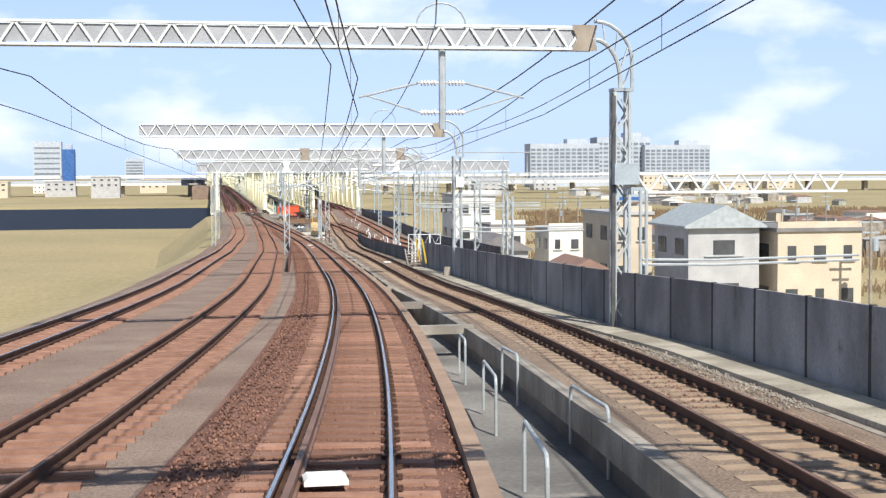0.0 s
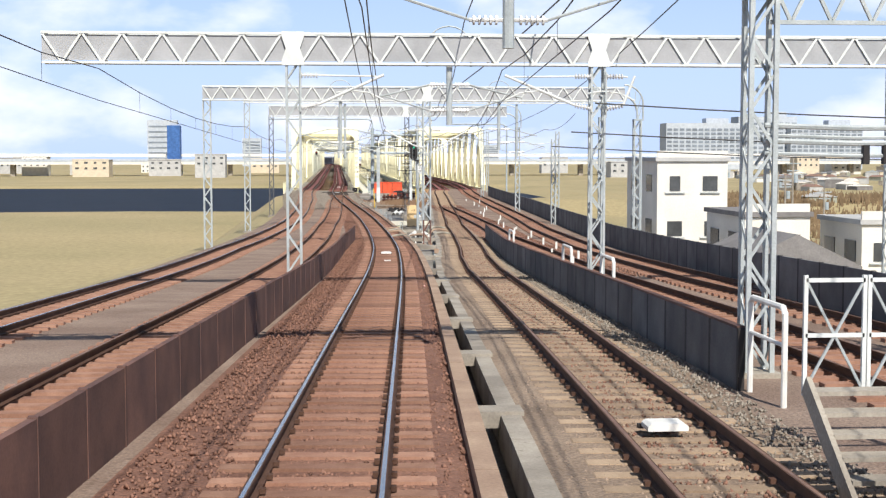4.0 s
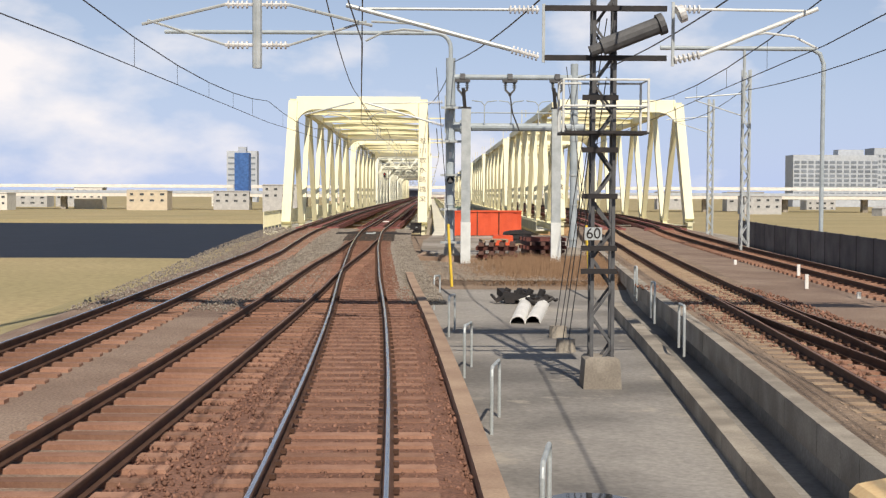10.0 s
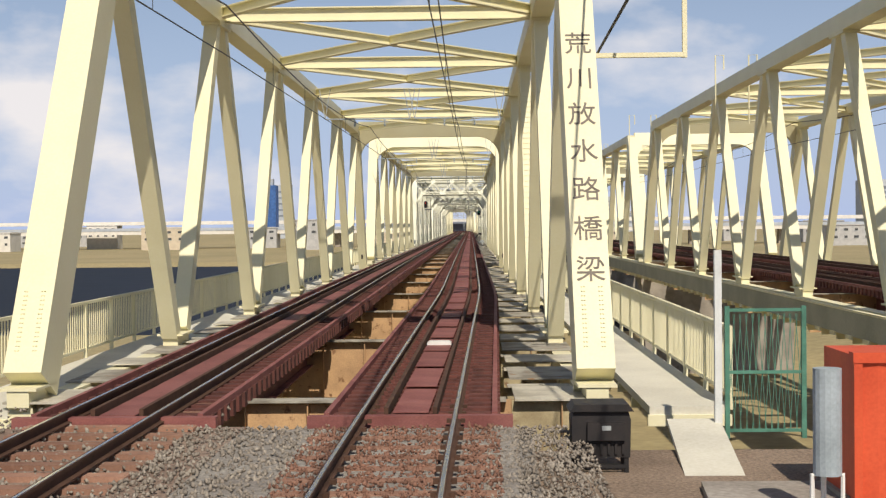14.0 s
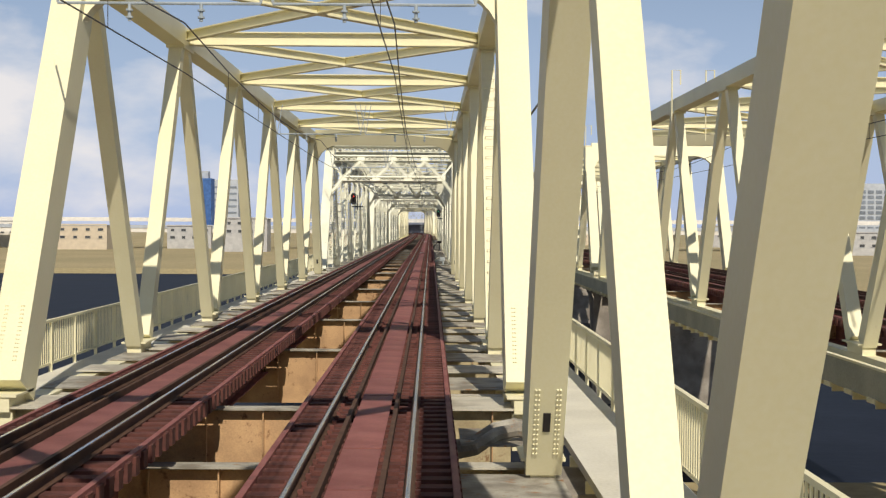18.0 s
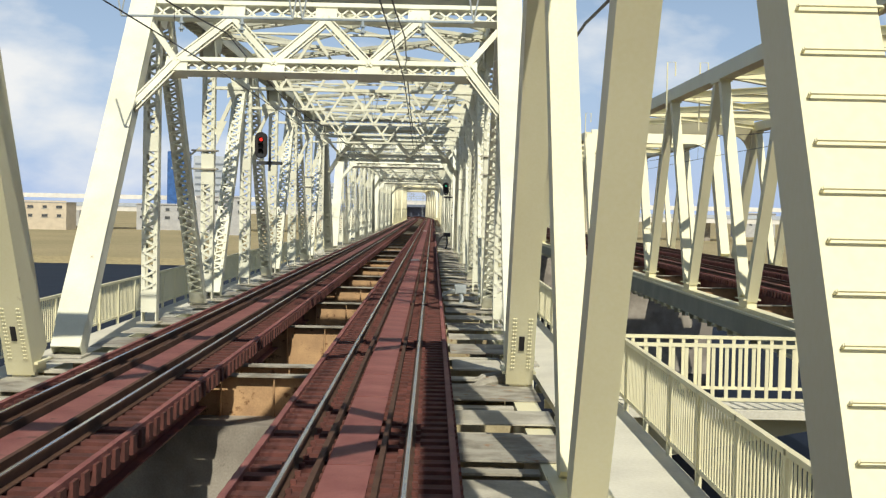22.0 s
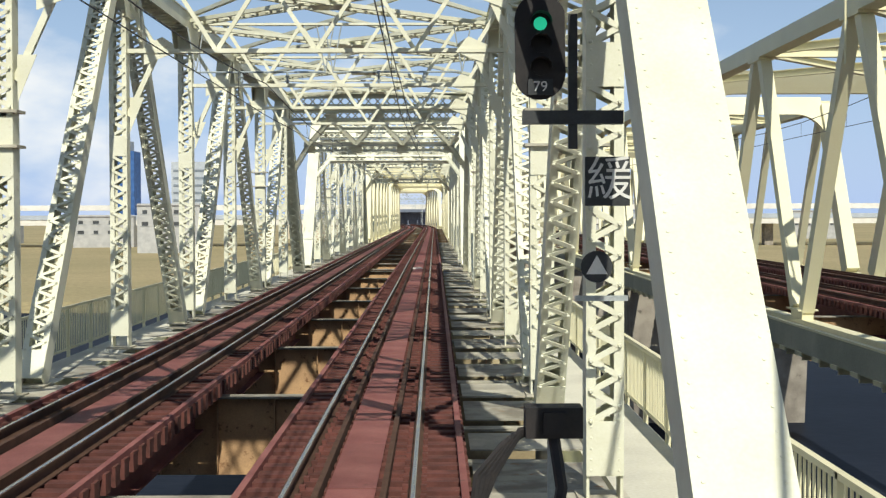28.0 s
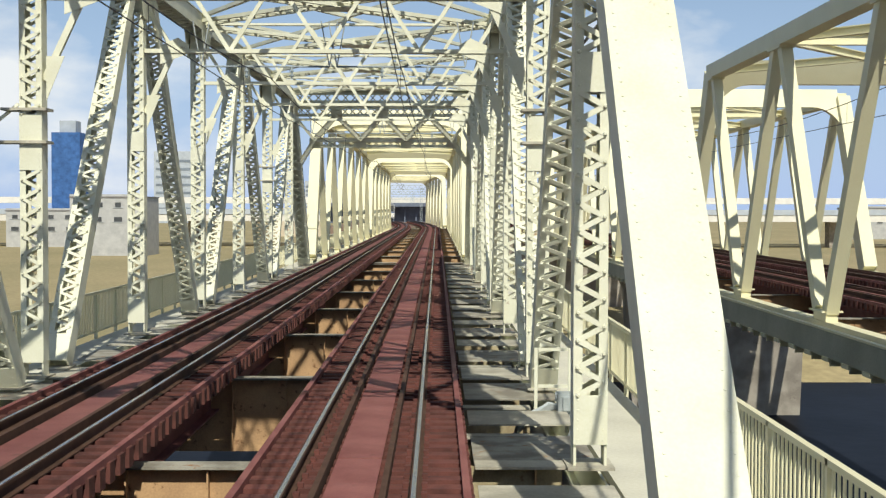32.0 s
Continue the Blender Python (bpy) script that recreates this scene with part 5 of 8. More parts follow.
def feeder(dx_rows, dz, r, sag=0.35):
    pts = [(off(y, dx), y, rail_z(y) + dz) for y, dx in dx_rows]
    wire("feeder_cable", sagging(pts, sag), r, "dark feeder cable strung along the masts")


feeder([(-262, 7.4), (-207.8, 6.0), (-176.5, 5.2), (-155, 5.3), (-104, 3.0), (-80.3, 4.0), (-54, 4.9), (-23, 3.6), (10, 2.7)], 7.5, 0.022)
feeder([(-262, 8.3), (-207.8, 6.9), (-176.5, 6.0), (-155, 6.1), (-104, 8.0), (-54, 9.0)], 6.6, 0.014)
feeder([(-262, 1.2), (-207.8, 2.0), (-176.5, 2.2), (-137, 2.3), (-104, 3.2), (-80.3, 4.0)], 7.2, 0.016)
feeder([(-262, -0.4), (-207.8, -0.5), (-155, -0.3), (-104, -0.6), (-80.3, -0.7), (-54, -0.6), (-23, -0.3), (9, 0.2)], 6.2, 0.014)
feeder([(-104, 6.2), (-80.3, 7.0), (-54, 8.0), (-23, 8.6), (12, 11.0)], 6.9, 0.02)
feeder([(-104, 10.0), (-80.3, 12.0), (-54, 13.0), (-20, 16.0), (12, 19.0)], 6.6, 0.016)
feeder([(8, 3.3), (70, 3.5), (134, 3.5), (201, 3.5), (267, 3.5), (333, 3.5), (460, 3.5)], 5.9, 0.03, 0.5)
for i, z in enumerate((4.1, 4.5, 5.2)):
    wire("cross_cable", sagging([(off(-130 - i, 5.5), -130.0 - i * 4, rail_z(-130) + z), (off(-130, 30), -128.0 - i * 4, rail_z(-130) + z - 0.4)], 0.25), 0.02, "cable crossing from the line to the town")

# ---------------- walls and fences ----------------


def panel_wall(name, rows, z0, z1, pitch, mat, label, post_mat=None, cap=None, thick=0.08):
    """A fence of upright panels with posts between: rows of (y, offset)."""
    t = thing(name, label, "fence")
    ys, ds = [r[0] for r in rows], [r[1] for r in rows]
    n = int((ys[-1] - ys[0]) / pitch)
    for i in range(n):
        a = ys[0] + (ys[-1] - ys[0]) * i / n
        b = ys[0] + (ys[-1] - ys[0]) * (i + 1) / n
        pa = Vector((off(a, np.interp(a, ys, ds)), a, rail_z(a)))
        pb = Vector((off(b, np.interp(b, ys, ds)), b, rail_z(b)))
        u = (pb - pa).normalized()
        s = Shape().bar(pa + u * 0.04 + Vector((0, 0, (z0 + z1) / 2)), pb - u * 0.04 + Vector((0, 0, (z0 + z1) / 2)), thick, z1 - z0)
        part("panel", s, mat, t)
        part("post", Shape().box(pa.x, pa.y, pa.z + (z0 + z1) / 2, 0.09, 0.09, z1 - z0 + 0.03), post_mat or mat, t)
        if cap:
            part("cap", Shape().bar(pa + Vector((0, 0, z1 + 0.02)), pb + Vector((0, 0, z1 + 0.02)), thick + 0.03, 0.035), cap, t)
    return t


panel_wall("trackside_wall", WALL_ROWS, -0.35, 1.2, 2.5, PANEL_GREY, "stained grey concrete panel wall along the railway", BLACK)
panel_wall("trackside_fence", [(-156.5, 5.25), (-128, 4.98), (-117, 5.02), (-106.6, 5.44), (-97.4, 5.99)], -0.3, 0.62, 1.6, PANEL_DARK, "low dark panel fence with a red top edge between the tracks", BLACK, PANEL_RUST)
panel_wall("boundary_fence", [(-165, 9.6), (-127, 10.8), (-106, 11.6), (-91, 12.95), (-59, 15.3), (-32, 17.05), (-12, 18.0)], -0.5, 0.88, 1.9, PANEL_DARK, "dark grey boundary fence beside the outer track", BLACK)
panel_wall("trackside_fence", [(-168, -2.3), (-140, -2.1), (-111, -1.98), (-98, -1.5)], -0.3, 0.62, 1.6, PANEL_RUST, "low rust-brown panel fence beside the main track")

for y in (-119.5, -137.5, -144.7, -158.0):
    f_ = thing("white_frame", "white tube frame standing behind the low fence", "frame", "white fence frames", at=(off(y, float(np.interp(y, [-156.5, -128, -117], [5.25, 4.98, 5.02])) + 0.18), y, rail_z(y) - 0.3))
    part("tube", Shape().path([(0, 0, 0), (0, 0, 1.25), (0, 0.08, 1.32), (0, 1.3, 1.32), (0, 1.38, 1.25), (0, 1.38, 0)], 0.04, 8), WHITE, f_)
    part("cross_tube", Shape().tube((0, 0, 0.85), (0, 1.38, 0.85), 0.03, 8), WHITE, f_)

# concrete edge strips
for name, rows, w, h, mat, label in (
    ("trough_kerb", [(-298, 1.5), (-36, 1.5)], 0.22, 0.34, CONCRETE_TAN, "rust-tinted concrete kerb along the ballast edge"),
    ("cable_trough", [(-262, 9.2), (-240, 7.45), (-214, 6.2), (-206, 5.35), (-195, 4.92), (-177, 4.6), (-164.5, 4.3)], 0.12, 0.12, CONCRETE, "concrete edging strip of the walking path"),
):
    s = Shape()
    ys = [r[0] for r in rows]
    y = ys[0]
    while y < ys[-1]:
        b = min(y + 2.0, ys[-1])
        s.bar((off(y, np.interp(y, ys, [r[1] for r in rows])), y, rail_z(y) - 0.27), (off(b, np.interp(b, ys, [r[1] for r in rows])), b - 0.02, rail_z(b) - 0.27), w, h)
        y = b
    whole(name, s, mat, label, "kerb", kind="structure")
s = Shape()
for y in np.arange(-298, -12, 2.0):
    if along(R1, y) - own_x(y) - 1.5 > 1.95:
        s.bar((along(R1, y) - 1.55, y, rail_z(y) - 0.4), (along(R1, y + 2) - 1.55, y + 1.98, rail_z(y + 2) - 0.4), 0.24, 0.42)
for y in np.arange(-76, -40, 2.0):
    s.bar((along(R1, y) - 2.35, y, rail_z(y) - 0.82), (along(R1, y + 2) - 2.35, y + 1.98, rail_z(y + 2) - 0.82), 0.28, 0.3)
whole("trough_wall", s, CONCRETE, "concrete trough wall beside the second track", "kerb", kind="structure")

for y in (-206.2, -196.2, -185.8, -176.0, -165.0, -158.2, -152.3, -146.0, -139.0, -132.0, -125.7, -115.6, -105.9, -97.0):
    w = along(R1, y) - own_x(y) - 1.45
    b = whole("trough_beam", Shape().box(off(y, (1.5 + w) / 2), y, rail_z(y) - 0.24, w - 1.4, 0.42, 0.2), CONCRETE, "weathered concrete cross beam over the drain trough", "beam", "trough cross beams")
b = thing("walkway_beam", "white-topped concrete beam across the yard", "beam")
part("slab", Shape().box(off(-67.5, 3.4), -67.5, rail_z(-67.5) - 0.47, 4.3, 0.5, 0.3), SLAB, b)


def handrail(x, y, z, length=1.5, h=0.95, turn=0.0):
    t = thing("handrail", "bent white steel tube handrail at the trough edge", "handrail", "tube handrails", at=(x, y, z), turn=turn)
    pts = [(0, 0, 0), (0, 0, h - 0.12), (0, 0.04, h - 0.04), (0, 0.12, h), (0, length - 0.12, h - 0.06), (0, length - 0.03, h - 0.11), (0, length, h - 0.2), (0, length, 0)]
    part("tube", Shape().path(pts, 0.027, 8), GALV, t)
    return t


for y, d in ((-226.1, 2.22), (-218.8, 2.31), (-212.0, 2.33), (-222.75, 3.47), (-215.45, 3.05)):
    handrail(off(y, d), y, rail_z(y) - 0.95, length=2.4 if d > 3.2 or y < -218 else 1.7, turn=-math.degrees(math.atan2(own_x(y + 2) - own_x(y - 2), 4)) + (4 if d > 3 else 0))
for y, d in ((-77.5, 2.05), (-65.5, 1.98), (-58.7, 2.03), (-53.0, 2.0), (-46.3, 2.11), (-39.4, 2.12), (-52.4, 6.17), (-46.3, 6.9), (-40.0, 7.75), (-67.6, 4.95)):
    handrail(off(y, d), y, rail_z(y) - (0.95 if d < 6 else 0.62), turn=-math.degrees(math.atan2(own_x(y + 2) - own_x(y - 2), 4)) - (9 if y > -100 else 2))

# rain water standing in the yard and the drain
for y, d, sx, sy in ((-77.0, 2.85, 1.7, 9.0), (-86, 2.6, 0.9, 3.0), (-63.5, 2.8, 1.7, 2.2)):
    s = Shape()
    rng = random.Random(int(-y))
    ring = [(off(y, d) + sx / 2 * math.cos(a) * rng.uniform(0.85, 1.05), y + sy / 2 * math.sin(a) * rng.uniform(0.9, 1.05)) for a in [2 * math.pi * i / 20 for i in range(20)]]
    s.prism(ring, rail_z(y) - 0.96, rail_z(y) - 0.936, "z")
    whole("puddle", s, POOL, "still rain water lying on the concrete yard", "puddle", "puddles", kind="")


# ---------------- lineside equipment ----------------
def writing(text, size, mat, at, turn, parent, name="lettering", bold=0.0):
    cu = bpy.data.curves.new(name, "FONT")
    cu.body, cu.size, cu.extrude, cu.align_x, cu.align_y = text, size, 0.004, "CENTER", "CENTER"
    cu.offset = bold
    ob = new(name, cu)
    me = bpy.data.meshes.new_from_object(ob.evaluated_get(bpy.context.evaluated_depsgraph_get()))
    bpy.data.objects.remove(ob)
    bpy.data.curves.remove(cu)
    me.materials.clear()
    me.materials.append(mat)
    o = new(name, me)
    o.parent = parent
    o.matrix_basis = pose(*at, *turn)
    return o


# beige relay cabinet on its plinth
y = -71.4
c = thing("relay_cabinet", "beige steel relay cabinet on a concrete plinth", "cabinet", at=(off(y, 3.36), y, rail_z(y) - 0.62))
part("plinth", Shape().prism([(-0.95, -0.33), (0.85, -0.33), (0.85, -0.02), (0.8, 0.06), (-0.9, 0.06), (-0.95, -0.02)], -0.42, 0.5), CONCRETE, c)
part("base_frame", Shape().box(0, 0.05, 0.075, 0.94, 0.66, 0.03), RAIL_SIDE, c)
part("body", Shape().prism([(-0.44, 0.07), (0.44, 0.07), (0.44, 1.6), (0.40, 1.64), (0.1, 1.7), (-0.1, 1.7), (-0.40, 1.64), (-0.44, 1.6)], -0.25, 0.35), CABINET, c)
d = part("door", Shape().box(0, -0.262, 0.82, 0.80, 0.02, 1.42), CABINET, c)
part("handle", Shape().box(0.25, -0.29, 0.85, 0.16, 0.03, 0.025).tube((0.33, -0.27, 0.85), (0.33, -0.31, 0.85), 0.025), RAIL_SIDE, d)
part("hinge", Shape().tube((0.41, -0.28, 1.2), (0.41, -0.28, 1.3), 0.018), RAIL_SIDE, d)
part("hinge", Shape().tube((0.41, -0.28, 0.3), (0.41, -0.28, 0.4), 0.018), RAIL_SIDE, d)
part("foot_plate", Shape().box(0, -0.27, 0.14, 0.26, 0.01, 0.02), RAIL_SIDE, d)
writing("C24", 0.17, RAIL_SIDE, (0.0, -0.276, 1.3), (90, 0, 0), d)

# colour-light signal on a tube post
y = -86.4
c = thing("railway_signal", "dark oval colour-light signal showing green on a grey tube post", "signal", at=(off(y, 2.72), y, rail_z(y) - 1.15))
part("post", Shape().tube((0, 0, 0), (0, 0, 5.7), 0.085, 12), GALV, c)
part("foot", Shape().prism([(-0.36, 0.1), (0.36, 0.1), (0.33, 0.86), (-0.33, 0.86)], -0.3, 0.3).tube((0, 0, 0.86), (0, 0, 1.0), 0.17, 12), CONCRETE, c)
b_ = thing("junction_box", "black ribbed junction box beside the signal foot", "box", at=(off(-87.5, 2.68), -87.5, rail_z(-87.5) - 0.95))
part("case", Shape().prism([(-0.3, 0.0), (0.3, 0.0), (0.3, 0.42), (0.24, 0.5), (-0.24, 0.5), (-0.3, 0.42)], -0.22, 0.22), BLACK, b_)
part("lid", Shape().box(0, 0, 0.515, 0.5, 0.46, 0.03), BLACK, b_)
for i in range(5):
    part("rib", Shape().box(-0.22 + 0.11 * i, -0.235, 0.2, 0.03, 0.03, 0.34), BLACK, b_)
part("door_catch", Shape().box(0.1, -0.235, 0.42, 0.08, 0.02, 0.04), GALV, b_)


def signal_head(parent, x, yy, z, lens, w=0.21, h=0.42, shade=True):
    out = [(x + w * math.cos(a), z + h * math.sin(a)) for a in [2 * math.pi * i / 24 for i in range(24)]]
    out = [(u, z + (0.62 * h if w_ > z else -0.62 * h) + (w_ - z) * 0.55) for u, w_ in out]
    hd = part("head", Shape().prism(out, yy - 0.03, yy + 0.03), BLACK, parent)
    part("backbox", Shape().box(x, yy + 0.12, z, 0.26, 0.2, 0.8), BLACK, hd)
    for i, zz in enumerate((0.5 * h, 0.0, -0.5 * h)):
        hood = Shape()
        for k in range(9):
            a0, a1 = math.pi * k / 9, math.pi * (k + 1) / 9
            p0, p1 = (x + 0.095 * math.cos(a0), z + zz + 0.095 * math.sin(a0)), (x + 0.095 * math.cos(a1), z + zz + 0.095 * math.sin(a1))
            hood.add([(p0[0], yy - 0.03, p0[1]), (p1[0], yy - 0.03, p1[1]), (p1[0], yy - 0.2, p1[1]), (p0[0], yy - 0.2, p0[1])], [(0, 1, 2, 3)])
        part("hood", hood, BLACK, hd)
        part("lens", Shape().tube((x, yy - 0.03, z + zz), (x, yy - 0.045, z + zz), 0.06, 14), lens if i == 0 else BLACK, hd, "lit signal lens" if i == 0 else "")
    return hd


signal_head(c, -0.27, -0.2, 6.12, GREEN_LAMP, 0.25, 0.5)
part("platform", Shape().box(0.1, 0, 5.55, 0.9, 0.5, 0.04), BLACK, c)
for e in (-0.33, 0.52):
    part("guard", Shape().path([(e, -0.25, 5.55), (e, -0.25, 6.3), (e, 0.25, 6.3), (e, 0.25, 5.55)], 0.015, 5), GALV, c)
part("number_plate", Shape().box(-0.1, -0.24, 5.5, 0.3, 0.02, 0.1), SIGN_DARK, c)
part("ladder", Shape().path([(0.3, 0.1, 0), (0.3, 0.1, 5.5)], 0.015, 5).path([(0.3, 0.35, 0), (0.3, 0.35, 5.5)], 0.015, 5), GALV, c)
part("cable_box", Shape().box(-0.18, -0.12, 1.9, 0.14, 0.12, 0.2), GALV, c)
pl = part("number_board", Shape().box(0.13, -0.12, 4.97, 0.23, 0.02, 0.40), WHITE, c)
writing("3", 0.22, SIGN_DARK, (0.13, -0.134, 5.05), (90, 0, 0), pl)
part("bar", Shape().box(0.13, -0.134, 4.85, 0.15, 0.008, 0.05), SIGN_DARK, pl)

# white stop boards
y = -91.6
for d, lean in ((2.28, -1), (2.72, 1)):
    c = thing("marker_board", "white Y-shaped track marker board on a concrete block", "sign", "white marker boards", at=(off(y, d), y, rail_z(y) - 0.80))
    part("post", Shape().box(0, 0, 0.42, 0.09, 0.05, 0.84), WHITE, c)
    part("board", Shape().bar((lean * -0.02, -0.04, 0.78), (lean * 0.5, -0.04, 0.42), 0.03, 0.2, up=(0, 0, 1)), WHITE, c)
    writing("15", 0.16, SIGN_DARK, (lean * 0.25, -0.058, 0.595), (90, lean * 34.7, 0), c)
whole("concrete_block", Shape().box(off(y, 2.45), y + 0.15, rail_z(y) - 0.89, 0.95, 0.6, 0.3), CONCRETE, "rough concrete block under the marker boards", "block")

# thick hoses bent over the trough edges
rng = random.Random(5)
for k, (yy, d, e) in enumerate(((-94.5, 1.45, 1), (-89.1, 1.35, 1), (-86.5, 1.5, 1), (-84.2, 1.4, 1), (-91.6, 3.75, -1), (-86.8, 3.9, -1), (-82.8, 4.1, -1), (-94.0, 2.5, 1))):
    x, z = off(yy, d), rail_z(yy)
    pts = [(x - e * 0.7, yy + 0.2, z - 0.17), (x - e * 0.2, yy + 0.1, z - 0.08), (x + e * 0.15, yy, z - 0.1), (x + e * 0.42, yy - 0.2, z - 0.3), (x + e * 0.55, yy - 0.7, z - 0.7), (x + e * 0.6, yy - 1.6, z - 0.9), (x + e * 0.62, yy - 2.6 - rng.random(), z - 0.91)]
    whole("cable_hose", Shape().path(pts, 0.065, 8), CONCRETE_TAN if k % 2 else BEAM_TOP, "thick dusty cable hose bent over the trough edge", "hose", "trough hoses")
# terminal boxes
y = -112.5
c = thing("track_box", "white-fronted terminal box on posts in the drain trough", "terminal box", at=(off(y, 2.3), y, rail_z(y) - 0.95))
for e in (-0.1, 0.1):
    part("post", Shape().box(e, 0, 0.4, 0.05, 0.05, 0.8), GALV, c)
part("box", Shape().box(0, -0.03, 0.86, 0.2, 0.14, 0.2), CONCRETE_TAN, c)
part("box", Shape().box(0, -0.03, 0.62, 0.24, 0.12, 0.16), GALV_PALE, c)
for y, d in ((-114.4, 0.0), (-226.5, -0.1), (-160, 3.7), (10.5, 0.0), (174, -0.02), (257.6, -0.02)):
    t = thing("track_transponder", "flat white transponder box between the rails", "transponder", "track transponders", at=(off(y, d) if d < 1 else along(R1, y), y, rail_z(y) - 0.1))
    part("case", Shape().prism([(-0.22, 0), (0.22, 0), (0.22, 0.05), (0.18, 0.08), (-0.18, 0.08), (-0.22, 0.05)], -0.16, 0.16), WHITE, t)
    part("bracket", Shape().box(0, 0.22, -0.01, 0.5, 0.06, 0.05), BLACK, t)
y = -119.8
t = thing("marker_plate", "small white square plate lying between the rails", "marker", at=(off(y, 0.05), y, rail_z(y) - 0.12))
part("plate", Shape().box(0, 0, 0, 0.24, 0.3, 0.03), WHITE, t)
part("bar", Shape().box(0, 0, 0.017, 0.12, 0.16, 0.004), SIGN_DARK, t)

# small white stakes by the outer tracks
rng = random.Random(7)
for i in range(22):
    y = -128 + i * 4.6
    d = float(np.interp(y, [-128, -60, -24], [7.2, 10.3, 14.0])) + rng.uniform(-0.5, 0.8)
    whole("marker_stake", Shape().box(off(y, d), y, rail_z(y) - 0.02, 0.09, 0.07, 0.4 if i % 3 else 0.16), WHITE, "short white marker stake in the ballast", "stake", "white marker stakes")

# steps up to the wall, with gate, fence and yellow bars
y = -163.6
c = thing("steel_stair", "grey steel stair leading up over the wall", "stair", at=(off(y, 4.45), y, rail_z(y) - 0.3))
for i in range(6):
    part("tread", Shape().box(0.45, 0.1 + i * 0.22, 0.15 * (i + 1), 0.8, 0.24, 0.04), CONCRETE, c)
for e in (-0.42, 0.42):
    part("stringer", Shape().bar((0.45 + e, 0, 0.02), (0.45 + e, 1.3, 0.95), 0.05, 0.2), CONCRETE, c)
c = thing("mesh_gate", "grey steel mesh gate beside the stair", "gate", at=(off(y, 5.75), y + 2.4, rail_z(y) + 0.35))
for k in range(3):
    s = Shape()
    x0 = -0.9 + k * 0.65
    for zz in (0.05, 0.6, 1.15):
        s.bar((x0, 0, zz), (x0 + 0.6, 0, zz), 0.04, 0.04)
    for xx in (x0, x0 + 0.6):
        s.bar((xx, 0, 0), (xx, 0, 1.2), 0.04, 0.04)
    part("gate_frame", s, GALV_PALE, c)
    part("mesh_panel", Shape().bar((x0 + 0.02, 0, 0.08), (x0 + 0.58, 0, 1.12), 0.025, 0.025).bar((x0 + 0.58, 0, 0.08), (x0 + 0.02, 0, 1.12), 0.025, 0.025), GALV, c)
for k, (dx, yy) in enumerate(((5.12, -164.6), (5.2, -167.4))):
    whole("guard_bar", Shape().bar((off(yy, dx) - 0.06, yy, rail_z(yy) + 0.1), (off(yy, dx) - 0.28, yy + 0.1, rail_z(yy) + 1.42), 0.09, 0.07), YELLOW, "yellow steel guard bar leaning at the wall", "bar", "yellow guard bars")
whole("cable_box", Shape().box(off(-176.3, 5.2), -176.3, rail_z(-176.3) + 0.06, 0.3, 0.3, 0.4), CONCRETE, "pale concrete box at the mast foot", "box")

# yard before the bridges: pipe gantry with disconnectors
y = -23.0
c = thing("switch_gantry", "grey pipe gantry with disconnector switches and white posts", "gantry", at=(own_x(y), y, rail_z(y) - 0.55))
for d, h, w in ((3.47, 8.2, 0.19), (8.45, 8.0, 0.15)):
    p = part("pipe_post", Shape().tube((d, 0, 0), (d, 0, h), w, 14), GREY_PAINT, c)
    for z in (0.9, 2.3, 3.5, 4.9, 5.6, 6.3):
        part("clamp", Shape().tube((d, 0, z), (d, 0, z + 0.07), w + 0.025, 14), GALV, p)
    part("foot", Shape().tube((d, 0, -0.3), (d, 0, 0.28), 0.46, 18, 0.43), CONCRETE_TAN, p, "round concrete foot")
    part("foot_cap", Shape().tube((d, 0, 0.28), (d, 0, 0.36), 0.48, 8, 0.46).tube((d, 0, 0.36), (d, 0, 0.62), 0.4, 8, w + 0.02), CONCRETE, p, "faceted pale cap on the foot")
    part("flange", Shape().tube((d, 0, 0.22), (d, 0, 0.5), 0.3, 14, w), GREY_PAINT, p)
for d in (4.06, 7.6):
    wp = part("white_post", Shape().box(d, -1.6, 3.05, 0.36, 0.24, 6.1), GALV, c, "pale square steel post")
    part("sleeve", Shape().box(d, -1.6, 0.85, 0.385, 0.265, 1.6), GALV_PALE, wp, "paler painted foot of the post")
    part("cap", Shape().box(d, -1.6, 6.12, 0.40, 0.28, 0.05).tube((d - 0.05, -1.6, 6.1), (d - 0.12, -1.6, 6.9), 0.07, 8), BLACK, wp, "dark cable gland on the post top")
for z in (0.82, 2.14, 3.50, 4.83, 6.17):
    part("link_arm", Shape().box(3.62, -0.85, z, 1.1, 0.08, 0.09).box(3.47, -0.45, z, 0.36, 0.9, 0.07), GALV, c)
part("cross_pipe", Shape().tube((3.47, 0, 5.45), (8.9, 0, 5.45), 0.16, 12), GREY_PAINT, c)
part("pipe_flange", Shape().tube((3.85, 0, 5.45), (3.93, 0, 5.45), 0.27, 14).tube((3.62, 0, 5.45), (3.85, 0, 5.45), 0.2, 12), GREY_PAINT, c)
part("cross_pipe", Shape().tube((3.3, 0, 7.45), (8.9, 0, 7.45), 0.11, 10), GREY_PAINT, c)
part("cable_bar", Shape().tube((4.2, -0.2, 6.01), (8.6, -0.2, 6.01), 0.025, 6), GREY_PAINT, c)
for d in (4.83, 5.9, 7.0):
    part("cable_fork", Shape().path([(d - 0.5, -0.2, 6.5), (d - 0.12, -0.2, 6.45), (d, -0.2, 6.3), (d, -0.2, 5.6)], 0.022, 6).path([(d + 0.5, -0.2, 6.5), (d + 0.12, -0.2, 6.45), (d, -0.2, 6.3)], 0.022, 6), GREY_PAINT, c)
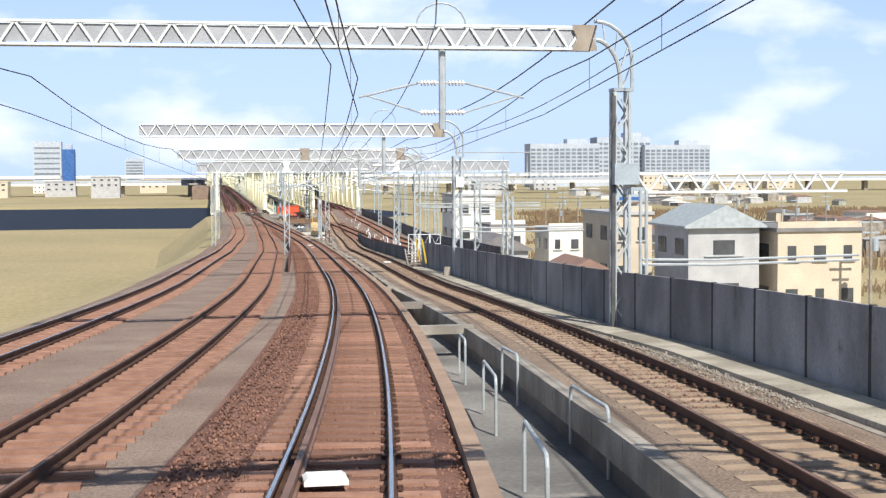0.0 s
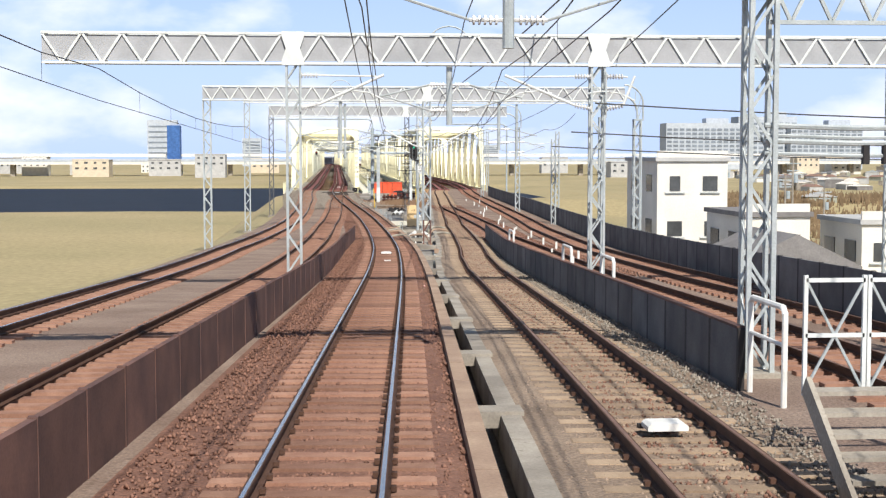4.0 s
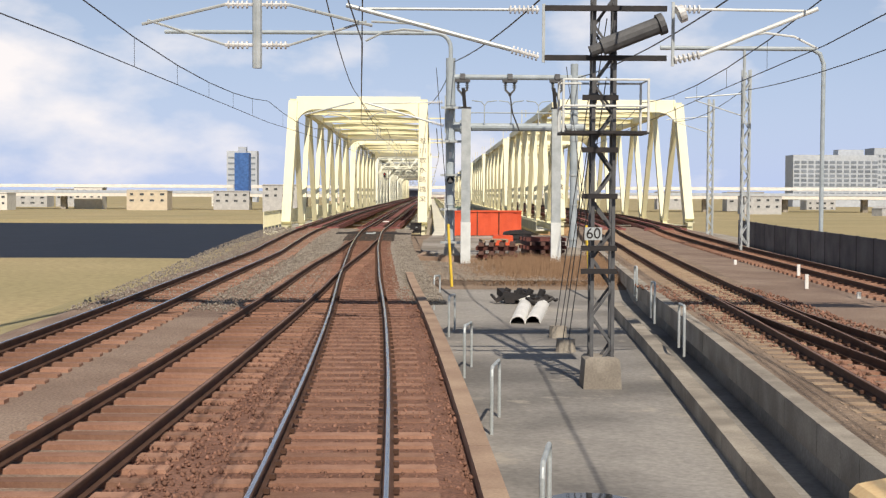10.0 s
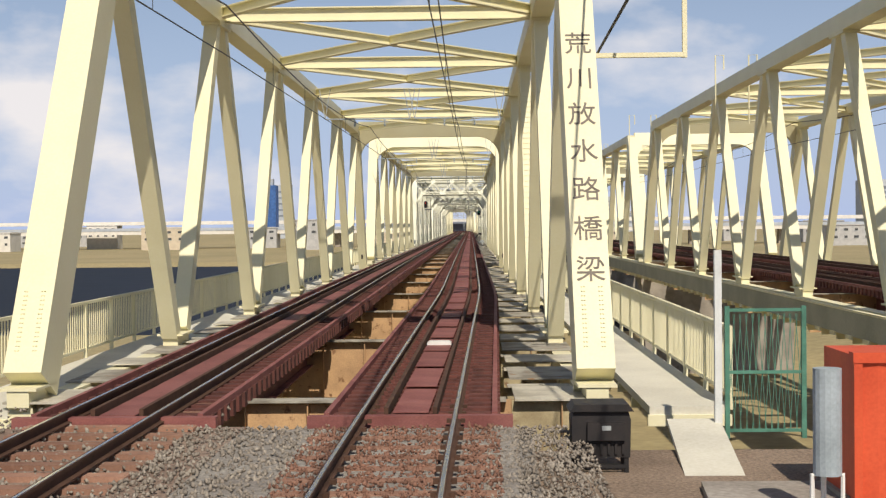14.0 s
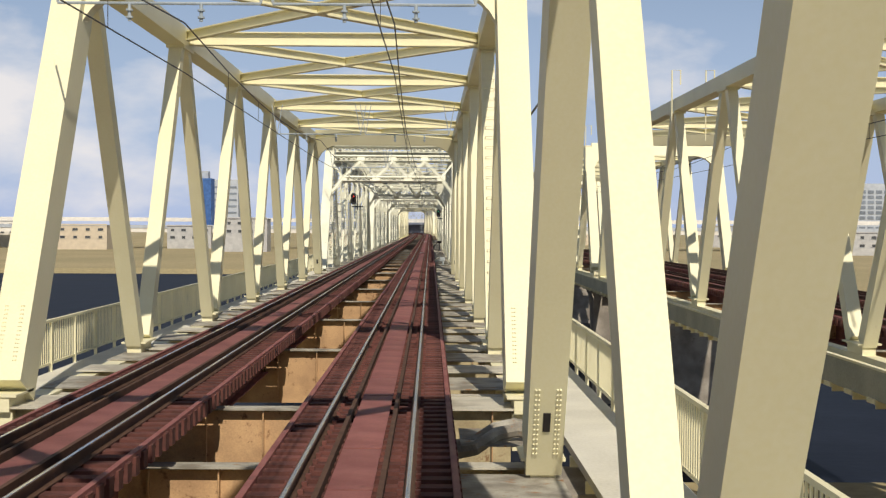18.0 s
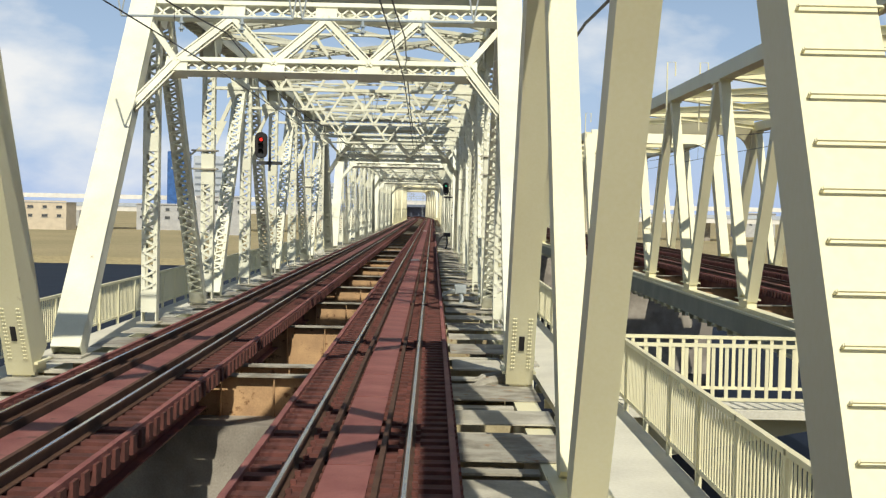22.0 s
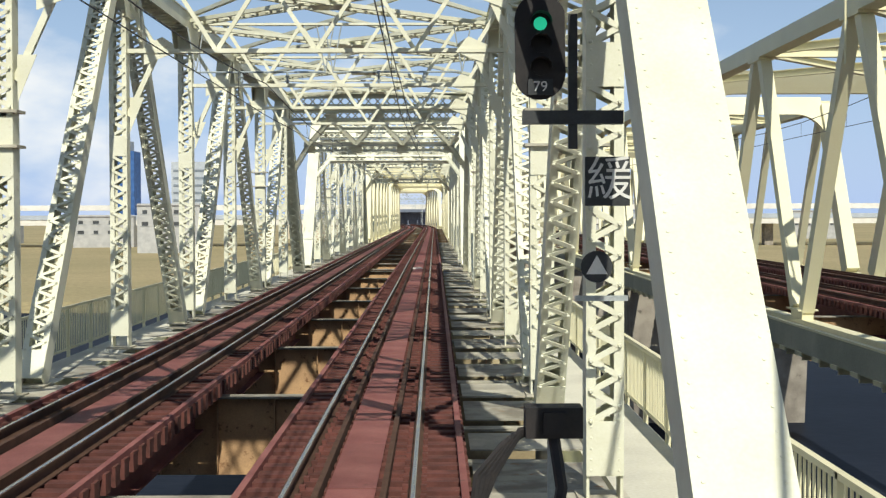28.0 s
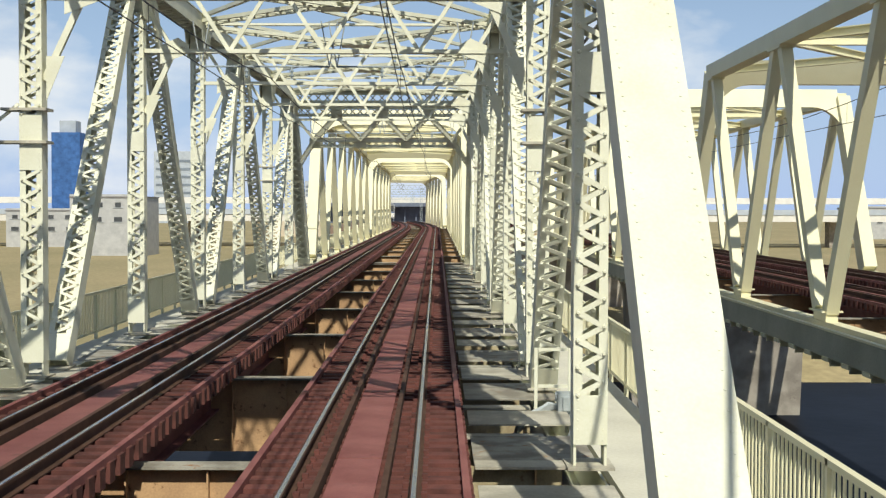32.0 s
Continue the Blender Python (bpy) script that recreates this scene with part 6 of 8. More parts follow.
for d in (3.95, 5.85, 7.75):
    sw = part("disconnector", Shape().box(d, -0.1, 7.3, 0.6, 0.3, 0.12).tube((d - 0.1, -0.1, 7.4), (d + 0.1, -0.1, 7.4), 0.19, 10).bar((d - 0.2, -0.15, 6.95), (d + 0.05, -0.15, 6.7), 0.08, 0.08).bar((d + 0.2, -0.15, 6.95), (d - 0.05, -0.15, 6.7), 0.08, 0.08), MAST_DARK, c)
    part("cable", Shape().path([(d, -0.15, 6.75), (d + 0.1, -0.3, 6.0), (d + 0.35, -0.6, 5.3)], 0.03, 6), WIRE, sw)
    for e in (-0.18, 0.18):
        ins = Shape().tube((d + e, -0.1, 6.95), (d + e, -0.1, 7.38), 0.035, 8)
        for q in range(4):
            ins.tube((d + e, -0.1, 7.0 + 0.09 * q), (d + e, -0.1, 7.04 + 0.09 * q), 0.075, 10)
        part("insulator", ins, MAST_DARK, sw)


# hinged cantilever arms holding the wires over the main track
part("cantilever_tube", Shape().tube((0.04, -0.1, 6.40), (2.75, -0.1, 5.62), 0.04, 8), GALV, c)
part("cantilever_tube", Shape().tube((0.2, -0.1, 6.37), (2.6, -0.1, 6.42), 0.025, 8), GALV, c)
ribbed_insulator((2.72, -0.1, 5.63), (3.2, -0.1, 5.49), c)
ribbed_insulator((2.6, -0.1, 6.42), (3.15, -0.1, 6.43), c)
part("hinge_bracket", Shape().bar((3.26, -0.15, 5.2), (3.26, -0.15, 6.7), 0.05, 0.05), GALV, c)
part("registration_arm", Shape().tube((0.04, -0.1, 6.13), (0.85, -0.1, 6.1), 0.02, 6).path([(0.14, -0.1, 5.75), (0.4, -0.1, 5.92), (0.65, -0.1, 6.0), (0.88, -0.1, 5.98)], 0.02, 6), GALV, c)
part("registration_arm", Shape().path([(-1.6, -0.1, 5.85), (-1.34, -0.1, 5.95), (-0.95, -0.1, 5.93), (-0.55, -0.1, 5.75)], 0.02, 6).tube((-1.5, -0.1, 6.02), (-0.6, -0.1, 6.05), 0.02, 6).tube((-2.4, -0.1, 5.9), (-0.4, -0.1, 6.42), 0.035, 8), GALV, c)
for q in ((-0.55, 5.75), (0.88, 6.0), (-0.6, 6.05), (0.85, 6.1)):
    part("clamp", Shape().box(q[0], -0.1, q[1], 0.06, 0.05, 0.13), GALV, c)
part("sign", Shape().tube((3.47, -0.19, 3.3), (3.47, -0.2, 3.3), 0.15, 20), SIGN_DARK, c, "round dark sign with a white triangle")
part("sign_mark", Shape().add([(3.36, -0.21, 3.22), (3.58, -0.21, 3.22), (3.47, -0.21, 3.42)], [(0, 1, 2)]), WHITE, c)
part("plate", Shape().box(3.47, -0.19, 4.3, 0.12, 0.02, 0.26), WHITE, c)

t2 = thing("pipe_mast", "grey bent pipe mast over the outer tracks", "mast", at=(own_x(-23) + 18.5, -23, rail_z(-23) - 0.5))
part("pipe", Shape().path([(0, 0, -0.2), (0, 0, 8.0), (-0.15, 0, 8.4), (-0.5, 0, 8.6), (-6.6, 0, 8.62)], 0.09, 10), GREY_PAINT, t2)
part("drop_pipe", Shape().tube((-3.2, 0, 8.6), (-3.2, 0, 6.2), 0.06, 8), GALV, t2)
part("foot", Shape().tube((0, 0, -0.2), (0, 0, 0.3), 0.4, 14, 0.36), CONCRETE, t2)
# bent pipe arm over the left tracks, on the same post
pts = [(3.47, 0, 8.0)] + [(2.87 + 0.6 * math.cos(a), 0, 8.6 + 0.6 * math.sin(a)) for a in [math.pi / 2 * i / 6 for i in range(0, 7)]] + [(-8.0, 0, 9.2)]
part("bent_pipe", Shape().path(pts, 0.085, 10), GREY_PAINT, c)
for yy, d in ((-35.4, 2.85), (-36, 7.1)):
    whole("guy_guard", Shape().bar((off(yy, d), yy, rail_z(yy) - 0.6), (off(yy, d) - 0.12, yy + 0.3, rail_z(yy) + 1.35), 0.07, 0.07), YELLOW, "yellow guard tube round a guy wire", "guard", "yellow guy guards")
    wire("guy_wire", [(off(yy, d) - 0.1, yy + 0.3, rail_z(yy) + 1.3), (off(yy, d) - 0.5, yy + 3.0, rail_z(yy) + 6.5)], 0.012, "thin guy wire down to the ground", "guy wires")

# half tubes, cable drums and scrap on the yard
for k in range(2):
    s = Shape()
    n = 10
    pts = []
    for yy in (0, 5.6):
        pts += [(0.2 * math.cos(math.pi * i / n), yy, 0.2 * math.sin(math.pi * i / n)) for i in range(n + 1)]
        pts += [(0.18 * math.cos(math.pi * i / n), yy, 0.18 * math.sin(math.pi * i / n)) for i in range(n + 1)]
    m = n + 1
    f = [(i, i + 1, 2 * m + i + 1, 2 * m + i) for i in range(n)] + [(m + i + 1, m + i, 3 * m + i, 3 * m + i + 1) for i in range(n)] + [(i + 1, i, m + i, m + i + 1) for i in range(n)] + [(2 * m + i, 2 * m + i + 1, 3 * m + i + 1, 3 * m + i) for i in range(n)]
    s.add(pts, f)
    ob = whole("half_tube", s, WHITE, "white plastic half tube lying on the yard", "tube", "white half tubes")
    heading = -math.degrees(math.atan2(off(-37.6, 4.9) - off(-43.3, 4.05), 5.7))
    ob.matrix_basis = pose(off(-43.3, 4.05) + 0.40 * k, -43.3 + 0.15 * k, rail_z(-43.3) - 0.94, 0, 0, heading - 1.5 * k)
rng = random.Random(3)
for k in range(13):
    x, y = off(-37.2, 4.25 + k * 0.11), -36.9 - 0.08 * k + rng.uniform(-0.4, 0.4)
    z = rail_z(y) - 0.93
    a = rng.uniform(0, math.pi)
    dx, dy = 0.42 * math.cos(a), 0.42 * math.sin(a)
    s = Shape()
    if k % 3 == 0:
        s.path([(x + 0.3 * math.cos(b), y + 0.28 * math.sin(b), z + 0.06 + 0.16 * abs(math.sin(b * 1.5 + k))) for b in [2 * math.pi * i / 12 for i in range(11)]], 0.045, 6)
    elif k % 3 == 1:
        s.bar((x - dx, y - dy, z + 0.12), (x + dx, y + dy, z + 0.12 + rng.uniform(0.0, 0.3)), 0.22, 0.2).tube((x, y, z + 0.2), (x + 0.1, y, z + 0.42), 0.1, 8)
    else:
        s.bar((x - dx, y - dy, z + 0.08), (x + dx, y + dy, z + 0.35), 0.14, 0.12).box(x, y, z + 0.14, 0.3, 0.26, 0.26)
    whole("scrap_iron", s, BLACK if k != 6 else WHITE, "black scrap of cable and iron on the yard", "scrap", "black scrap pile")
c = thing("speed_sign", "dark plate with a white speed figure on the mast", "sign", at=(off(-54, 4.2), -54.3, rail_z(-54)))
part("plate", Shape().box(-0.05, 0, 1.75, 0.30, 0.02, 0.22), GALV, c)
writing("60", 0.26, BLACK, (-0.05, -0.014, 1.75), (90, 0, 0), c)
for k, (dx, yy) in enumerate(((4.65, -46.3), (4.43, -49.0))):
    c = thing("anchor_block", "round concrete anchor block with guy rods", "anchor", "guy anchors", at=(off(yy, dx), yy, rail_z(yy) - 0.95))
    part("block", Shape().tube((0, 0, -0.05), (0, 0, 0.28), 0.22, 12, 0.2), CONCRETE, c)
    for e in (-0.06, 0.06):
        part("rod", Shape().tube((e, 0, 0.25), (off(-54, 4.33) - off(yy, dx) + e, -54.0 - yy, 6.4 - k), 0.01, 5), MAST_DARK, c)

# paved area and the sheds at the bridge head
y = -11.0
s = Shape()
ring = [(2.6, -16.6), (3.3, -18.2), (6.0, -19.8), (10.5, -20.5), (11.6, -12.0), (12.0, -0.2), (3.2, -0.2), (2.75, -6.0), (2.5, -15.0)]
s.add([(off(b, a), b, rail_z(b) - 0.47 - dz) for dz in (0.0, 0.3) for a, b in ring], [tuple(range(9)), tuple(range(17, 8, -1))] + [(i, i + 9, (i + 1) % 9 + 9, (i + 1) % 9) for i in range(9)])
whole("yard_kerb", Shape().bar((off(-22.2, 2.2), -22.2, rail_z(-22) - 0.46), (off(-23.4, 4.5), -23.4, rail_z(-23) - 0.46), 0.24, 0.2).bar((off(-22.1, 2.2), -22.1, rail_z(-22) - 0.46), (off(-18.4, 2.7), -18.4, rail_z(-19) - 0.46), 0.24, 0.2), CONCRETE_TAN, "low concrete kerb round the foot of the pipe mast", "kerb", kind="structure")
whole("pavement", s, PAVING, "grey concrete paving at the bridge head", "pavement", kind="structure")
c = thing("shutter_shed", "low stack covered by an orange-red tarpaulin", "shed", at=(off(-1.6, 6.35), -1.4, -0.9))
part("body", Shape().box(0, 0.6, 0.72, 3.7, 1.1, 1.42), TARP, c)
sh = part("frame", Shape().box(0, -0.0, 1.42, 3.78, 0.16, 0.1).box(-1.84, 0, 0.7, 0.08, 0.14, 1.4).box(1.84, 0, 0.7, 0.08, 0.14, 1.4), TARP, c)
sheet = Shape()
for i in range(25):
    for j in range(9):
        sheet.v.append((-1.8 + 3.6 * i / 24, -0.03 - 0.03 * noise.noise(Vector((i * 0.55, j * 0.2, 3.0))) - 0.02 * math.sin(i * 1.05), 0.06 + 1.34 * j / 8))
sheet.f = [(i * 9 + j, i * 9 + 9 + j, i * 9 + 10 + j, i * 9 + j + 1) for i in range(24) for j in range(8)]
part("front_sheet", sheet, TARP, c, "slack orange-red tarpaulin front")
for e in (-0.6, 0.62):
    part("strap", Shape().box(e, -0.1, 0.72, 0.05, 0.03, 1.36), RAIL_SIDE, c)
part("base", Shape().box(0, 0.5, 0.0, 3.8, 1.3, 0.08), CONCRETE, c)
c = thing("pipe_stub", "pale blue round post on a white stand", "post", at=(off(-2, 4.08), -2.0, rail_z(-2) - 0.47))
part("tube", Shape().tube((0, 0, 0.42), (0, 0, 1.4), 0.13, 16), GREY_PAINT, c)
part("stand", Shape().path([(-0.14, 0, 0), (-0.14, 0, 0.42), (0.14, 0, 0.42), (0.14, 0, 0)], 0.025, 6).path([(0, 0.14, 0), (0, 0.14, 0.42)], 0.025, 6), WHITE, c)
whole("site_box", Shape().prism([(-0.5, 0), (0.5, 0), (0.46, 0.62), (-0.46, 0.62)], -0.3, 0.3), TARP, "orange-red plastic site box on the paving", "box").matrix_basis = pose(off(-13.6, 6.4), -13.6, rail_z(-13.6) - 0.47)
rng = random.Random(8)
for k, (dx, yy, n_) in enumerate(((5.5, -21.6, 4), (7.5, -20.6, 5))):
    c = thing("sleeper_stack", "stack of old rust-brown sleepers and rails on the yard", "stack", "material stacks", at=(off(yy, dx), yy, rail_z(yy) - 0.47), turn=rng.uniform(-8, 8))
    for lv in range(n_):
        for i in range(4):
            if lv % 2:
                part("sleeper", Shape().box(-0.62 + 0.42 * i, 0, 0.09 + 0.17 * lv, 0.22, 2.0, 0.15), PANEL_RUST, c)
            elif i < 3:
                part("sleeper", Shape().box(0, -0.7 + 0.7 * i, 0.09 + 0.17 * lv, 1.7, 0.22, 0.15), SLEEPER_RED, c)
c = thing("pallet", "pale wooden pallet lying on the sleeper stack", "pallet", at=(off(-21.6, 5.35), -21.6, rail_z(-21.6) + 0.205), turn=6)
for i in range(6):
    part("board", Shape().box(0, -0.5 + 0.2 * i, 0.11, 1.1, 0.13, 0.025), SLEEPER_TAN, c)
for e in (-0.48, 0, 0.48):
    part("bearer", Shape().box(e, 0, 0.05, 0.1, 1.1, 0.1), SLEEPER_TAN, c)
c = thing("rubber_mat_pile", "pile of black ribbed rubber mats on a pallet", "mats", at=(off(-11.0, 7.3), -11.0, rail_z(-11) - 0.47))
part("pallet", Shape().box(0, 0, 0.07, 1.5, 1.2, 0.1), SLEEPER_TAN, c)
for i in range(5):
    part("mat", Shape().prism([(-0.7, 0.0), (0.7, 0.0), (0.62, 0.14), (0.2, 0.2), (-0.3, 0.17), (-0.66, 0.1)], -0.55 + 0.05 * (i % 2), 0.5).mesh("mat", BLACK), BLACK, c).location = (0.03 * (i % 3), 0, 0.13 + 0.11 * i)
c = thing("transformer_box", "black transformer box with louvres on short legs", "box", at=(own_x(0.9) + 2.22, 0.9, rail_z(0.9) - 0.58))
part("case", Shape().prism([(-0.32, 0.2), (0.32, 0.2), (0.33, 0.62), (0.30, 0.72), (-0.30, 0.72), (-0.33, 0.62)], -0.22, 0.22), BLACK, c)
part("lid", Shape().prism([(-0.36, 0.72), (0.36, 0.72), (0.30, 0.80), (-0.30, 0.80)], -0.27, 0.27), BLACK, c)
part("cover_box", Shape().box(0.05, -0.25, 0.5, 0.42, 0.08, 0.2), BLACK, c)
for i in range(7):
    part("louvre", Shape().box(-0.24 + i * 0.08, -0.23, 0.3, 0.03, 0.03, 0.12), BLACK, c)
part("plate", Shape().box(0.05, -0.295, 0.54, 0.1, 0.006, 0.05), GALV, c)
for e in (-0.28, 0.28):
    for b in (-0.18, 0.18):
        part("leg", Shape().box(e, b, 0.1, 0.05, 0.05, 0.22), BLACK, c)
part("cross_bar", Shape().box(0, -0.2, 0.1, 0.56, 0.03, 0.04), BLACK, c)
whole("ramp_plate", Shape().add([(2.62, 0.1, -1.06), (3.28, 0.1, -1.06), (3.52, 3.2, -0.78), (2.84, 3.2, -0.78), (2.62, 0.1, -1.0), (3.28, 0.1, -1.0), (3.52, 3.2, -0.72), (2.84, 3.2, -0.72)], [(3, 2, 1, 0), (4, 5, 6, 7), (0, 1, 5, 4), (1, 2, 6, 5), (2, 3, 7, 6), (3, 0, 4, 7)]), SLAB, "pale ramp plate leading onto the walkway", "ramp")
c = thing("mesh_gate", "green-posted mesh gate at the walkway entrance", "gate", at=(3.47, 3.0, -0.95))
part("post", Shape().box(0, 0, 1.2, 0.09, 0.09, 2.45), GALV_PALE, c)
for e in (0.12, 1.1):
    part("post", Shape().box(e, 0.02, 0.85, 0.06, 0.06, 1.7), GREEN_POST, c)
mesh_ = Shape()
for i in range(12):
    mesh_.bar((0.12 + i * 0.08, 0.02, 0.1), (0.12 + i * 0.08 + 0.1, 0.02, 1.6), 0.008, 0.008, up=(0, 1, 0))
    mesh_.bar((0.22 + i * 0.08, 0.025, 0.1), (0.12 + i * 0.08, 0.025, 1.6), 0.008, 0.008, up=(0, 1, 0))
for z in (0.1, 0.85, 1.65):
    mesh_.bar((0.12, 0.02, z), (1.1, 0.02, z), 0.04, 0.04)
part("mesh", mesh_, GREEN_POST, c)

whole("oil_drip_pan", Shape().box(own_x(-6), -6.4, rail_z(-6) - 0.1, 0.5, 0.5, 0.05).box(own_x(-6) + 0.18, -6.4, rail_z(-6) - 0.06, 0.12, 0.3, 0.04), GALV, "small pale lubricator plate between the rails", "plate")
for k in range(4):
    yy = -4.6 - 0.35 * k
    whole("track_cable", Shape().path([(own_x(yy) - 1.9, yy + 0.3, rail_z(yy) - 0.16), (own_x(yy) - 0.9, yy, rail_z(yy) - 0.14), (own_x(yy), yy - 0.1, rail_z(yy) - 0.15), (own_x(yy) + 1.1, yy, rail_z(yy) - 0.14), (own_x(yy) + 2.1, yy + 0.4 - 0.1 * k, rail_z(yy) - 0.2)], 0.035, 6), BLACK, "black cable laid across the track ballast", "cable", "cables across the track")
# brown reeds on the river plain
rng = random.Random(19)
s = Shape()
for i in range(190):
    cx, cy = rng.uniform(28, 140), rng.uniform(-110, 70) if i % 2 else rng.uniform(66, 97)
    cx += (cy + 110) * 0.2
    spread, tall = rng.uniform(1.5, 6.0), rng.uniform(0.7, 1.9)
    for k in range(90):
        x, y, h = cx + rng.gauss(0, spread), cy + rng.gauss(0, spread * 0.6), tall * rng.uniform(0.6, 1.1)
        w, lx = rng.uniform(0.08, 0.2), rng.uniform(-0.4, 0.4)
        z = -7.2 + 2.6 * min(1.0, max(0.0, (y - 70) / 18))
        s.add([(x - w, y, z - 0.5), (x + w, y, z - 0.5), (x + w * 0.8 + lx, y, z + h * 0.7), (x + lx * 1.6, y + 0.1, z + h), (x - w * 0.8 + lx, y, z + h * 0.7)], [(0, 1, 2, 4), (4, 2, 3)])
whole("dry_reeds", s, REED, "patchy dry brown reeds on the river plain", "reeds", kind="stuff")
# dry grass on the yard edge
rng = random.Random(11)
s = Shape()
for i in range(17000):
    y = rng.uniform(-33.4, -20) if i % 3 else rng.uniform(-33, -24)
    d = 3.5 + 7.0 * rng.random() ** 0.8
    if rng.random() > (d - 3.3) / 1.6 or (y > -24.5 and d < 4.1):
        continue
    x, z = off(y, d), rail_z(y) - 0.97 + 0.4 * min(1.0, max(0.0, (y + 36) / 5))
    h = rng.uniform(0.12, 0.5) * (1.0 if d > 5.0 else 0.6)
    lx, ly = rng.uniform(-0.16, 0.16), rng.uniform(-0.16, 0.16)
    w = 0.006
    s.add([(x - w, y, z), (x + w, y, z), (x + w * 0.6 + lx * 0.5, y + ly * 0.5, z + h * 0.6), (x + lx, y + ly, z + h), (x - w * 0.6 + lx * 0.5, y + ly * 0.5, z + h * 0.6)], [(0, 1, 2, 4), (4, 2, 3)])
whole("dry_grass", s, DRY_GRASS, "tufts of dry brown winter grass at the yard edge", "grass", kind="stuff")


# ---------------- lettering and small things on the bridges ----------------
def name_letters(span_ob, x, y0, p, z_off, dark):
    """The painted bridge name, one character under another, on the face of an end post."""
    slope = 0.5 * p / (MEET_HIGH - MEET_LOW)
    a = Vector((0, slope * (LOW + 0.25 - MEET_LOW), LOW + 0.25))
    b = Vector((0, slope * (HIGH - 0.1 - MEET_LOW), HIGH - 0.1))
    d = (b - a).normalized()
    t = thing("name_lettering", "dark painted bridge name on the portal post", "lettering", "bridge names", at=(x, y0, z_off))
    nrm = Vector((0, -d.z, d.y))
    for i, ch in enumerate("荒川放水路橋梁"):
        q = a + d * (6.05 - i * 0.70) + nrm * 0.442
        pitch = math.degrees(math.atan2(d.z, d.y))
        writing(ch, 0.46, dark, tuple(q), (pitch, 0, 0), t, "character")


LETTER = material("brown_grey_lettering", (0.22, 0.19, 0.16), 0.7, scale=4, fine=40)
name_letters(s1, XB - 0.27 + HALF, 5.0, 62.0 / 6, -0.2, LETTER)
name_letters(s1, XR - HALF, 10.0, 59.1 / 6, 0.0, LETTER)

# bracket frame hung outside the first portal
c = thing("wire_bracket", "cream steel bracket frame outside the bridge portal", "bracket", at=(2.3, 9.2, 0))
part("frame", Shape().bar((0.2, 0, 4.75), (1.75, 0, 4.75), 0.1, 0.08).bar((0.2, 0, 6.3), (1.75, 0, 6.3), 0.1, 0.08).bar((1.75, 0, 4.7), (1.75, 0, 7.3), 0.08, 0.08).bar((1.45, 0, 7.3), (1.8, 0, 7.3), 0.08, 0.08), CREAM, c)
part("insulator", Shape().tube((1.5, 0, 7.0), (1.5, 0, 7.3), 0.05, 8), PORCELAIN, c)
for y in (38.0, 94.5, 166.0, 233.0, 300.0):
    c = thing("wire_bracket", "cream steel bracket holding the feeder cable beside the truss", "bracket", "feeder brackets", at=(2.55, y, 0))
    part("arm", Shape().bar((0, 0, 6.1), (1.1, 0, 6.1), 0.08, 0.08).bar((1.0, 0, 5.5), (1.0, 0, 6.6), 0.06, 0.06), CREAM, c)
for k in range(9):
    for xb, xo in ((XR - HALF, -0.4), (XR - HALF + 0.6, 0.4)):
        y = 12 + 31 * k
        c = thing("pipe_bracket", "thin cream pipe bracket on top of the truss chord", "bracket", "chord brackets", at=(xb, y, 0))
        part("pipe", Shape().path([(xo, 0, 6.0), (xo, 0, 8.9), (xo + 0.35, 0, 8.9), (xo + 0.35, 0, 8.3)], 0.03, 6), CREAM, c)

# wire supports under the top bracing
for y in (40, 72, 104.5, 136, 168, 200, 232, 264, 296, 328):
    for x in (0.0, -3.6):
        c = thing("wire_support", "insulated wire support under the bridge bracing", "wire support", "bridge wire supports", at=(x, y, 0))
        part("beam", Shape().tube((-1.9, 0, 6.15), (1.5, 0, 6.15), 0.025, 6), GREY_PAINT, c)
        for e in (-0.7, 0.5):
            part("insulator", Shape().tube((e, 0, 5.85), (e, 0, 6.15), 0.03, 8).tube((e, 0, 5.9), (e, 0, 5.93), 0.06, 8).tube((e, 0, 6.02), (e, 0, 6.05), 0.06, 8), GREY_PAINT, c)
        for e in (-1.9, 1.5):
            part("hanger", Shape().tube((e, 0, 6.15), (e - 0.22, 0, 7.35), 0.018, 6).tube((e, 0, 6.15), (e + 0.22, 0, 7.35), 0.018, 6), GALV, c)


def bridge_signal(x, y, z, lens, label, number=""):
    t = thing("railway_signal", label, "signal", "bridge signals", at=(x, y, z))
    signal_head(t, 0, 0, 0, lens, 0.225, 0.40)
    part("bracket", Shape().bar((-0.15, 0.1, -0.62), (0.75, 0.1, -0.62), 0.12, 0.12).bar((0.3, 0.1, -0.9), (0.3, 0.1, 0.3), 0.08, 0.08), SIGN_DARK, t)
    part("plate", Shape().box(0, -0.05, -0.36, 0.22, 0.02, 0.14), SIGN_DARK, t)
    if number:
        writing(number, 0.13, WHITE, (0, -0.062, -0.36), (90, 0, 0), t)
    return t


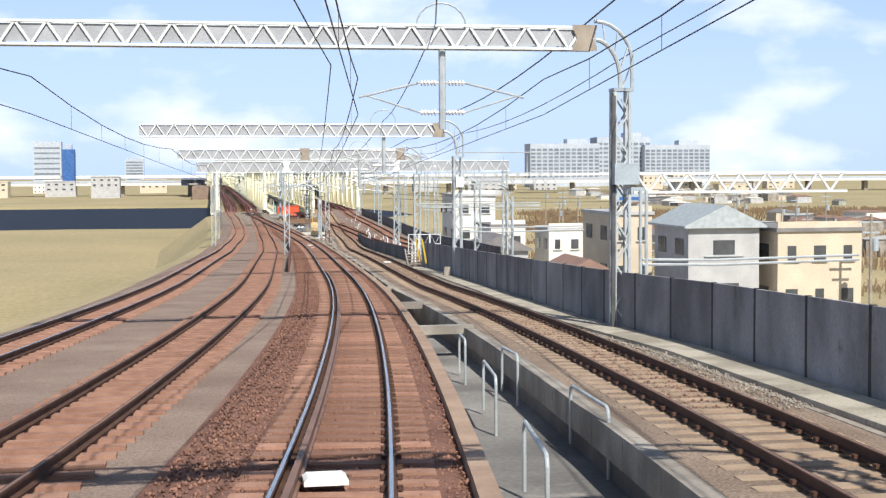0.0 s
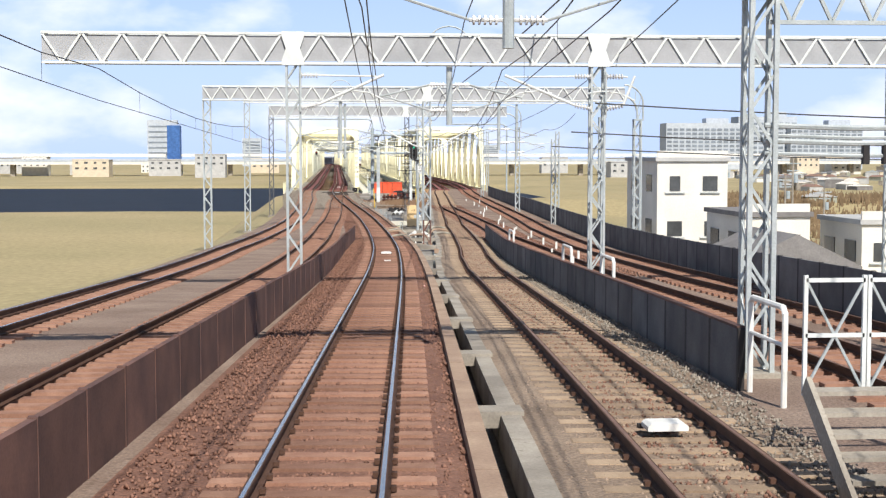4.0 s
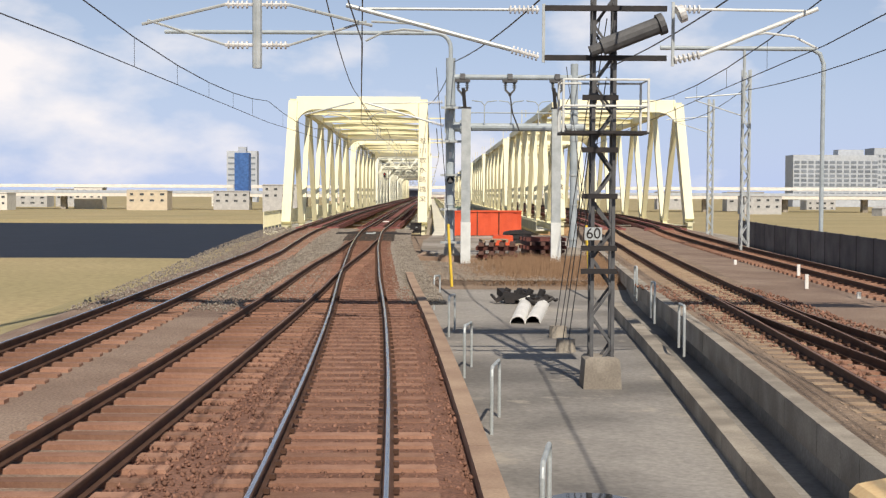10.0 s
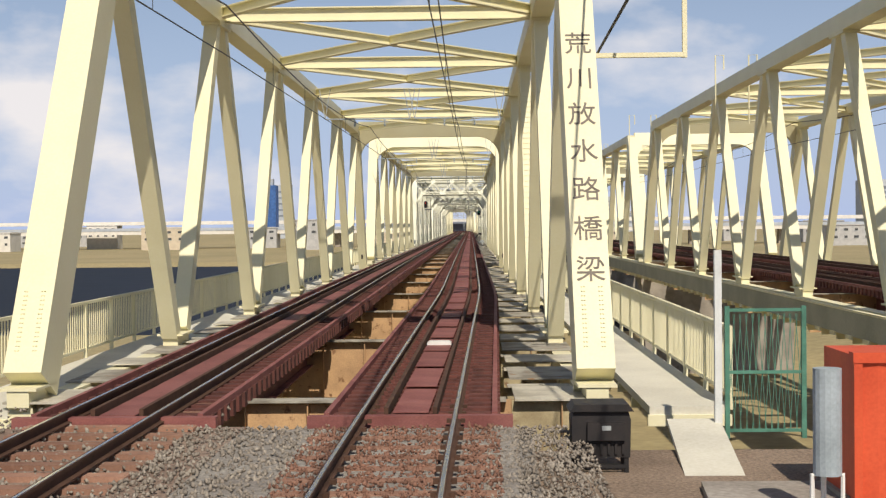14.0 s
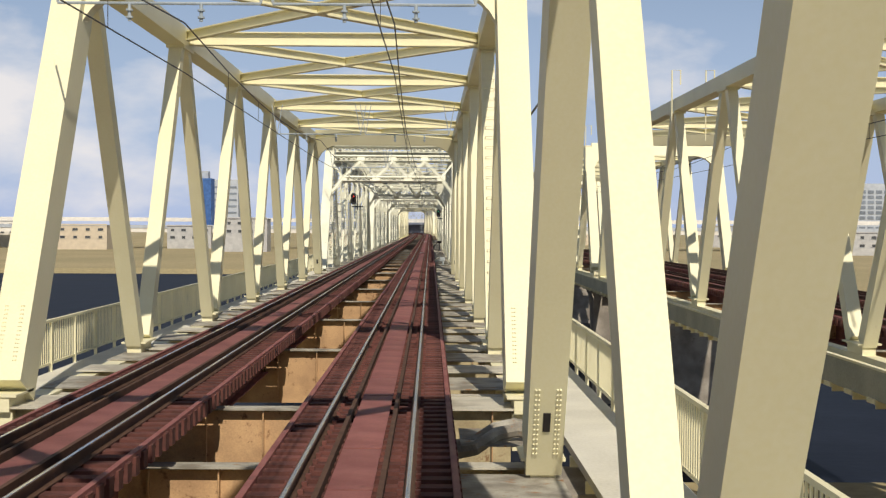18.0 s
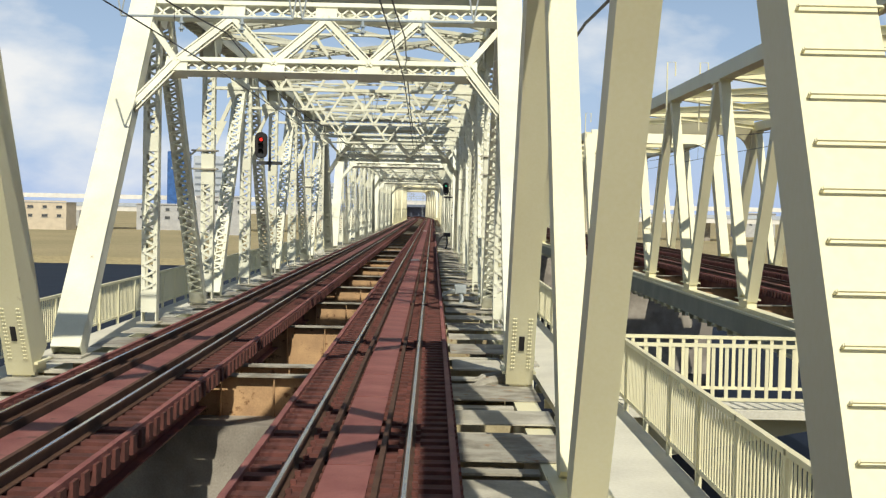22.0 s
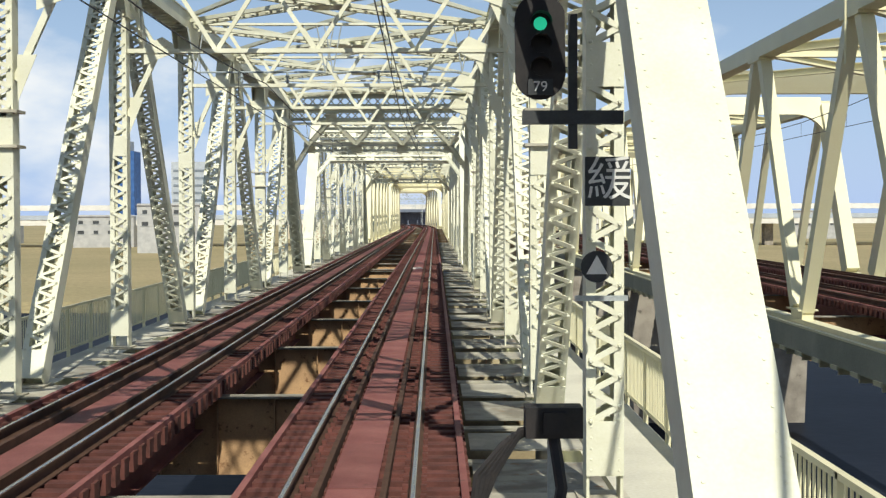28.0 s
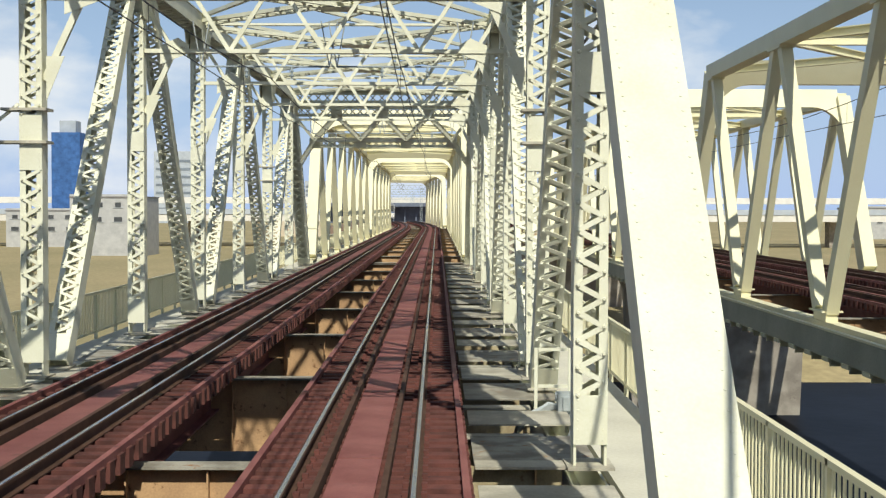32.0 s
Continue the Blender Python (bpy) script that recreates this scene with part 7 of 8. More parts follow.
bridge_signal(1.70, 208.3, 3.90, GREEN_LAMP, "dark oval signal showing green on the truss post", "79")
bridge_signal(-5.35, 157.0, 4.55, RED_LAMP, "dark oval signal showing red on the far truss")
bridge_signal(-1.2, 515.0, 3.3, GREEN_LAMP, "green signal at the far end of the bridge")
c = thing("warning_board", "dark board with a white character beside the truss post", "sign", at=(2.38, 208.93, 0))
part("board", Shape().box(0, 0, 2.72, 0.42, 0.03, 0.46), SIGN_DARK, c)
writing("緩", 0.44, WHITE, (0.02, -0.02, 2.72), (90, 0, 0), c)
part("disc", Shape().tube((-0.1, 0.01, 1.92), (-0.1, -0.01, 1.92), 0.15, 20), SIGN_DARK, c, "round dark sign with a white triangle")
part("triangle", Shape().add([(-0.2, -0.02, 1.85), (0.0, -0.02, 1.85), (-0.1, -0.02, 2.03)], [(0, 1, 2)]), WHITE, c)
part("holder", Shape().box(-0.05, 0.05, 1.62, 0.5, 0.04, 0.05), GALV, c)
c = thing("kilometre_sign", "white numbered plate with a red top on the truss post", "sign", at=(2.46, 182.87, 0.1))
part("plate", Shape().box(0, 0, 3.6, 0.25, 0.02, 0.25), WHITE, c)
part("red_top", Shape().box(0, 0, 3.77, 0.25, 0.02, 0.09), TARP, c)
part("bracket", Shape().box(0, 0.03, 3.45, 0.06, 0.05, 0.14), CREAM_OLD, c)
writing("10", 0.19, SIGN_DARK, (0, -0.014, 3.6), (90, 0, 0), c)


def cable_box(x, y, z, label, mat, lift=0.0):
    c = thing("cable_box", label, "box", "deck cable boxes", at=(x, y, z))
    part("case", Shape().box(0, 0, 0.42 + lift, 0.34 + 0.3 * lift, 0.3, 0.28).box(0, -0.17, 0.42 + lift, 0.2, 0.05, 0.2).tube((-0.2, 0, 0.5 + lift), (-0.1, 0, 0.5 + lift), 0.07, 10), mat, c)
    part("leg", Shape().box(0, 0, 0.14 + lift / 2, 0.1, 0.1, 0.3 + lift), GALV if lift else mat, c)
    rng = random.Random(int(y))
    for k in range(4):
        part("hose", Shape().path([(-0.1 - 0.03 * k, 0, 0.35 + lift), (-0.3 - 0.05 * k, -0.05, 0.40 - 0.04 * k + lift * 0.9), (-0.55 - 0.05 * k, -0.1, 0.24 + lift * 0.5), (-0.78, -0.15 - 0.04 * k, -0.02)], 0.04, 6), mat, c)
    part("hose", Shape().path([(0, -0.05, 0.3 + lift), (0.05, -0.3, 0.1 + lift * 0.6), (-0.05, -0.6, -0.05 + lift * 0.2), (-0.2, -1.0, -0.15)], 0.055, 6), mat, c)


cable_box(1.84, 208.6, -0.5, "black cable box with hoses on the deck beams", BLACK, 0.6)
cable_box(2.66, 279.3, -0.8, "pale grey cable box with conduits on the deck beams", GALV)
cable_box(1.7, 151.5, -0.5, "pale grey cable box on the deck beams", GALV)
for y, x in ((157.0, 2.5), (279.7, 2.46)):
    c = thing("box_frame", "cream angle-iron frame on the deck beams", "frame", "deck frames", at=(x, y, -0.8))
    for e in (-0.25, 0.25):
        part("post", Shape().box(e, 0, 0.58, 0.05, 0.05, 1.16), CREAM_OLD, c)
    for z in (0.6, 1.14):
        part("bar", Shape().box(0, 0, z, 0.43, 0.04, 0.045), CREAM_OLD, c)
for y in (68.3, 131.8, 200.4, 265.9):
    for k in range(2):
        whole("deck_hose", Shape().path([(1.15, y - 0.2 + 0.5 * k, -0.72), (1.4, y - 0.25 + 0.5 * k, -0.66), (1.7, y + 0.5 * k, -0.5), (2.0, y + 0.15 + 0.5 * k, -0.46), (2.3, y + 0.1 + 0.5 * k, -0.5)], 0.1, 8), BEAM_TOP, "thick grey cable hose across the span joint", "hose", "span joint hoses")
    whole("joint_plate", Shape().box(1.75, y + 0.5, -0.62, 1.1, 1.6, 0.02), BEAM_TOP, "grey steel plate over the span joint", "plate", "span joint plates")
for y in (122, 205.5, 255):
    whole("paint_mark", Shape().bar((1.62, y - 0.3, -0.476), (1.78, y + 0.25, -0.476), 0.07, 0.006), OCHRE, "orange rust streak plate on the beam top", "mark", "orange marks")

# ---------------- far end of the crossing ----------------
c = thing("station_roof", "dark flat platform roof beyond the bridge", "station", at=(-9.0, 545, 0))
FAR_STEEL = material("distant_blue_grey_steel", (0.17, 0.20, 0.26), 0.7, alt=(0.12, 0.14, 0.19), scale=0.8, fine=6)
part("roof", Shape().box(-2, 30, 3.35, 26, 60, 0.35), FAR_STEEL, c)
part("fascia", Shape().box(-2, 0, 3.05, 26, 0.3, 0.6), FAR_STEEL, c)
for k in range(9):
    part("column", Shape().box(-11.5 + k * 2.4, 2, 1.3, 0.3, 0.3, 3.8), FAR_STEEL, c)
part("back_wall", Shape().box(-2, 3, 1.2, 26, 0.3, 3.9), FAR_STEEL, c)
part("platform", Shape().box(-8, 30, 0.2, 5, 60, 1.0), CONCRETE, c)
for x, y, z in ((-5.5, 520, 6.4), (-8, 575, 6.0), (-9, 600, 5.0), (-11, 640, 6.6)):
    c = thing("catenary_gantry", "pale blue lattice gantry beyond the bridge", "gantry", "catenary gantries", at=(x, y, 0))
    s = Shape()
    box_truss(s, -11, 9, 0, z, 0.8)
    part("beam", s, GALV, c)
    for m in (-10.5, 8.0, 3.2):
        s = Shape()
        lattice_mast(s, m, 0, -1, z)
        part("mast", s, GALV, c)
# train waiting on the opposite track by the platform
ty = 532.0
tr = thing("train", "stainless commuter train with a dark windscreen on the opposite track", "train", at=(along(L2, ty), ty, rail_z(ty)), turn=-math.degrees(math.atan2(along(L2, ty + 10) - along(L2, ty - 10), 20)))
for k in range(2):
    y0 = k * 20.4
    car = part("car_body", Shape().prism([(-1.4, 0.35), (1.4, 0.35), (1.42, 2.6), (1.3, 3.2), (0.9, 3.55), (-0.9, 3.55), (-1.3, 3.2), (-1.42, 2.6)], y0, y0 + 19.8), TRAIN_SILVER, tr)
    part("underframe", Shape().box(0, y0 + 9.9, 0.2, 2.2, 18.6, 0.5), BLACK, car)
    for e in (-1, 1):
        for i in range(4):
            part("window", Shape().box(e * 1.425, y0 + 2.6 + 4.8 * i, 2.2, 0.02, 2.2, 0.9), GLASS, car)
part("windscreen", Shape().box(-0.02, -0.02, 2.35, 2.4, 0.05, 1.1), GLASS, tr)
part("front_panel", Shape().box(0, -0.03, 1.1, 2.6, 0.04, 0.9), HOUSE_WHITE, tr)
part("front_stripe", Shape().box(0, -0.055, 1.55, 2.6, 0.02, 0.16), BLUE_SHEET, tr)
for e in (-0.95, 0.95):
    part("headlight", Shape().tube((e, -0.03, 1.0), (e, -0.08, 1.0), 0.14, 12), WHITE, tr)
part("coupler", Shape().box(0, -0.25, 0.45, 0.35, 0.5, 0.25), BLACK, tr)
# embankment for the tracks past the bridge
whole("ground_far_bank", Shape().box(0, 480 + 250, -4.0, 34, 520, 7.0), BALLAST_MIX, "railway embankment past the river", "ground", kind="structure")


# ---------------- town ----------------
def house(x, y, w, d, z1, wall, roof, label, storeys=2, flat=True, windows=3, z0=-7.4, side_windows=2):
    t = thing("house", label, "house", "houses by the railway", at=(x, y, 0))
    part("wall", Shape().box(0, 0, (z0 + z1) / 2, w, d, z1 - z0), wall, t)
    if flat:
        part("roof", Shape().box(0, 0, z1 + 0.1, w + 0.3, d + 0.3, 0.25), roof, t)
        part("parapet", Shape().box(0, -d / 2 + 0.1, z1 + 0.4, w, 0.15, 0.5), wall, t)
    else:
        part("roof", Shape().prism([(-w / 2 - 0.4, z1), (0, z1 + w * 0.28), (w / 2 + 0.4, z1), (w / 2 + 0.4, z1 - 0.15), (-w / 2 - 0.4, z1 - 0.15)], -d / 2 - 0.4, d / 2 + 0.4), roof, t)
    sh = (z1 - max(z0, z1 - 2.9 * storeys)) / storeys
    for k in range(storeys):
        zc = z1 - sh * (k + 0.5)
        for i in range(windows):
            wx = -w / 2 + w * (i + 0.5) / windows
            win = part("window", Shape().box(wx, -d / 2 - 0.02, zc, w / windows * (0.30 + 0.12 * ((i + k) % 2)), 0.06, 0.95), GLASS, t)
            part("sill", Shape().box(wx, -d / 2 - 0.06, zc - 0.6, w / windows * 0.56, 0.14, 0.06), GALV, win)
        for i in range(side_windows):
            wy = -d / 2 + d * (i + 0.5) / side_windows
            part("window", Shape().box(-w / 2 - 0.02, wy, zc, 0.06, min(1.6, d / side_windows * 0.5), 1.1), GLASS, t)
    return t


def at_off(y, d):
    return own_x(y) + d


house(at_off(-86, 20.3), -84.0, 4.6, 9.0, 3.55, HOUSE_WHITE, HOUSE_GREY, "tall white rendered house with dark windows", 3, True, 2)
house(at_off(-112, 17.5), -114, 5.0, 6.0, -0.9, HOUSE_GREY, ROOF_DARK, "grey house with a dark gabled roof", 1, False, 2)
house(at_off(-105, 20.7), -101, 3.6, 7.0, 0.7, HOUSE_WHITE, ROOF_DARK, "pale house with an open balcony", 2, True, 2)
house(at_off(-136, 23.4), -137, 3.2, 8.0, 3.0, HOUSE_TAN, HOUSE_GREY, "tan rendered apartment block beside the railway", 3, True, 2)
c = thing("roof_sign", "pale blue signboard on a roof", "sign", at=(at_off(-136, 23.6), -140, 3.2))
part("board", Shape().box(0, 0, 1.3, 2.6, 0.2, 1.1), GREY_PAINT, c)
part("bar", Shape().box(0, -0.12, 1.0, 1.8, 0.02, 0.22), BLUE_SHEET, c)
for e in (-0.9, 0.9):
    part("leg", Shape().box(e, 0, 0.35, 0.1, 0.1, 0.9), GALV, c)
house(at_off(-112, 29), -104, 9.0, 6.0, 0.4, HOUSE_WHITE, HOUSE_GREY, "long white low building with a row of windows", 2, True, 5)
house(at_off(-145, 18.2), -146, 4.4, 6.0, -1.0, HOUSE_TAN, ROOF_RED, "small house with a brown-red roof", 1, False, 2)
house(at_off(-148, 26.5), -150, 5.0, 7.0, 2.6, HOUSE_GREY, GALV, "grey metal-clad workshop with pale roof", 2, False, 1)
house(at_off(-150, 33.0), -150, 6.0, 9.0, 2.2, HOUSE_TAN, ROOF_DARK, "tan warehouse with dark openings", 2, True, 3)
house(at_off(-178, 21.0), -178, 5.0, 6.0, -1.2, HOUSE_WHITE, ROOF_DARK, "white house with a dark tiled roof", 2, False, 2)
house(at_off(-155, 19.0), -152, 5.0, 6.0, -2.2, HOUSE_GREY, ROOF_DARK, "grey house with a dark tiled roof", 1, False, 2)
house(at_off(-98, 15.8), -96, 3.5, 5.0, -1.6, HOUSE_WHITE, ROOF_DARK, "small shed with a dark roof behind the fence", 1, False, 1)
rng = random.Random(21)
for k in range(18):
    x, y = rng.uniform(-120, -30), rng.uniform(-220, 20)
    if k % 3 == 0:
        x, y = rng.uniform(70, 130), rng.uniform(-150, -90)
    z1 = rng.uniform(-3.8, -0.5)
    house(x, y, rng.uniform(6, 10), rng.uniform(6, 10), z1, rng.choice((HOUSE_WHITE, HOUSE_TAN, HOUSE_GREY)), rng.choice((ROOF_DARK, ROOF_RED, HOUSE_GREY)), "small town house below the railway", 1, k % 3 == 0, 2, side_windows=1)
for k in range(150):
    y = rng.uniform(-90, 95) if k % 2 else rng.uniform(230, 560)
    x = rng.uniform(45, 150) + (y + 100) * 0.25
    w_, d_, h_ = rng.uniform(2.5, 8), rng.uniform(3, 8), rng.uniform(1.0, 3.6)
    mat_ = rng.choice((HOUSE_WHITE, HOUSE_GREY, HOUSE_TAN, HOUSE_GREY, FASCIA, ROOF_DARK, CONCRETE))
    t = thing("shed", "small plain shed or hut on the river plain", "shed", "sheds on the plain", at=(x, y, -7.3), turn=rng.uniform(-30, 30))
    part("wall", Shape().box(0, 0, h_ / 2, w_, d_, h_), mat_, t)
    part("roof", Shape().prism([(-w_ / 2 - 0.2, h_), (0, h_ + rng.uniform(0.2, 1.0)), (w_ / 2 + 0.2, h_)], -d_ / 2 - 0.2, d_ / 2 + 0.2), rng.choice((ROOF_DARK, HOUSE_GREY, GALV, HOUSE_WHITE, ROOF_RED)), t)
for k in range(26):
    y = rng.uniform(-160, 60)
    x = 24 + rng.uniform(0, 70) + (y + 160) * 0.12
    h_ = rng.uniform(7, 11)
    t = thing("utility_pole", "thin grey utility pole with a cross arm", "pole", "utility poles", at=(x, y, -7.3))
    part("pole", Shape().tube((0, 0, 0), (0, 0, h_), 0.14, 8, 0.09), CONCRETE, t)
    part("cross_arm", Shape().box(0, 0, h_ - 0.5, 1.6, 0.08, 0.1).box(0, 0, h_ - 1.2, 1.2, 0.08, 0.1), GREY_PAINT, t)
    part("transformer", Shape().tube((0.3, 0, h_ - 2.4), (0.3, 0, h_ - 1.6), 0.22, 10), GREY_PAINT, t)
for k in range(34):
    y = rng.uniform(520, 760)
    x = rng.choice((-1, 1)) * rng.uniform(40, 420)
    house(x, y, rng.uniform(10, 22), rng.uniform(9, 14), rng.uniform(-2.5, 4.5), rng.choice((HOUSE_WHITE, HOUSE_TAN, HOUSE_GREY)), rng.choice((ROOF_DARK, HOUSE_GREY)), "distant town building on the far bank", 2, True, 4, z0=-7.6, side_windows=0)

# expressway viaduct on the far bank
v_ = thing("expressway_viaduct", "long pale expressway viaduct on the far bank", "viaduct", at=(0, 600, 0))
part("deck", Shape().box(0, 0, 0.4, 1900, 14, 2.4), HOUSE_WHITE, v_)
part("parapet", Shape().box(0, -7, 1.5, 1900, 0.4, 1.3), FAR_GREY, v_)
part("upper_deck", Shape().box(0, 16, 4.4, 1900, 10, 1.6), HOUSE_WHITE, v_)
for k in range(48):
    part("pier", Shape().box(-940 + k * 40, 0, -4.0, 2.5, 4, 7.6), CONCRETE, v_)

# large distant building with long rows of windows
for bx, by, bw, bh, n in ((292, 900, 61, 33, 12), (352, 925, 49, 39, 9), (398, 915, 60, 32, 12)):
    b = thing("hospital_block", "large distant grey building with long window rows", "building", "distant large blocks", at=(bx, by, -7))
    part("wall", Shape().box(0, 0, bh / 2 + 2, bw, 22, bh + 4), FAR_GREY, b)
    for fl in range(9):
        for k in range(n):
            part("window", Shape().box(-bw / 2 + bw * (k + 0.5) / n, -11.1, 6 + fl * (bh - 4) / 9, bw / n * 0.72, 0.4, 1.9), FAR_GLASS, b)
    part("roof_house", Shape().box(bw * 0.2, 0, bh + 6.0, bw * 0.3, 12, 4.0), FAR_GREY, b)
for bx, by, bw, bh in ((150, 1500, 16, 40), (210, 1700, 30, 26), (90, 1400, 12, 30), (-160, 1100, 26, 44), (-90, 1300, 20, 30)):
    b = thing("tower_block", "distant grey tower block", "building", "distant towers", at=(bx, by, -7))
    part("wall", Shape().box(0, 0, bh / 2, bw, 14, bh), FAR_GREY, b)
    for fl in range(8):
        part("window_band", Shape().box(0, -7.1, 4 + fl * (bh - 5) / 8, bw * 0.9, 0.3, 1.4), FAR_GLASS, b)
b = thing("blue_tower", "distant building wrapped in blue sheeting", "building", at=(-91, 600, -7))
part("wall", Shape().box(0, 0, 14, 7, 9, 28), BLUE_SHEET, b)
part("roof_house", Shape().box(0, 0, 29.5, 4, 5, 3), FAR_GREY, b)


# ---------------- sleepers ----------------
def sleepers(parent, line, y0, y1, pitch, size, mat, base, near0, near1):
    """One mesh shared by the near sleepers, the far ones joined."""
    me = Shape().prism([(-size[0] / 2, 0.0), (size[0] / 2, 0.0), (size[0] / 2 - 0.01, size[2] - 0.015), (size[0] / 2 - 0.025, size[2]), (-size[0] / 2 + 0.025, size[2]), (-size[0] / 2 + 0.01, size[2] - 0.015)], -size[1] / 2, size[1] / 2).mesh("sleeper", mat)
    rest = Shape()
    rng = random.Random(round(y0 + pitch * 100))
    for i in range(int((y1 - y0) / pitch)):
        y = y0 + i * pitch + rng.uniform(-0.02, 0.02)
        x, z = line(y), rail_z(y) + base
        h = math.atan2(line(y + 1) - line(y - 1), 2)
        if near0 <= y <= near1:
            ob = new("sleeper", me)
            ob.parent = parent
            ob.matrix_basis = pose(x, y, z - size[2], 0, 0, math.degrees(-h) + rng.uniform(-0.7, 0.7))
        else:
            rest.box(x, y, z - size[2] / 2, *size)
    if rest.v:
        part("sleepers", rest, mat, parent, kind="stuff")


SZ = (2.1, 0.22, 0.16)
sleepers(own_track, own_line, -297, -62, 0.60, SZ, SLEEPER, -0.165, -235, -62)
sleepers(own_track, own_line, -62, 1.8, 0.60, SZ, SLEEPER, -0.192, 1, 0)
sleepers(r1_track, lambda y: along(R1, y), -297, 9, 0.60, SZ, SLEEPER_TAN, -0.183, -185, -90)
sleepers(r2_track, lambda y: along(R2, y), -297, 9, 0.62, SZ, SLEEPER, -0.165, -120, -110)
sleepers(r1b_track, lambda y: along(R1B, y), -297, -52, 0.62, SZ, SLEEPER, -0.165, -90, -60)
sleepers(l1_track, lambda y: along(L1, y), -297, -24, 0.60, SZ, SLEEPER, -0.165, -90, -24)
sleepers(l2_track, lambda y: along(L2, y), -297, 4.5, 0.60, SZ, SLEEPER, -0.165, -60, 4)
SB = (2.2, 0.21, 0.21)
for d_ob, tr, near in zip(decks, DECK_LINES, ((30, 118), (1, 0), (1, 0), (1, 0))):
    sleepers(d_ob, tr, 2.2, 514, 0.42, SB, SLEEPER_RED, -0.15, *near)


# ---------------- loose ballast stones ----------------
def stones(name, y0, y1, x_of, spread, count, height, mat, label, seed, size=0.027, clear=()):
    """Small angular stones strewn along a track, one joined sheet. spread: from and to, across; clear: rail lines left free."""
    rg = np.random.default_rng(seed)
    y = rg.uniform(y0, y1, count)
    d = rg.uniform(spread[0], spread[1], count)
    keep = np.ones(count, bool)
    for c in clear:
        keep &= np.abs(d - c) > 0.11
    y, d = y[keep], d[keep]
    n = len(y)
    grid = np.arange(-301.0, 16.0)
    lx = np.interp(y, grid, [x_of(v) for v in grid])
    lz = np.interp(y, grid, [rail_z(v) for v in grid])
    base = np.array([(1, 0, 0), (0, 1, 0), (-1, 0, 0), (0, -1, 0), (0, 0, 1), (0, 0, -1)], float)
    r = size * rg.uniform(0.55, 1.35, (n, 1, 1)) * rg.uniform(0.6, 1.25, (n, 6, 1))
    v = base[None] * r + rg.normal(0, size * 0.22, (n, 6, 3))
    a = rg.uniform(0, 2 * np.pi, n)
    rot = np.stack([np.cos(a), -np.sin(a), np.sin(a), np.cos(a)], 1).reshape(n, 2, 2)
    v[:, :, :2] = np.einsum("nij,nkj->nki", rot, v[:, :, :2])
    v += np.stack([lx + d, y, lz + height + rg.uniform(-0.012, 0.02, n)], 1)[:, None]
    tri = np.array([(0, 1, 4), (1, 2, 4), (2, 3, 4), (3, 0, 4), (1, 0, 5), (2, 1, 5), (3, 2, 5), (0, 3, 5)])
    f = (tri[None] + 6 * np.arange(n)[:, None, None]).reshape(-1)
    me = bpy.data.meshes.new(name)
    me.vertices.add(6 * n)
    me.vertices.foreach_set("co", v.reshape(-1))
    me.loops.add(len(f))
    me.loops.foreach_set("vertex_index", f)
    me.polygons.add(len(f) // 3)
    me.polygons.foreach_set("loop_start", np.arange(0, len(f), 3))
    me.update(calc_edges=True)
    me.materials.append(mat)
    return tagged(new(name, me), label, "ballast", kind="stuff")


R_ = GAUGE / 2 + 0.03
own_clear = (-R_, R_)
stones("ballast_stones", -236, -41, own_line, (-1.0, 1.35), 52000, -0.212, STONE_RED, "rust-brown ballast stones on the main track", 1, clear=own_clear)
stones("ballast_stones", -236, -41, own_line, (-1.9, -0.9), 24000, -0.195, STONE_RED, "rust-brown ballast stones beside the main track", 2)
stones("ballast_stones", -42, 1.8, own_line, (-1.1, 1.1), 26000, -0.195, STONE_RED, "rust-brown ballast stones in the track before the bridge", 13, size=0.024, clear=own_clear)
stones("ballast_stones", -46, 1.8, own_line, (0.95, 2.1), 22000, -0.21, STONE_GREY, "grey ballast stones before the bridge", 3, size=0.021)
stones("ballast_stones", -13.0, -2.5, own_line, (-1.2, 1.25), 11000, -0.178, STONE_DARK, "oil-blackened ballast stones in the track before the bridge", 17, size=0.024, clear=own_clear)
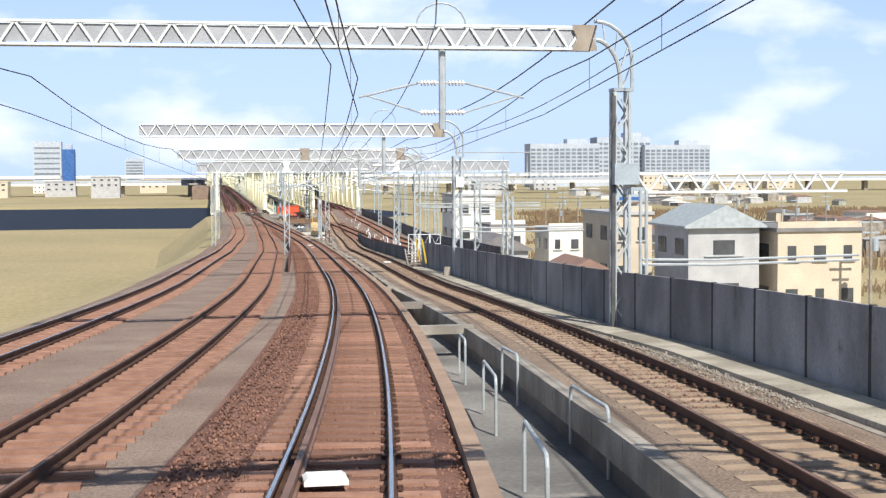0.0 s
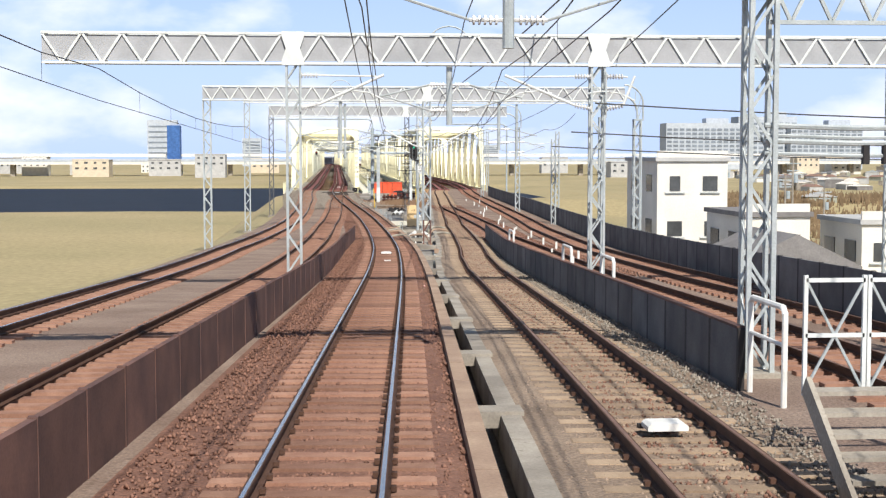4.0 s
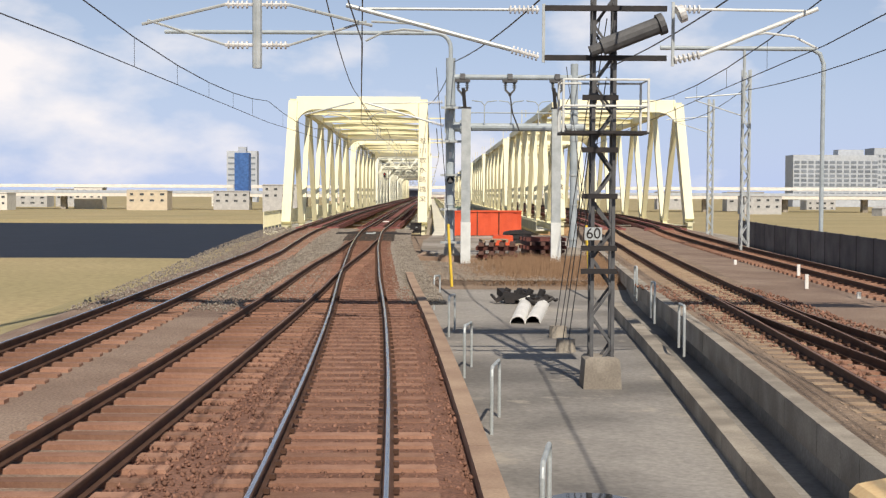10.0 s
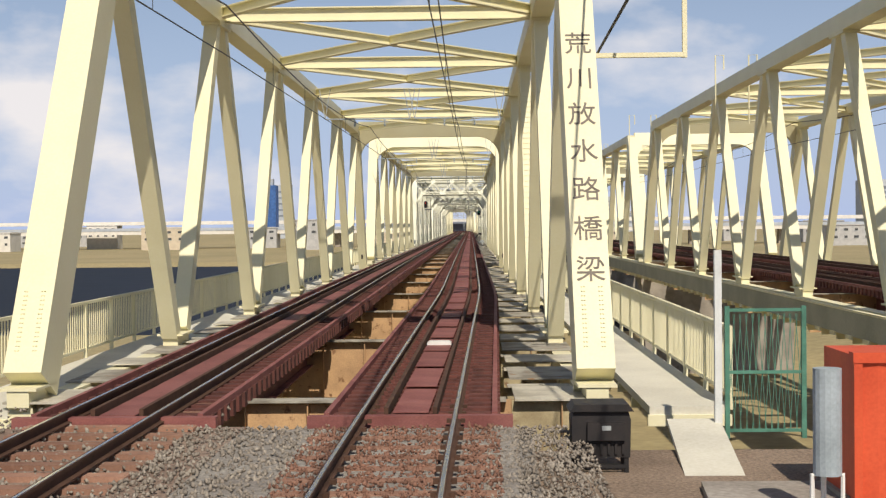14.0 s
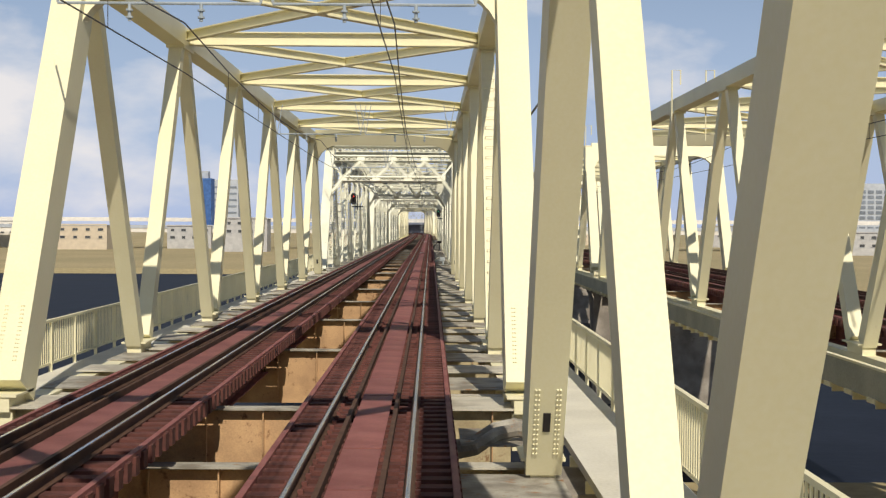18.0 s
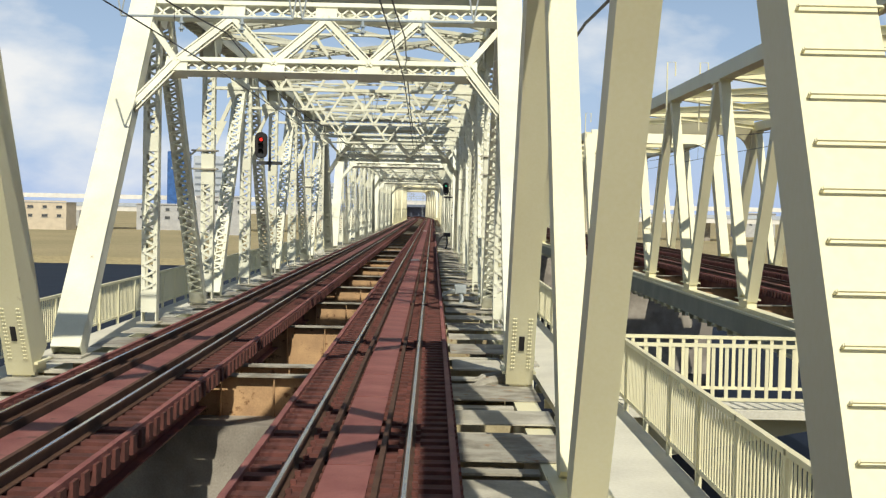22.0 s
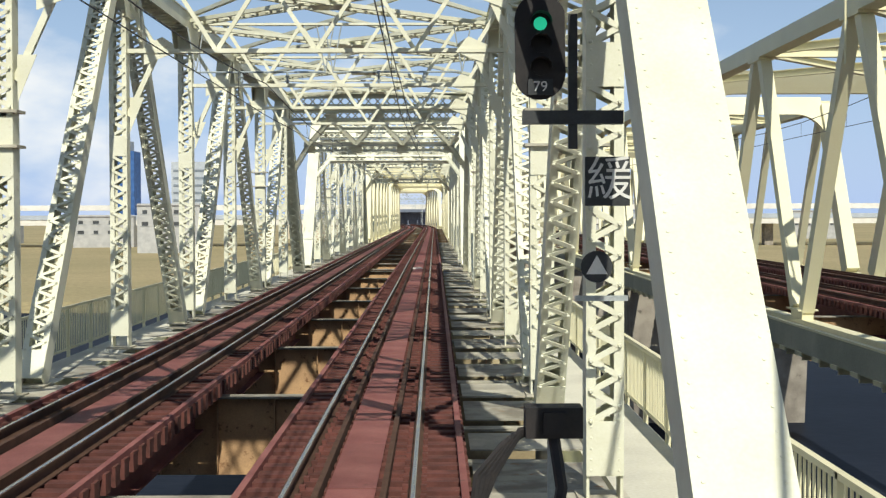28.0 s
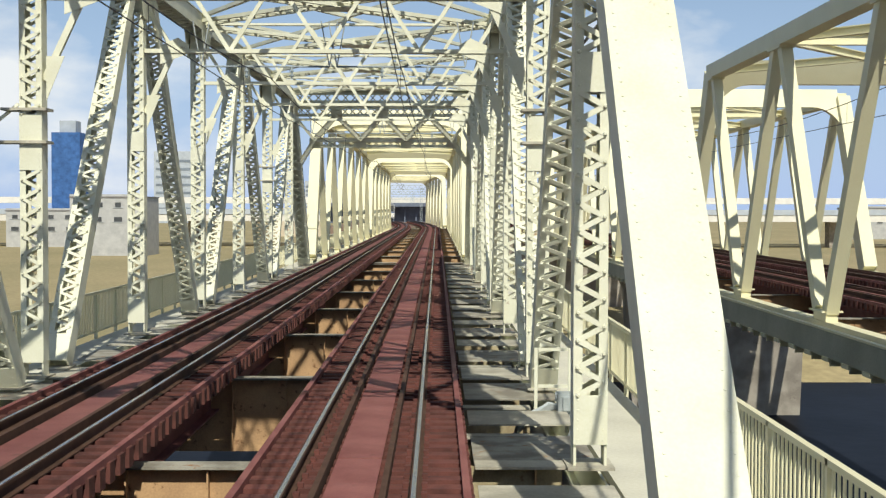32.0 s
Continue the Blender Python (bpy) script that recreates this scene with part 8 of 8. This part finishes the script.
stones("ballast_stones", -46, 1.8, own_line, (-2.6, -0.95), 14000, -0.2, STONE_GREY, "grey ballast stones before the bridge", 14, size=0.026)
stones("ballast_stones", -33.4, -16.5, own_line, (1.5, 7.5), 22000, -0.545, STONE_TAN, "brown-grey gravel on the yard", 15, size=0.022)
stones("ballast_stones", -33.4, -16.5, own_line, (1.5, 6.5), 22000, -0.54, STONE_GREY, "grey gravel on the yard", 16, size=0.022)
stones("ballast_stones", -48, 3.4, own_line, (-6.5, -2.4), 12000, -0.19, STONE_GREY, "pale grey ballast stones between the tracks", 4)
stones("ballast_stones", -222, -60, lambda y: along(R1, y), (-1.3, -0.6), 22000, -0.215, STONE_TAN, "tan-grey ballast stones along the second track", 5, size=0.022)
stones("ballast_stones", -222, -60, lambda y: along(R1, y), (0.6, 1.6), 26000, -0.21, STONE_GREY, "grey ballast stones along the second track", 6, size=0.024)
stones("ballast_stones", -222, -60, lambda y: along(R1, y), (-0.5, 0.5), 14000, -0.205, STONE_TAN, "tan ballast stones in the second track", 7, size=0.024)
stones("ballast_stones", -222, -60, lambda y: along(R1, y), (-0.5, 0.5), 14000, -0.205, STONE_RED, "rust-brown ballast stones in the second track", 18, size=0.024)
stones("ballast_stones", -130, -40, lambda y: along(R1B, y), (-1.4, 1.6), 16000, -0.2, STONE_RED, "rust-brown ballast stones on the loop track", 8, size=0.04, clear=own_clear)


# ---------------- rail fastenings ----------------
def fastenings(parent, line, y0, y1, pitch, mat=None):
    s = Shape()
    for i in range(int((y1 - y0) / pitch)):
        y = y0 + i * pitch
        x, z = line(y), rail_z(y)
        for e in (-1, 1):
            for side in (-0.085, 0.085):
                s.box(x + e * (GAUGE / 2 + 0.032) + side, y, z - 0.128, 0.055, 0.08, 0.045)
    part("fastenings", s, mat or RAIL_SIDE, parent, "dark rusty rail fastenings", "stuff")


fastenings(own_track, own_line, -297, 4.0, 0.60)
fastenings(r1_track, lambda y: along(R1, y), -297, -20, 0.60)
fastenings(own_track, own_line, 2.6, 330, 0.42, SLEEPER_RED)
